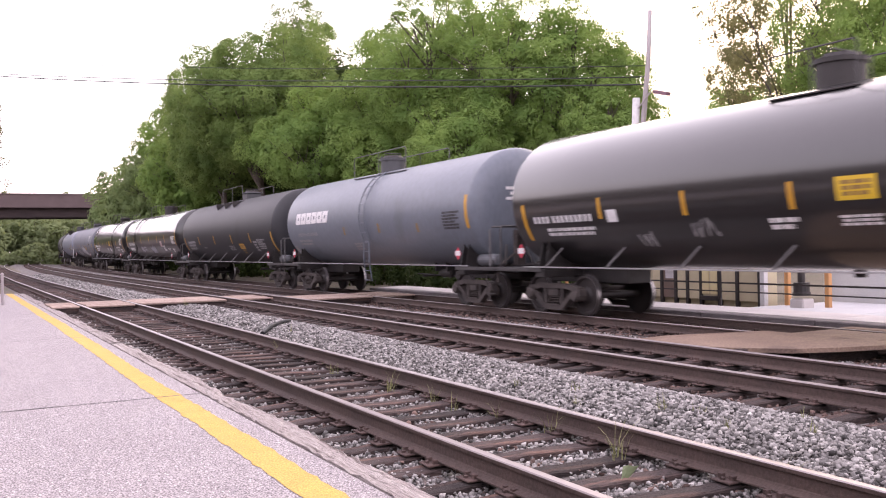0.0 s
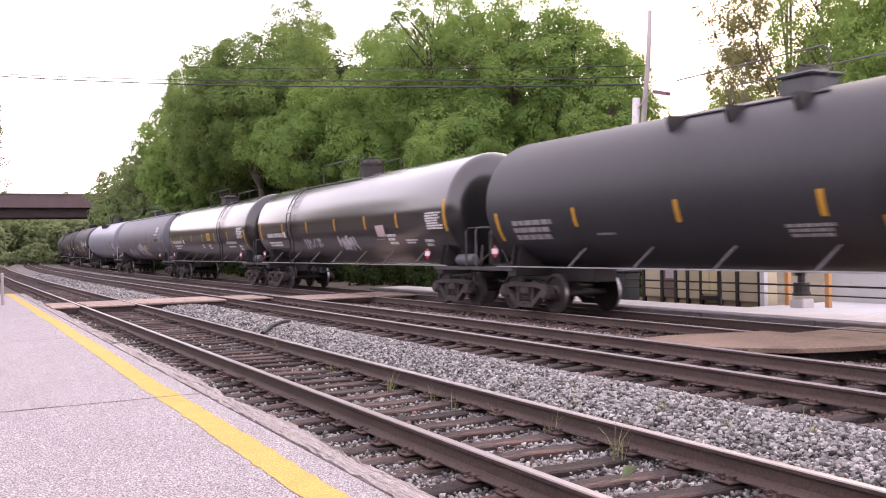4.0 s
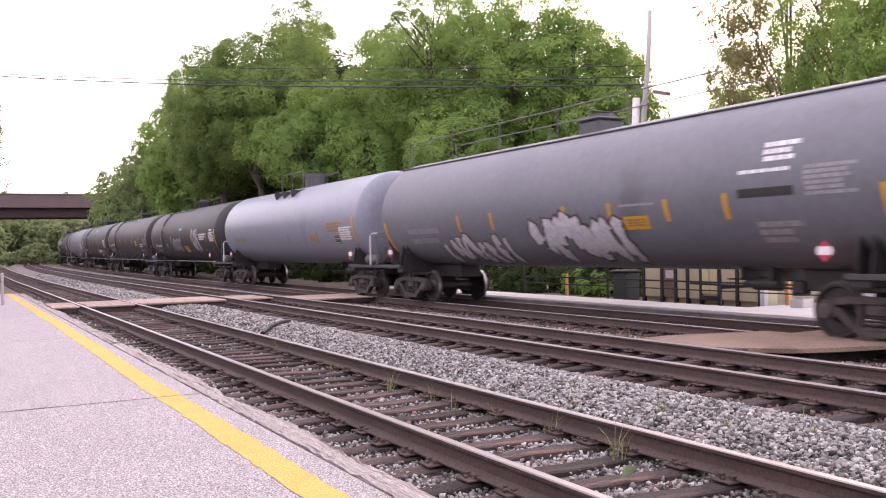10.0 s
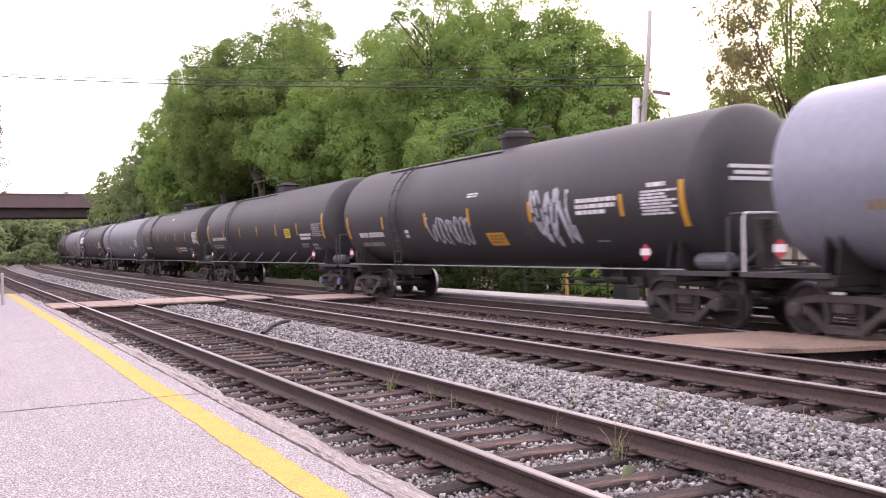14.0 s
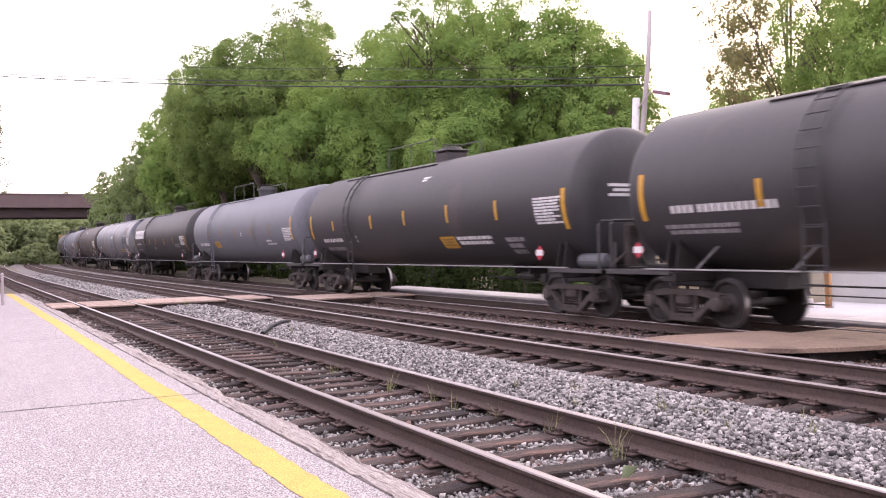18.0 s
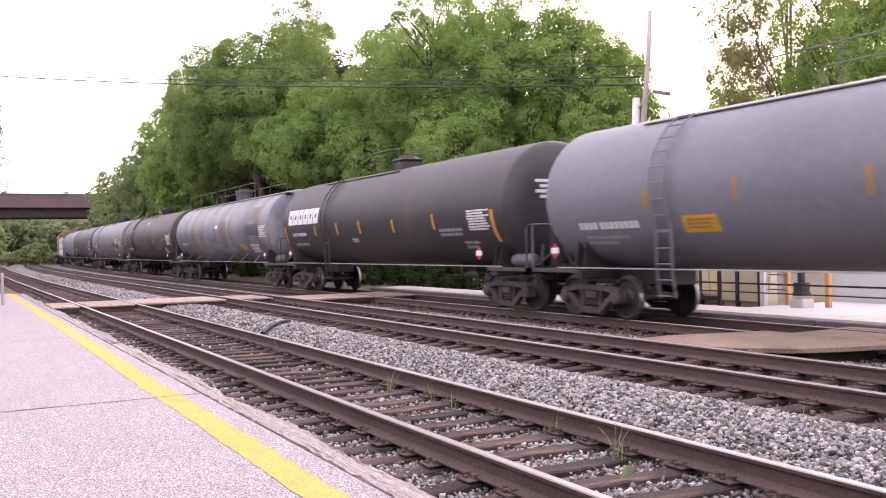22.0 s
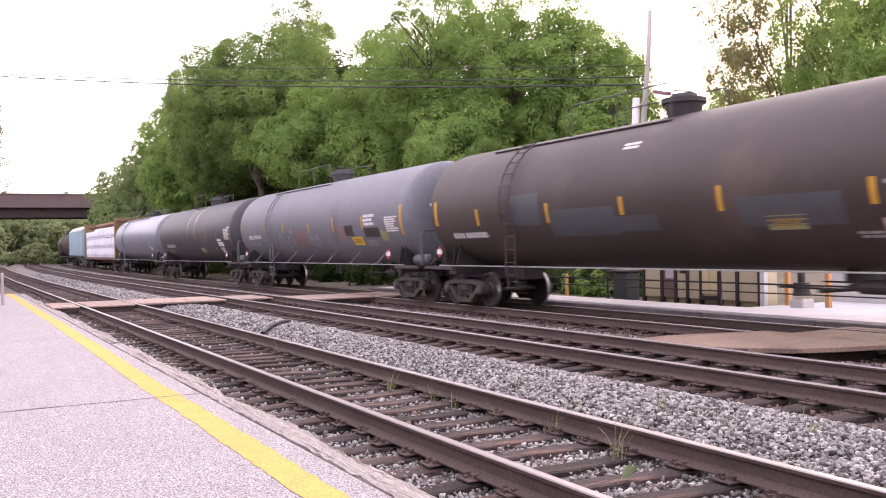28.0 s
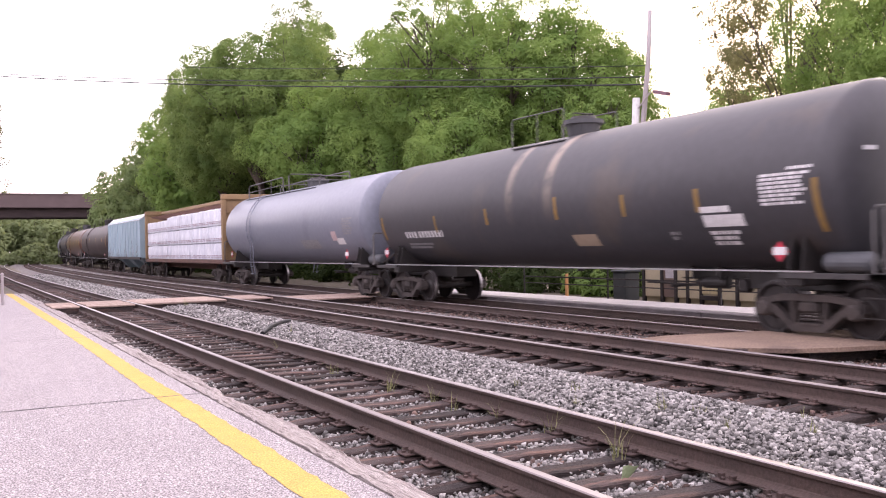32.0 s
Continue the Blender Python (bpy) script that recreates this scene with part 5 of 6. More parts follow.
    if spec.get("cage"):
        # hooped rails along the rear walkway and a cage of pipes round the manway
        rear, gate, back, ahead, top = h - 1.3, dy + 2.1, dy + 1.35, dy - 1.5, zt + 0.56
        for s in (-1, 1):
            x = s * 0.77
            b = bmesh.new()
            tube(b, [(x, rear, zt - 0.1), (x, rear, top - 0.13), (x, rear - 0.1, top - 0.06), (x, gate + 0.12, top), (x, gate, top - 0.1), (x, gate, zt - 0.1)], 0.024, 6)
            tube(b, [(x, rear, zt + 0.2), (x, gate, zt + 0.24)], 0.016, 5)
            for k in (1, 2):
                y = rear + (gate - rear) * k / 3
                tube(b, [(x, y, zt - 0.1), (x, y, top - 0.05)], 0.018, 5)
            part("walkway_rail", b, STRUT, car, "hooped pipe rail along the walkway")
            b = bmesh.new()
            y = back if s < 0 else ahead
            tube(b, [(-0.77, y, zt - 0.1), (-0.77, y, top), (-0.67, y, top + 0.08), (0.67, y, top + 0.08), (0.77, y, top), (0.77, y, zt - 0.1)] if s < 0 else
                 [(-0.5, y, zt - 0.1), (-0.5, y, zt + 0.3), (-0.4, y, zt + 0.36), (0.67, y, zt + 0.36), (0.77, y, zt + 0.28), (0.77, y, zt - 0.1)], 0.024, 6)
            tube(b, [(-0.77, y, zt + 0.2), (0.77, y, zt + 0.2)], 0.016, 5)
            part("cage_rail", b, STRUT, car, "bent pipe rail beside the manway")
        b = bmesh.new()
        tube(b, [(0.77, back, top), (0.77, ahead + 0.1, top), (0.77, ahead, top - 0.1), (0.77, ahead, zt)], 0.024, 6)
        part("cage_rail", b, STRUT, car, "bent pipe rail beside the manway")
    # ladder up the near flank
    la = spec.get("ladder")
    if la is not None:
        yl = h - la
        for s in (-1, 1):
            b = bmesh.new()
            for dy2 in (-0.21, 0.21):
                pts = [(s * 1.42, yl + dy2, 0.55), (s * 1.50, yl + dy2, 1.1)]
                pts += [(s * (RADIUS + 0.10) * math.cos(a), yl + dy2, AXIS + (RADIUS + 0.10) * math.sin(a)) for a in (radians(-25 + 12 * k) for k in range(8))]
                tube(b, pts, 0.022, 5)
            ladder = part("ladder", b, paint, car, "steel side ladder painted like the tank")
            rung = shared("rung_" + spec["paint"], m_rung, paint)
            for k in range(5):
                part("rung", rung, None, ladder, m=pose(s * 1.5, yl, 0.6 + 0.3 * k))
            for k in range(9):
                a = radians(-28 + 10.5 * k)
                part("rung", rung, None, ladder, m=pose(s * (RADIUS + 0.11) * math.cos(a), yl, AXIS + (RADIUS + 0.11) * math.sin(a)))
    # markings
    n = 0
    for a, z0, z1, w in spec.get("stripes", ()):
        patch(car, "reflector_stripe", YEL_MARK, length, a - w / 2, a + w / 2, z0, z1, label="" if n else "amber reflector stripe")
        n += 1
    for kind, mat, a0, a1, z0, z1, *more in spec.get("marks", ()):
        if kind == "patch":
            patch(car, "painted_panel", mat, length, a0, a1, z0, z1, slant=more[0] if more else 0.0)
            if mat in (YEL_PANEL, YEL_MARK, PALE_PANEL) and a1 - a0 > 0.4:
                bars(car, "panel_lettering", ORANGE_MARK, length, a0 + 0.08, a1 - 0.08, z0 + 0.05, z1 - 0.05, 3, 5, RADIUS + 0.004)
        elif kind == "bars":
            bars(car, "lettering", mat, length, a0, a1, z0, z1, more[0] if more else 3, int(a0 * 10) + 1)
        elif kind == "blocks":
            blocks(car, "name_shape", mat, length, a0, a1, z0, z1, more[0] if more else 6, label="bold white block shape of the name")
        elif kind == "scrawl":
            scrawl(car, "graffiti", mat, length, a0, a1, z0, z1, int(a0 * 7) + 3, *more)
    for mat, x0, x1, z0, z1, rows in spec.get("head_marks", ()):
        b = bmesh.new()
        for r in range(rows):
            st = (z1 - z0) / rows
            zb, zt2 = z1 - st * (r + 0.75), z1 - st * (r + 0.15)
            xa, xb = x0 + 0.12 * (r % 2), x1 - 0.2 * (r % 2)
            cols = []
            for i in range(9):
                x = xa + (xb - xa) * i / 8
                col = []
                for z in (zb, zt2):
                    rr = min(0.98, math.hypot(x, z - AXIS) / RADIUS)
                    a = math.asin(min(1.0, rr ** (1 / HEAD_FULL)))
                    col.append(b.verts.new((x, -h - HEAD * math.cos(a) - 0.02, z)))
                cols.append(col)
            for p, q in zip(cols, cols[1:]):
                b.faces.new((p[0], q[0], q[1], p[1]))
        part("end_lettering", b, mat, car)
    return car


def even_stripes(length, n=4, z=2.55, end=True):
    out = [(2.6 + (length - 5.2) * k / (n - 1), z, z + 0.42, 0.12) for k in range(n)]
    if end:
        out += [(0.25, z - 0.45, z + 0.45, 0.14), (length - 0.35, z - 0.45, z + 0.45, 0.14)]
    return out


tank_car(front=2.0, rear=18.2, paint="gloss_black", label="glossy black tank car with a yellow panel and white lettering", dome=8.42, dome_kind="round",
         deck=1.76, deck_shift=-0.02, struts=True, placard=0.65,
         stripes=((0.37, 1.71, 2.53, 0.14), (3.16, 2.12, 2.55, 0.11), (5.61, 2.09, 2.54, 0.11), (8.02, 2.09, 2.53, 0.11),),
         marks=(("bars", WHITE, 0.69, 2.93, 2.04, 2.26, 1), ("bars", WHITE, 1.1, 2.88, 1.78, 1.98, 2), ("patch", WHITE, 3.36, 3.68, 2.04, 2.29), ("patch", YEL_PANEL, 8.87, 9.57, 2.18, 2.54), ("bars", WHITE, 7.46, 8.08, 1.76, 1.98, 2), ("bars", WHITE, 8.84, 9.58, 1.79, 1.97, 3), ("scrawl", GREY_MARK, 4.1, 4.58, 1.52, 1.81, 3, 0.03), ("scrawl", GREY_MARK, 5.67, 6.28, 1.66, 2.03, 4, 0.02),))
tank_car(front=20.4, rear=34.55, paint="grey", label="smooth blue-grey tank car with a side ladder and white name", dome=7.08, dome_kind="round",
         deck=4.07, deck_shift=-0.52, ladder=7.51, placard=0.65, head_marks=((WHITE, -0.63, 0.33, 2.75, 3.15, 3),),
         stripes=((14.05, 2.07, 2.94, 0.14),),
         marks=(("patch", ORANGE_MARK, 5.62, 5.74, 2.06, 2.33), ("patch", ORANGE_MARK, 8.44, 8.56, 2.09, 2.37), ("patch", ORANGE_MARK, 11.10, 11.22, 2.04, 2.29), ("blocks", WHITE, 0.98, 4.29, 2.55, 2.96), ("bars", GREY_MARK, 1.02, 3.13, 2.07, 2.24, 1), ("bars", GREY_MARK, 0.95, 2.32, 1.75, 1.99, 2), ("bars", STEEL_DARK, 12.7, 13.69, 2.06, 2.56, 6), ("patch", GREY_MARK, 0.07, 0.37, 1.52, 1.75), ("bars", GREY_MARK, 6.1, 6.87, 1.54, 1.81, 3),))
tank_car(front=36.7, rear=52.8, paint="dark_grey", label="charcoal tank car with amber stripes and triangular walkway brackets", dome=8.96, dome_kind="box",
         deck=3.57, deck_shift=0.76, brackets=True, struts=True, placard=0.65, head_marks=((GREY_MARK, -0.52, 0.37, 2.45, 2.75, 3),),
         stripes=((0.34, 1.72, 2.39, 0.14), (15.94, 1.57, 2.38, 0.14), (3.46, 1.98, 2.39, 0.11), (6.6, 1.97, 2.39, 0.11), (9.78, 1.96, 2.38, 0.11), (12.79, 1.96, 2.39, 0.11),),
         marks=(("bars", GREY_MARK, 0.92, 2.57, 1.70, 2.20, 3), ("bars", GREY_MARK, 4.03, 4.63, 1.77, 1.84, 1), ("bars", GREY_MARK, 8.95, 9.91, 1.63, 1.87, 3), ("patch", YEL_MARK, 10.77, 11.51, 1.70, 1.94), ("bars", ORANGE_MARK, 10.81, 11.31, 1.47, 1.68, 2), ("bars", GREY_MARK, 13.11, 13.63, 1.56, 2.04, 4), ("bars", GREY_MARK, 13.69, 14.8, 1.65, 2.11, 5),))
tank_car(front=55.0, rear=71.85, paint="gloss_black", label="glossy black tank car with amber stripes and pale graffiti", dome=9.25, dome_kind="round",
         deck=6.11, deck_shift=2.33, ladder=4.18, gear=1, struts=True,
         stripes=((0.29, 2.05, 2.79, 0.14), (16.75, 2.02, 2.9, 0.14), (3.17, 2.26, 2.66, 0.11), (5.96, 2.22, 2.64, 0.11), (8.77, 2.22, 2.64, 0.11), (11.38, 2.21, 2.63, 0.11), (13.74, 2.2, 2.64, 0.11),),
         marks=(("bars", WHITE, 1.1, 3.1, 2.08, 2.32, 1), ("patch", WHITE, 3.2, 3.42, 2.10, 2.33), ("bars", WHITE, 1.07, 2.73, 1.75, 1.96, 2), ("scrawl", GRAFFITI, 5.32, 7.24, 1.67, 2.05, 7, 0.03), ("scrawl", GRAFFITI, 8.74, 10.25, 1.55, 2.05, 9, 0.045), ("patch", PINK_CARD, 12.15, 12.76, 1.96, 2.31), ("bars", GREY_MARK, 11.96, 12.62, 1.85, 1.90, 1), ("bars", WHITE, 12.8, 13.44, 1.69, 2.04, 3), ("bars", WHITE, 13.96, 14.76, 1.71, 1.86, 2), ("bars", WHITE, 15.61, 16.6, 2.09, 2.58, 7), ("bars", WHITE, 15.18, 15.72, 1.61, 1.84, 2),))
tank_car(front=73.9, rear=89.9, paint="gloss_black", label="glossy black tank car with a small yellow panel and ladder", dome=8.70, dome_kind="box",
         deck=5.17, deck_shift=-1.47, ladder=11.68, struts=True, placard=0.9, head_marks=((WHITE, -0.89, 0.37, 2.86, 3.21, 3),),
         stripes=((0.33, 1.72, 2.45, 0.14), (15.74, 1.71, 2.56, 0.14), (3.12, 2.12, 2.54, 0.11), (5.56, 2.17, 2.55, 0.11), (7.98, 2.12, 2.52, 0.11), (10.43, 2.1, 2.53, 0.11), (12.88, 2.1, 2.54, 0.11),),
         marks=(("bars", WHITE, 0.65, 2.96, 2.05, 2.30, 1), ("patch", WHITE, 3.4, 3.69, 2.08, 2.28), ("bars", WHITE, 0.95, 2.85, 1.76, 2.02, 2), ("bars", WHITE, 7.57, 8.0, 1.77, 1.99, 2), ("patch", YEL_PANEL, 8.9, 9.6, 2.16, 2.54), ("bars", WHITE, 8.84, 9.45, 1.74, 1.98, 3), ("bars", WHITE, 12.32, 14.2, 1.92, 2.08, 1), ("bars", WHITE, 12.59, 13.74, 1.76, 1.86, 1), ("bars", WHITE, 14.56, 15.57, 2.17, 2.68, 7), ("bars", WHITE, 14.39, 14.86, 1.61, 1.88, 2),))
tank_car(front=91.9, rear=109.1, paint="slate", label="long slate-grey tank car with white graffiti and full walkway", dome=9.34, dome_kind="box",
         deck=18.11, deck_shift=0.02, rail_span=(4.4, 8.2), rod=False, head_marks=((GREY_MARK, -0.59, 0.32, 2.61, 3.01, 3),),
         stripes=((0.06, 1.53, 2.37, 0.14), (17.08, 1.66, 2.41, 0.14), (4.6, 1.98, 2.42, 0.11), (6.25, 1.99, 2.42, 0.11), (9.28, 2.21, 2.43, 0.11), (10.85, 2.01, 2.42, 0.11), (12.51, 1.99, 2.41, 0.11), (14.0, 1.98, 2.43, 0.11),),
         marks=(("bars", GREY_MARK, 1.4, 3.36, 1.94, 2.15, 1), ("bars", GREY_MARK, 1.48, 3.21, 1.67, 1.88, 1), ("scrawl", RUST_OUTLINE, 3.34, 6.88, 1.2, 1.83, 8, 0.125), ("scrawl", GRAFFITI_BRIGHT, 3.34, 6.88, 1.2, 1.83, 8, 0.085, 1.5715), ("scrawl", RUST_OUTLINE, 7.95, 11.17, 1.25, 2.13, 10, 0.2), ("scrawl", GRAFFITI_BRIGHT, 7.95, 11.17, 1.25, 2.13, 10, 0.135, 1.5715), ("patch", YEL_MARK, 11.23, 11.96, 1.87, 2.13), ("bars", GREY_MARK, 11.14, 12.25, 2.31, 2.38, 1), ("bars", WHITE, 14.86, 15.59, 2.87, 3.22, 3), ("bars", WHITE, 14.32, 15.41, 2.70, 2.79, 1), ("patch", STEEL_DARK, 14.3, 15.47, 2.32, 2.47), ("bars", GREY_MARK, 15.67, 16.67, 2.28, 2.78, 6), ("bars", GREY_MARK, 14.57, 15.53, 1.54, 1.93, 3),))
tank_car(front=111.3, rear=127.35, paint="light_grey", label="light grey tank car with white end rails and walkway brackets", dome=8.92, dome_kind="round",
         deck=2.6, deck_shift=0.65, brackets=True, white_rails=True, placard=0.6, rod=False, head_marks=((ORANGE_MARK, -0.66, 0.16, 2.53, 2.95, 2),),
         stripes=((15.72, 1.86, 2.69, 0.14),),
         marks=(("patch", ORANGE_MARK, 8.95, 9.07, 1.86, 2.20), ("patch", ORANGE_MARK, 12.19, 12.31, 1.84, 2.21), ("patch", PALE_PANEL, 11.42, 12.13, 1.87, 2.15), ("bars", ORANGE_MARK, 13.35, 14.79, 2.18, 2.54, 3), ("bars", WHITE, 14.42, 15.58, 1.90, 2.36, 6), ("patch", STEEL_DARK, 13.85, 14.37, 1.80, 2.08), ("bars", WHITE, 13.85, 14.37, 1.80, 2.08, 2), ("bars", ORANGE_MARK, 1.48, 3.32, 1.98, 2.19, 1),))
tank_car(front=129.4, rear=145.6, paint="black", label="dull black tank car with looping white graffiti", dome=8.88, dome_kind="flared",
         deck=6.67, deck_shift=2.88, ladder=3.95, head_marks=((WHITE, -0.89, 0.28, 2.68, 3.02, 3),),
         stripes=((0.21, 1.92, 2.64, 0.14), (16.07, 1.89, 2.75, 0.14), (2.96, 2.18, 2.57, 0.11), (5.84, 2.15, 2.56, 0.11), (8.26, 2.15, 2.58, 0.11), (11.08, 2.13, 2.6, 0.11), (14.34, 2.14, 2.58, 0.11),),
         marks=(("bars", WHITE, 1.0, 2.92, 1.91, 2.13, 1), ("bars", GREY_MARK, 0.94, 2.53, 1.63, 1.82, 1), ("bars", WHITE, 4.39, 4.61, 1.87, 2.13, 2), ("scrawl", GRAFFITI, 5.91, 8.22, 1.64, 2.42, 9, 0.03, RADIUS, "", True), ("bars", WHITE, 8.23, 8.79, 2.84, 2.96, 2), ("patch", YEL_MARK, 8.91, 9.73, 1.61, 1.93), ("scrawl", GRAFFITI, 11.21, 12.69, 1.67, 2.95, 8, 0.035, RADIUS, "", True), ("bars", WHITE, 12.79, 14.21, 2.20, 2.57, 3), ("bars", WHITE, 15.11, 15.64, 2.64, 2.76, 1), ("bars", WHITE, 14.92, 15.94, 2.12, 2.61, 8), ("bars", GREY_MARK, 13.2, 13.61, 1.63, 1.68, 1),))
tank_car(front=147.6, rear=164.3, paint="black", label="satin black tank car with amber stripes and an amber panel", dome=9.04, dome_kind="box",
         deck=6.38, deck_shift=2.51, ladder=4.20, blue_caps=True, struts=True,
         stripes=((0.26, 2.02, 2.91, 0.14), (16.53, 2.0, 2.89, 0.14), (3.16, 2.16, 2.63, 0.11), (5.99, 2.21, 2.64, 0.11), (8.63, 2.2, 2.65, 0.11), (11.2, 2.19, 2.64, 0.11), (13.78, 2.17, 2.62, 0.11),),
         marks=(("bars", WHITE, 0.94, 3.49, 2.09, 2.30, 1), ("bars", GREY_MARK, 0.74, 2.57, 1.73, 1.94, 2), ("patch", YEL_PANEL, 12.27, 12.94, 2.08, 2.44), ("bars", WHITE, 13.94, 15.19, 1.96, 2.22, 2), ("bars", GREY_MARK, 13.75, 14.61, 1.68, 1.85, 2), ("bars", GREY_MARK, 15.38, 16.44, 2.08, 2.56, 7), ("bars", GREY_MARK, 14.93, 15.52, 1.58, 1.84, 2),))
tank_car(front=166.4, rear=182.55, paint="black", label="brownish black tank car with dusty flanks and amber panel", dome=8.84, dome_kind="box",
         deck=6.71, deck_shift=2.91, ladder=3.83, head_marks=((WHITE, -0.77, 0.11, 2.6, 2.92, 3),),
         stripes=((0.27, 1.98, 2.81, 0.14), (15.96, 1.94, 2.83, 0.14), (2.4, 2.23, 2.57, 0.11), (5.63, 2.23, 2.64, 0.11), (8.03, 2.25, 2.68, 0.11), (10.66, 2.25, 2.72, 0.11), (13.16, 2.23, 2.71, 0.11),),
         marks=(("bars", WHITE, 1.15, 2.92, 1.81, 1.99, 1), ("bars", GREY_MARK, 1.15, 2.79, 1.52, 1.69, 1), ("bars", GREY_MARK, 4.1, 4.29, 1.78, 2.06, 2), ("patch", YEL_MARK, 9.94, 10.74, 1.56, 1.88), ("bars", WHITE, 10.84, 12.63, 1.63, 1.88, 2), ("bars", GREY_MARK, 13.21, 14.03, 1.37, 1.82, 3), ("bars", WHITE, 14.8, 15.87, 2.06, 2.68, 9), ("bars", WHITE, 8.79, 9.25, 3.47, 3.61, 2),))
tank_car(front=184.5, rear=200.55, paint="slate", label="slate grey tank car with dull orange stripes", dome=8.83, dome_kind="flared",
         deck=6.30, deck_shift=2.73, ladder=3.65, head_marks=((WHITE, -0.62, 0.45, 2.84, 3.16, 2),),
         stripes=((15.93, 2.0, 2.91, 0.14),),
         marks=(("patch", ORANGE_MARK, 3.16, 3.28, 2.22, 2.64), ("patch", ORANGE_MARK, 5.41, 5.53, 2.29, 2.71), ("patch", ORANGE_MARK, 8.01, 8.13, 2.23, 2.68), ("patch", ORANGE_MARK, 10.52, 10.64, 2.20, 2.65), ("patch", ORANGE_MARK, 13.06, 13.18, 2.19, 2.69), ("bars", WHITE, 0.92, 2.86, 1.86, 2.07, 1), ("bars", GREY_MARK, 0.98, 2.42, 1.57, 1.78, 2), ("patch", YEL_MARK, 4.09, 4.97, 1.78, 2.09), ("bars", WHITE, 12.48, 13.2, 1.95, 2.06, 1), ("bars", WHITE, 12.52, 13.81, 1.83, 1.91, 1), ("bars", WHITE, 14.89, 15.95, 1.97, 2.49, 8), ("bars", WHITE, 8.9, 9.12, 2.26, 2.43, 2),))
tank_car(front=202.5, rear=218.8, paint="black", label="satin black tank car with a bold white name", dome=8.76, dome_kind="box",
         deck=6.19, deck_shift=2.23, ladder=4.53, head_marks=((WHITE, -0.82, 0.09, 2.71, 3.22, 4),),
         stripes=((0.17, 1.85, 2.5, 0.14), (15.8, 1.7, 2.51, 0.14), (3.44, 2.1, 2.47, 0.11), (5.56, 2.1, 2.5, 0.11), (7.51, 2.09, 2.5, 0.11), (10.05, 2.06, 2.45, 0.11), (12.67, 2.08, 2.51, 0.11),),
         marks=(("blocks", WHITE, 0.61, 3.86, 2.55, 3.11), ("bars", WHITE, 0.91, 2.46, 2.08, 2.26, 1), ("bars", GREY_MARK, 0.91, 2.34, 1.73, 1.88, 1), ("bars", GREY_MARK, 12.85, 14.19, 1.87, 2.11, 2), ("bars", WHITE, 14.57, 15.66, 2.00, 2.54, 8), ("bars", GREY_MARK, 13.97, 14.77, 1.52, 1.76, 2), ("patch", GREY_MARK, 6.65, 7.15, 1.81, 1.95),))
tank_car(front=221.0, rear=238.2, paint="patchy_grey", label="weathered patchy grey tank car with rust stains and full walkway", dome=9.26, dome_kind="round",
         deck=19.12, deck_shift=0.61, rail_span=(4.4, 8.4), struts=True, placard=0.55, head_marks=((WHITE, -0.56, 0.29, 2.8, 3.05, 2),),
         stripes=(),
         marks=(("patch", ORANGE_MARK, 17.00, 17.12, 1.46, 2.07), ("patch", ORANGE_MARK, 13.83, 13.95, 1.69, 2.05), ("patch", ORANGE_MARK, 9.38, 9.50, 1.62, 2.01), ("bars", WHITE, 0.99, 2.46, 1.93, 2.13, 1), ("patch", PATCH_LIGHT, 0.16, 1.76, 2.77, 3.54), ("patch", PATCH_DARK, 13.97, 15.93, 2.28, 2.77), ("bars", WHITE, 15.98, 16.99, 2.17, 2.68, 7), ("patch", YEL_MARK, 12.66, 13.5, 1.66, 1.91), ("patch", PATCH_LIGHT, 6.69, 9.26, 1.69, 2.00), ("bars", WHITE, 14.09, 15.4, 1.50, 1.90, 3), ("patch", WHITE, 8.69, 9.13, 2.73, 2.90), ("scrawl", GRAFFITI, 3.27, 4.59, 1.37, 1.74, 4, 0.015), ("scrawl", GRAFFITI, 10.81, 11.79, 1.41, 1.77, 5, 0.02), ("patch", PATCH_LIGHT, 6.81, 8.4, 2.23, 3.47), ("patch", PATCH_RUST, 9.61, 10.63, 1.76, 3.05), ("patch", PATCH_RUST, 14.47, 15.71, 2.95, 3.51),))
tank_car(front=240.0, rear=256.2, paint="brown_black", label="dusty brown-black tank car with grey painted-out patches", dome=8.82, dome_kind="flared",
         deck=6.55, deck_shift=2.83, ladder=3.85, head_marks=((WHITE, -0.91, 0.15, 2.52, 2.85, 3),),
         stripes=((0.2, 2.17, 2.82, 0.14), (15.93, 1.98, 2.79, 0.14), (2.38, 2.12, 2.54, 0.11), (5.45, 2.09, 2.53, 0.11), (8.01, 2.17, 2.53, 0.11), (10.65, 2.13, 2.57, 0.11), (13.64, 2.1, 2.5, 0.11),),
         marks=(("bars", WHITE, 0.88, 2.65, 1.78, 1.98, 1), ("patch", PATCH_DARK, 3.95, 5.14, 2.06, 2.79), ("patch", PATCH_DARK, 5.45, 7.77, 1.78, 2.37), ("patch", PATCH_DARK, 7.75, 8.98, 1.84, 2.15), ("patch", PATCH_DARK, 11.01, 13.1, 1.83, 2.34), ("patch", PALE_PANEL, 11.57, 12.36, 1.77, 2.01), ("patch", PINK_CARD, 13.7, 14.33, 1.57, 1.90), ("bars", WHITE, 14.74, 15.89, 2.05, 2.68, 9), ("bars", GREY_MARK, 13.14, 14.81, 1.60, 1.72, 2), ("bars", GREY_MARK, 13.84, 14.74, 2.37, 2.46, 1), ("bars", WHITE, 7.82, 8.32, 3.47, 3.62, 2),))
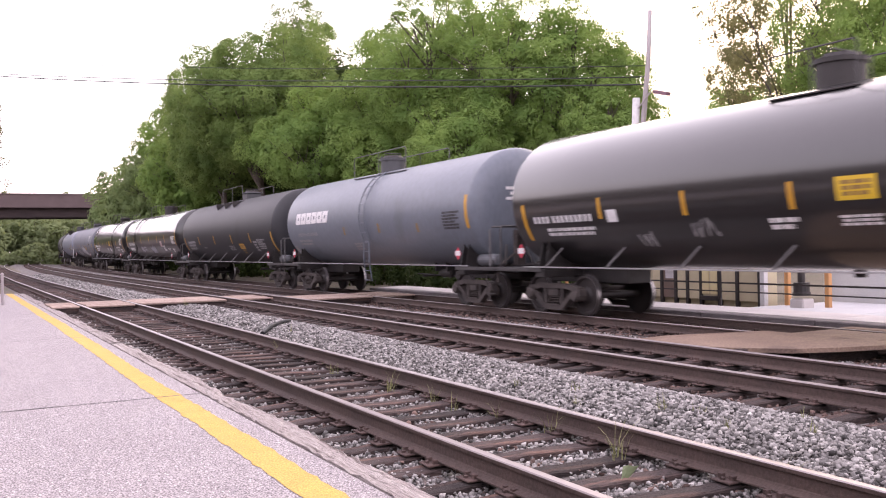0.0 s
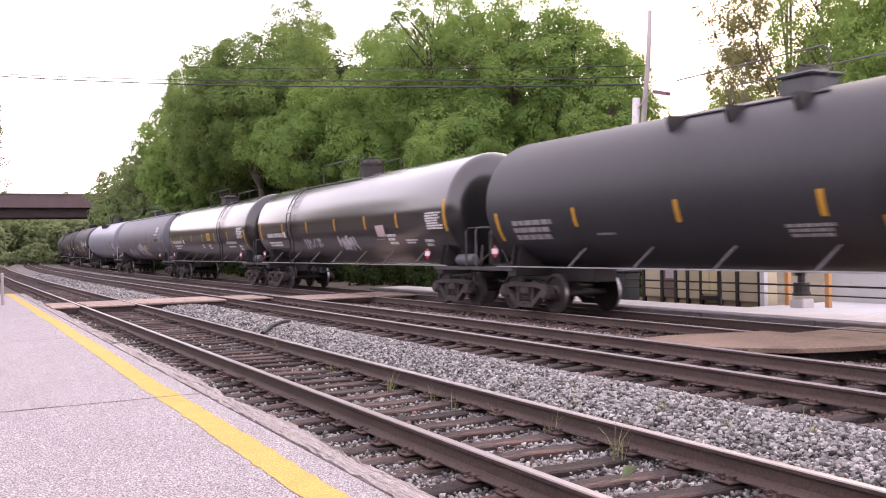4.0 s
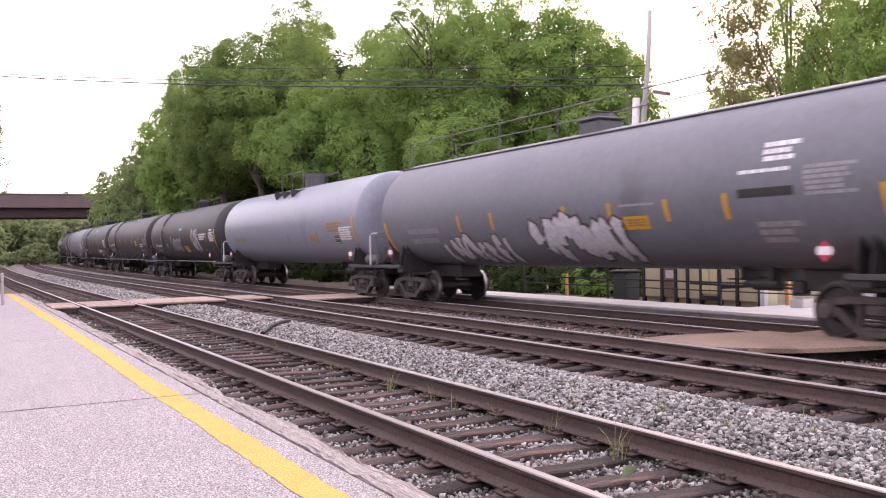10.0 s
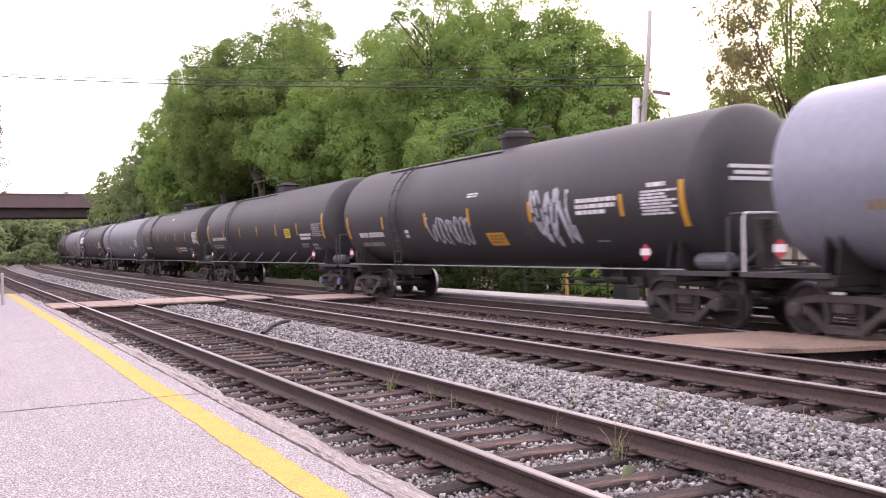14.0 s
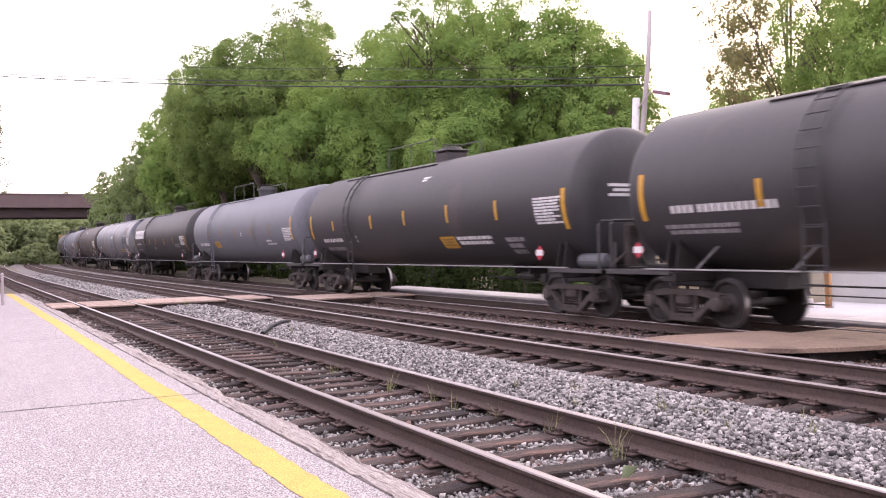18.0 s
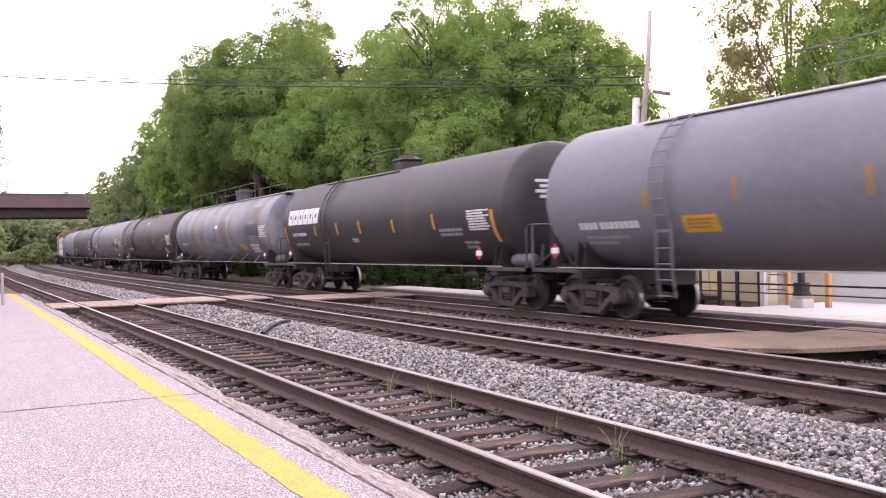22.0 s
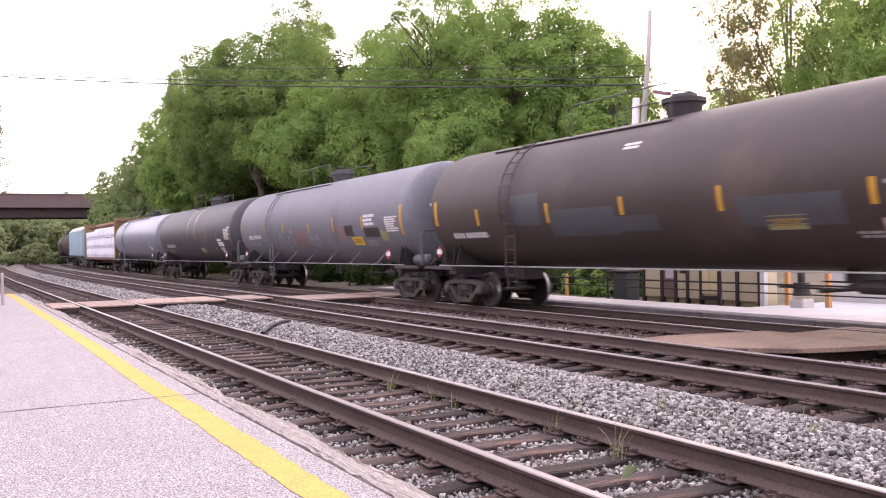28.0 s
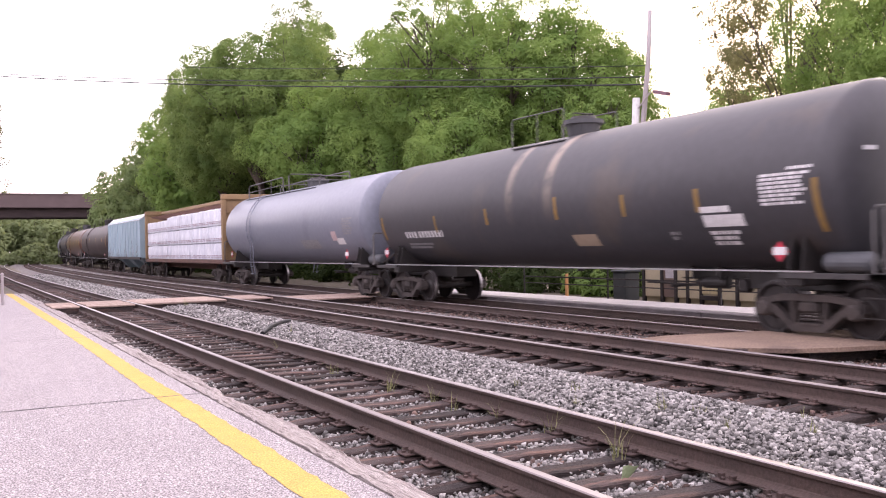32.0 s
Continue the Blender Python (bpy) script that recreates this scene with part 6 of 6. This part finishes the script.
tank_car(front=258.05, rear=275.0, paint="slate", label="slate grey tank car with faded graffiti and painted-out blocks", dome=9.22, dome_kind="flared",
         deck=6.42, deck_shift=2.57, ladder=4.26, struts=True, head_marks=((WHITE, -0.86, 0.26, 2.63, 2.91, 2),),
         stripes=((16.75, 1.99, 2.88, 0.14), (5.95, 2.28, 2.67, 0.11), (8.87, 2.24, 2.56, 0.11), (11.3, 2.21, 2.69, 0.11), (13.86, 2.22, 2.64, 0.11),),
         marks=(("patch", ORANGE_MARK, 0.35, 0.47, 2.20, 2.87), ("patch", ORANGE_MARK, 3.22, 3.34, 2.31, 2.76), ("bars", WHITE, 1.1, 2.91, 2.05, 2.28, 1), ("bars", GREY_MARK, 1.28, 2.63, 1.77, 1.96, 1), ("scrawl", GRAFFITI, 4.28, 7.1, 1.46, 2.37, 5, 0.011), ("scrawl", GRAFFITI, 8.49, 9.94, 1.62, 2.26, 4, 0.011), ("scrawl", GRAFFITI_RED, 7.33, 8.54, 1.67, 2.40, 4, 0.12), ("patch", PINK_DULL, 11.73, 12.34, 1.90, 2.38), ("patch", STEEL_DARK, 12.28, 13.03, 2.03, 2.38), ("patch", YEL_PANEL, 12.77, 13.6, 1.72, 1.99), ("bars", WHITE, 13.96, 14.86, 2.31, 2.70, 3), ("patch", STEEL_DARK, 13.92, 15.11, 1.96, 2.26), ("bars", GREY_MARK, 13.84, 14.68, 1.68, 1.88, 3), ("scrawl", PALE_PANEL, 15.13, 15.65, 1.85, 2.19, 5, 0.05), ("bars", WHITE, 15.61, 16.52, 2.09, 2.57, 7),))
tank_car(front=276.9, rear=293.1, paint="dusty_charcoal", label="satin charcoal tank car with two dusty tan rings", dome=8.94, dome_kind="flared",
         deck=2.20, deck_shift=0.82, placard=0.8, head_marks=((WHITE, -0.97, -0.69, 2.94, 3.05, 1),),
         stripes=(),
         marks=(("patch", ORANGE_MARK, 0.10, 0.22, 1.84, 2.53), ("patch", ORANGE_MARK, 3.50, 3.62, 2.01, 2.46), ("patch", ORANGE_MARK, 6.24, 6.36, 2.12, 2.53), ("patch", ORANGE_MARK, 9.21, 9.33, 2.15, 2.65), ("patch", ORANGE_MARK, 11.49, 11.61, 2.13, 2.56), ("patch", ORANGE_MARK, 13.53, 13.65, 2.13, 2.55), ("patch", ORANGE_MARK, 16.08, 16.20, 1.72, 2.56), ("bars", WHITE, 1.41, 3.82, 1.83, 2.09, 1), ("bars", GREY_MARK, 1.41, 2.97, 1.56, 1.74, 2), ("patch", TAN_MARK, 9.6, 10.43, 1.56, 1.81), ("patch", WHITE, 13.62, 14.32, 2.11, 2.22), ("patch", WHITE, 13.64, 14.59, 1.86, 2.07), ("bars", WHITE, 13.69, 14.39, 1.52, 1.80, 3), ("bars", WHITE, 15.01, 16.04, 2.16, 2.69, 8), ("bars", WHITE, 15.6, 16.1, 2.71, 2.78, 1), ("bars", GREY_MARK, 12.67, 12.92, 1.63, 1.81, 2),))
tank_car(front=294.75, rear=310.9, paint="light_grey", label="light grey tank car with a tall pipe railing on top", dome=9.0, dome_kind="round",
         deck=9.2, deck_shift=2.9, ladder=3.96, railing=False, cage=True, sunk=0.2,
         stripes=(),
         marks=(("bars", GREY_MARK, 14.62, 15.55, 2.08, 2.66, 7), ("patch", PINK_CARD, 13.47, 13.93, 1.90, 2.22), ("patch", WHITE, 13.83, 14.5, 1.76, 1.98), ("patch", GREY_MARK, 10.14, 11.98, 1.63, 1.96),))
tank_car(front=349.5, rear=367.8, paint="brown_black", label="grimy brown tank car with a dull sheen", stripes=even_stripes(18.3), ladder=5.5)
tank_car(front=369.9, rear=386.0, paint="rust_brown", label="rust-streaked brown tank car", stripes=even_stripes(16.1), ladder=4.8)
tank_car(front=388.2, rear=404.4, paint="black", label="satin black tank car with amber stripes", stripes=even_stripes(16.2), ladder=4.9)
tank_car(front=406.5, rear=422.5, paint="slate", label="slate grey tank car with amber stripes", stripes=even_stripes(16.0), ladder=4.8)


def freight_base(name, label, category, q0, q1, inset):
    car = tagged(new(name), label, category)
    h = (q1 - q0) / 2
    CARS.append((car, (q0 + q1) / 2, h - inset))
    for e in (-1, 1):
        truck(car, e * (h - inset))
        turn = pose(0, 0, 0, 0, 0, 0 if e < 0 else 180)
        part("coupler", shared("coupler", m_coupler, TRUCK), None, car, m=pose(0, e * (h + 0.1), 0) @ turn)
    return car, h


def centrebeam_car(q0, q1):
    car, h = freight_base("centrebeam_flat_car", "ochre centrebeam flat car loaded with white wrapped lumber", "flat car", q0, q1, 2.4)
    b = bmesh.new()
    soft_box(b, -1.4, 1.4, -h, h, 0.98, 1.18, 0.02)
    soft_box(b, -0.35, 0.35, -h, h, 0.62, 0.98, 0.02)
    part("deck", b, RUST_STEEL, car)
    for e in (-1, 1):
        b = bmesh.new()
        y = e * (h - 0.12)
        soft_box(b, -1.25, 1.25, y - 0.03, y + 0.03, 1.18, 4.15, 0.01)
        bulkhead = part("bulkhead", b, TAN_STEEL, car, "ochre steel end bulkhead")
        for s in (-1, 1):
            b = bmesh.new()
            soft_box(b, s * 1.32 - 0.1, s * 1.32 + 0.1, y - 0.14, y + 0.14, 1.18, 4.145, 0.02)
            part("post", b, TAN_STEEL, bulkhead)
        b = bmesh.new()
        soft_box(b, -1.42, 1.42, y - 0.16, y + 0.16, 4.15, 4.42, 0.02)
        part("top_beam", b, TAN_STEEL, bulkhead)
        for z in (2.0, 2.75, 3.5):
            b = bmesh.new()
            soft_box(b, -1.215, 1.215, y - 0.1, y + 0.1, z, z + 0.1, 0.01)
            part("stiffener", b, TAN_STEEL, bulkhead)
    b = bmesh.new()
    soft_box(b, -0.35, 0.35, -h + 0.25, h - 0.25, 4.18, 4.36, 0.02)
    soft_box(b, -0.06, 0.06, -h + 0.25, h - 0.25, 1.18, 4.18, 0.01)
    part("centre_beam", b, TAN_STEEL, car, "ochre centre beam along the top")
    for k in range(9):
        y = -h + 1.2 + (2 * h - 2.4) * k / 8
        for s in (-1, 1):
            b = bmesh.new()
            v = [(0.06 * s, 4.15), (0.34 * s, 4.15), (1.2 * s, 3.98), (1.2 * s, 3.92), (0.06 * s, 3.7)]
            a = [b.verts.new((x, y - 0.05, z)) for x, z in v]
            c = [b.verts.new((x, y + 0.05, z)) for x, z in v]
            b.faces.new(a)
            b.faces.new(c[::-1])
            for i in range(5):
                b.faces.new((a[(i + 1) % 5], a[i], c[i], c[(i + 1) % 5]))
            bmesh.ops.recalc_face_normals(b, faces=b.faces[:])
            part("rib", b, RUST_STEEL, car)
    rng = random.Random(4)
    n = 6
    for s in (-1, 1):
        for k in range(n):
            y0 = -h + 0.4 + (2 * h - 0.8) * k / n
            y1 = -h + 0.4 + (2 * h - 0.8) * (k + 1) / n - 0.04
            tops = 3.75 - (0.18 if k > 3 else 0.0)
            for j, (z0, z1) in enumerate(((1.2, 2.02), (2.06, 2.88), (2.92, tops))):
                b = bmesh.new()
                m = 22
                rows = []
                for i in range(m + 1):
                    y = y0 + (y1 - y0) * i / m
                    jz = rng.uniform(-0.035, 0.035)
                    rows.append([b.verts.new((s * x, y, z)) for x, z in ((0.1, z0), (1.31 + rng.uniform(-0.035, 0.03), z0), (1.32 + rng.uniform(-0.045, 0.035), (z0 + z1) / 2), (1.31 + rng.uniform(-0.03, 0.02), z1 - 0.03), (1.25, z1 + jz), (0.1, z1))])
                for p, q in zip(rows, rows[1:]):
                    for i in range(6):
                        b.faces.new((p[i], p[(i + 1) % 6], q[(i + 1) % 6], q[i]))
                b.faces.new(rows[0])
                b.faces.new(rows[-1][::-1])
                bmesh.ops.recalc_face_normals(b, faces=b.faces[:])
                pk = part("lumber_pack", b, LUMBER_WRAP, car, "" if k + j else "white plastic-wrapped lumber pack")
                if s < 0:
                    b = bmesh.new()
                    for zz in (z0 + 0.1, z0 + 0.18):
                        yy = y0 + 0.1
                        while yy < y1 - 0.2:
                            w = rng.uniform(0.15, 0.5)
                            box(b, -1.362, -1.356, yy, min(yy + w, y1 - 0.05), zz, zz + 0.035)
                            yy += w + 0.12
                    part("wrap_print", b, WRAP_MARK, pk)


def hopper_car(q0, q1):
    car, h = freight_base("covered_hopper", "pale blue covered hopper car with rust streaks", "hopper car", q0, q1, 1.5)
    b = bmesh.new()
    v = [(-1.52, 1.25), (-1.55, 1.5), (-1.55, 3.95), (-1.1, 4.3), (1.1, 4.3), (1.55, 3.95), (1.55, 1.5), (1.52, 1.25)]
    a = [b.verts.new((x, -h, z)) for x, z in v]
    c = [b.verts.new((x, h, z)) for x, z in v]
    b.faces.new(a)
    b.faces.new(c[::-1])
    for i in range(8):
        b.faces.new((a[(i + 1) % 8], a[i], c[i], c[(i + 1) % 8]))
    bmesh.ops.recalc_face_normals(b, faces=b.faces[:])
    part("body", b, HOPPER_BLUE, car)
    b = bmesh.new()
    v = [(-1.58, 3.9), (-1.13, 4.32), (1.13, 4.32), (1.58, 3.9), (1.56, 3.86), (1.1, 4.27), (-1.1, 4.27), (-1.56, 3.86)]
    a = [b.verts.new((x, -h - 0.02, z)) for x, z in v]
    c = [b.verts.new((x, h + 0.02, z)) for x, z in v]
    b.faces.new(a)
    b.faces.new(c[::-1])
    for i in range(8):
        b.faces.new((a[(i + 1) % 8], a[i], c[i], c[(i + 1) % 8]))
    bmesh.ops.recalc_face_normals(b, faces=b.faces[:])
    part("roof", b, WHITE, car, "whitish hopper roof")
    for k in range(13):
        y = -h + 0.1 + (2 * h - 0.2) * k / 12
        for s in (-1, 1):
            b = bmesh.new()
            soft_box(b, s * 1.56 - 0.03, s * 1.56 + 0.03, y - 0.05, y + 0.05, 1.28, 3.9, 0.008)
            part("rib", b, HOPPER_BLUE, car)
    for s in (-1, 1):
        b = bmesh.new()
        soft_box(b, s * 1.56 - 0.05, s * 1.56 + 0.05, -h, h, 1.12, 1.3, 0.01)
        part("side_sill", b, STEEL_DARK, car)
    for k in range(3):
        b = bmesh.new()
        y = -h * 0.62 + h * 0.62 * k
        vs = [b.verts.new(q) for q in ((-1.2, y - 1.1, 1.25), (1.2, y - 1.1, 1.25), (1.2, y + 1.1, 1.25), (-1.2, y + 1.1, 1.25), (-0.4, y - 0.3, 0.4), (0.4, y - 0.3, 0.4), (0.4, y + 0.3, 0.4), (-0.4, y + 0.3, 0.4))]
        for f in ((0, 1, 2, 3), (4, 7, 6, 5), (0, 4, 5, 1), (1, 5, 6, 2), (2, 6, 7, 3), (3, 7, 4, 0)):
            b.faces.new([vs[i] for i in f])
        bmesh.ops.recalc_face_normals(b, faces=b.faces[:])
        part("discharge_gate", b, HOPPER_BLUE, car)
    rng = random.Random(8)
    b = bmesh.new()
    for k in range(26):
        y = rng.uniform(-h + 0.2, h - 0.2)
        t = rng.uniform(1.5, 2.6)
        box(b, -1.556, -1.552, y, y + rng.uniform(0.02, 0.07), 1.31, t)
    part("rust_streaks", b, RUST_STEEL, car)


centrebeam_car(312.1, 332.3)
hopper_car(333.3, 348.0)


# ---- loose stones of the ballast ----
def stones(name, mat, label, areas, seed):
    """Crushed stones strewn over stretches (x0, x1, y0, y1, count, smallest, largest)."""
    rng = np.random.default_rng(seed)
    octa = (np.array([(1, 0, 0), (-1, 0, 0), (0, 1, 0), (0, -1, 0), (0, 0, 1), (0, 0, -1)]) * 1.18,
            np.array([(0, 2, 4), (2, 1, 4), (1, 3, 4), (3, 0, 4), (2, 0, 5), (1, 2, 5), (3, 1, 5), (0, 3, 5)]))
    block = (np.array([(x, y, z) for z in (-1, 1) for y in (-1, 1) for x in (-1, 1)]) * 0.74,
             np.array([(0, 2, 3), (0, 3, 1), (4, 5, 7), (4, 7, 6), (0, 1, 5), (0, 5, 4), (2, 6, 7), (2, 7, 3), (0, 4, 6), (0, 6, 2), (1, 3, 7), (1, 7, 5)]))
    V, F, at = [], [], 0
    for x0, x1, y0, y1, n, s0, s1 in areas:
        x = rng.uniform(x0, x1, n)
        y = rng.uniform(y0, y1, n)
        z = np.array([ground_height(q, e) for q, e in zip(x, y)]) + 0.03 + rng.uniform(-0.012, 0.03, n)
        size = rng.uniform(s0, s1, n) * rng.uniform(0.8, 1.25, n)
        sc = size[:, None] * rng.uniform(0.55, 1.15, (n, 3))
        sc[:, 2] *= 0.72
        bv, bf = block if y1 <= 10 else octa
        yaw, tip = rng.uniform(0, 3.14, n), rng.normal(0, 0.2, (n, 2))
        q = np.stack([np.cos(yaw), tip[:, 0], tip[:, 1], np.sin(yaw)], 1)
        q /= np.linalg.norm(q, axis=1)[:, None]
        w, i, j, k = q.T
        R = np.stack([np.stack([1 - 2 * (j * j + k * k), 2 * (i * j - k * w), 2 * (i * k + j * w)], 1), np.stack([2 * (i * j + k * w), 1 - 2 * (i * i + k * k), 2 * (j * k - i * w)], 1),
                      np.stack([2 * (i * k - j * w), 2 * (j * k + i * w), 1 - 2 * (i * i + j * j)], 1)], 1)
        v = (bv[None] * (1 + rng.uniform(-0.3, 0.15, (n, len(bv), 1))) + rng.uniform(-0.3, 0.3, (n, len(bv), 3))) * sc[:, None]
        v = np.einsum("nij,nvj->nvi", R, v) + np.stack([x, y, z], 1)[:, None]
        V.append(v.reshape(-1, 3))
        F.append((bf[None] + (np.arange(n) * len(bv))[:, None, None] + at).reshape(-1, 3))
        at += n * len(bv)
    tagged(part(name, mesh_np(name, np.concatenate(V), np.concatenate(F), mat), None), label, "ballast", kind="stuff")


stones("ballast_stones", STONE, "loose grey crushed stone between the tracks",
       [(5.35, 7.35, 1.5, 10, 25000, 0.016, 0.033), (5.4, 7.3, 10, 20, 21000, 0.018, 0.035), (5.4, 7.3, 20, 42, 13000, 0.026, 0.045),
        (2.8, 5.5, 3.0, 10, 13500, 0.012, 0.028), (2.8, 5.5, 10, 22, 8500, 0.02, 0.036), (2.8, 5.5, 22, 45, 6000, 0.026, 0.045), (2.72, 3.15, 3.0, 24, 3600, 0.012, 0.028),
        (9.7, 11.6, 6, 28, 6500, 0.022, 0.042), (7.4, 9.7, 4, 30, 1800, 0.02, 0.036), (5.5, 7.3, 42, 80, 5000, 0.04, 0.07)], 21)
stones("rusty_stones", RUSTY_STONE, "rust-dusted crushed stone along the middle and far tracks",
       [(7.25, 9.9, 3.0, 30, 7500, 0.02, 0.038), (11.3, 14.4, 6, 34, 7500, 0.024, 0.044), (7.2, 9.9, 30, 70, 3500, 0.03, 0.05), (3.2, 5.3, 3.0, 24, 2500, 0.018, 0.034)], 22)


def weed(x, y, h, n, seed):
    rng = random.Random(seed)
    b = bmesh.new()
    for k in range(n):
        a, ln = rng.uniform(0, 6.28), h * rng.uniform(0.55, 1.1)
        bend = rng.uniform(0.15, 0.55) * ln
        x0, y0 = rng.uniform(-0.05, 0.05), rng.uniform(-0.05, 0.05)
        w = rng.uniform(0.003, 0.006)
        px, py = -math.sin(a) * w, math.cos(a) * w
        rows = []
        for i in range(5):
            t = i / 4
            cx, cy, cz = x0 + math.cos(a) * bend * t * t, y0 + math.sin(a) * bend * t * t, ln * (t - 0.25 * t * t)
            f = 1 - 0.8 * t
            rows.append((b.verts.new((cx - px * f, cy - py * f, cz)), b.verts.new((cx + px * f, cy + py * f, cz))))
        for p, q in zip(rows, rows[1:]):
            b.faces.new((p[0], p[1], q[1], q[0]))
    ob = tagged(part("weed", b, GRASS), "thin yellow-green grass tuft growing in the ballast", "weed", "weeds in the ballast")
    ob.matrix_basis = pose(x, y, ground_height(x) + 0.01)


for k, (x, y, h, n) in enumerate(((4.63, 10.0, 0.42, 20), (4.94, 15.2, 0.36, 14), (4.83, 6.95, 0.4, 12), (4.7, 5.85, 0.46, 14), (5.05, 4.8, 0.3, 6), (5.13, 4.56, 0.36, 7),
                                  (4.8, 9.17, 0.36, 14), (4.7, 12.0, 0.3, 14), (6.19, 7.0, 0.22, 9), (6.3, 6.57, 0.22, 9), (6.9, 5.85, 0.2, 7), (5.87, 9.1, 0.22, 8),
                                  (6.09, 8.25, 0.2, 8), (6.08, 6.86, 0.2, 9), (6.0, 5.92, 0.24, 8), (5.76, 7.79, 0.22, 10), (6.4, 5.33, 0.2, 9), (4.86, 7.9, 0.34, 10), (4.75, 8.6, 0.3, 9), (5.96, 17.5, 0.24, 10), (6.3, 28.2, 0.5, 16))):
    weed(x, y, h, n, 300 + k)
bm = bmesh.new()
tube(bm, [(5.5, 17.9, -0.14), (5.9, 18.6, -0.07), (6.3, 19.3, -0.07), (6.8, 20.05, -0.09)], 0.045, 8)
tagged(part("hose", bm, WIRE), "short length of black hose lying on the ballast", "hose")
bm = bmesh.new()
rows = [[bm.verts.new((4.28 + 0.03 * i, 5.28 - 0.012 * j * (i + 1), -0.2 + 0.05 * j + 0.01 * (i % 2))) for i in range(4)] for j in range(3)]
for p, q in zip(rows, rows[1:]):
    for i in range(3):
        bm.faces.new((p[i], p[i + 1], q[i + 1], q[i]))
tagged(part("broad_leaf", bm, PALE_GREEN), "single pale green broad leaf lying between the rails", "leaf")


# ---- movement ----
def motions():
    """The train rolls by at a steady pace; every wheelset turns with it."""
    steps = [0.5 * k for k in range(int(SECONDS * 2) + 1)]
    w = XC - XB
    for car, q, half in CARS:
        rows = []
        for t in steps:
            s = q - SPEED * t
            xf, yf, _ = on_track(s - half, w)
            xr, yr, _ = on_track(s + half, w)
            zf, zr = climb(s - half), climb(s + half)
            rows.append((t, pose((xf + xr) / 2, (yf + yr) / 2, ZC + (zf + zr) / 2, math.degrees(math.atan2(zr - zf, 2 * half)), 0, -math.degrees(math.atan2(xr - xf, yr - yf)))))
        walk(car, rows)
    spin = math.degrees(SPEED / 0.457)
    n = int(SECONDS * spin / 80) + 1
    first = WHEELSETS[0]
    walk(first, [(SECONDS * k / n, pose(0, 0, 0, spin * SECONDS * k / n, 0, 0)) for k in range(n + 1)])
    for other in WHEELSETS[1:]:
        other.rotation_mode = "QUATERNION"
        other.animation_data_create()
        other.animation_data.action = first.animation_data.action
        other.animation_data.action_slot = first.animation_data.action_slot


motions()
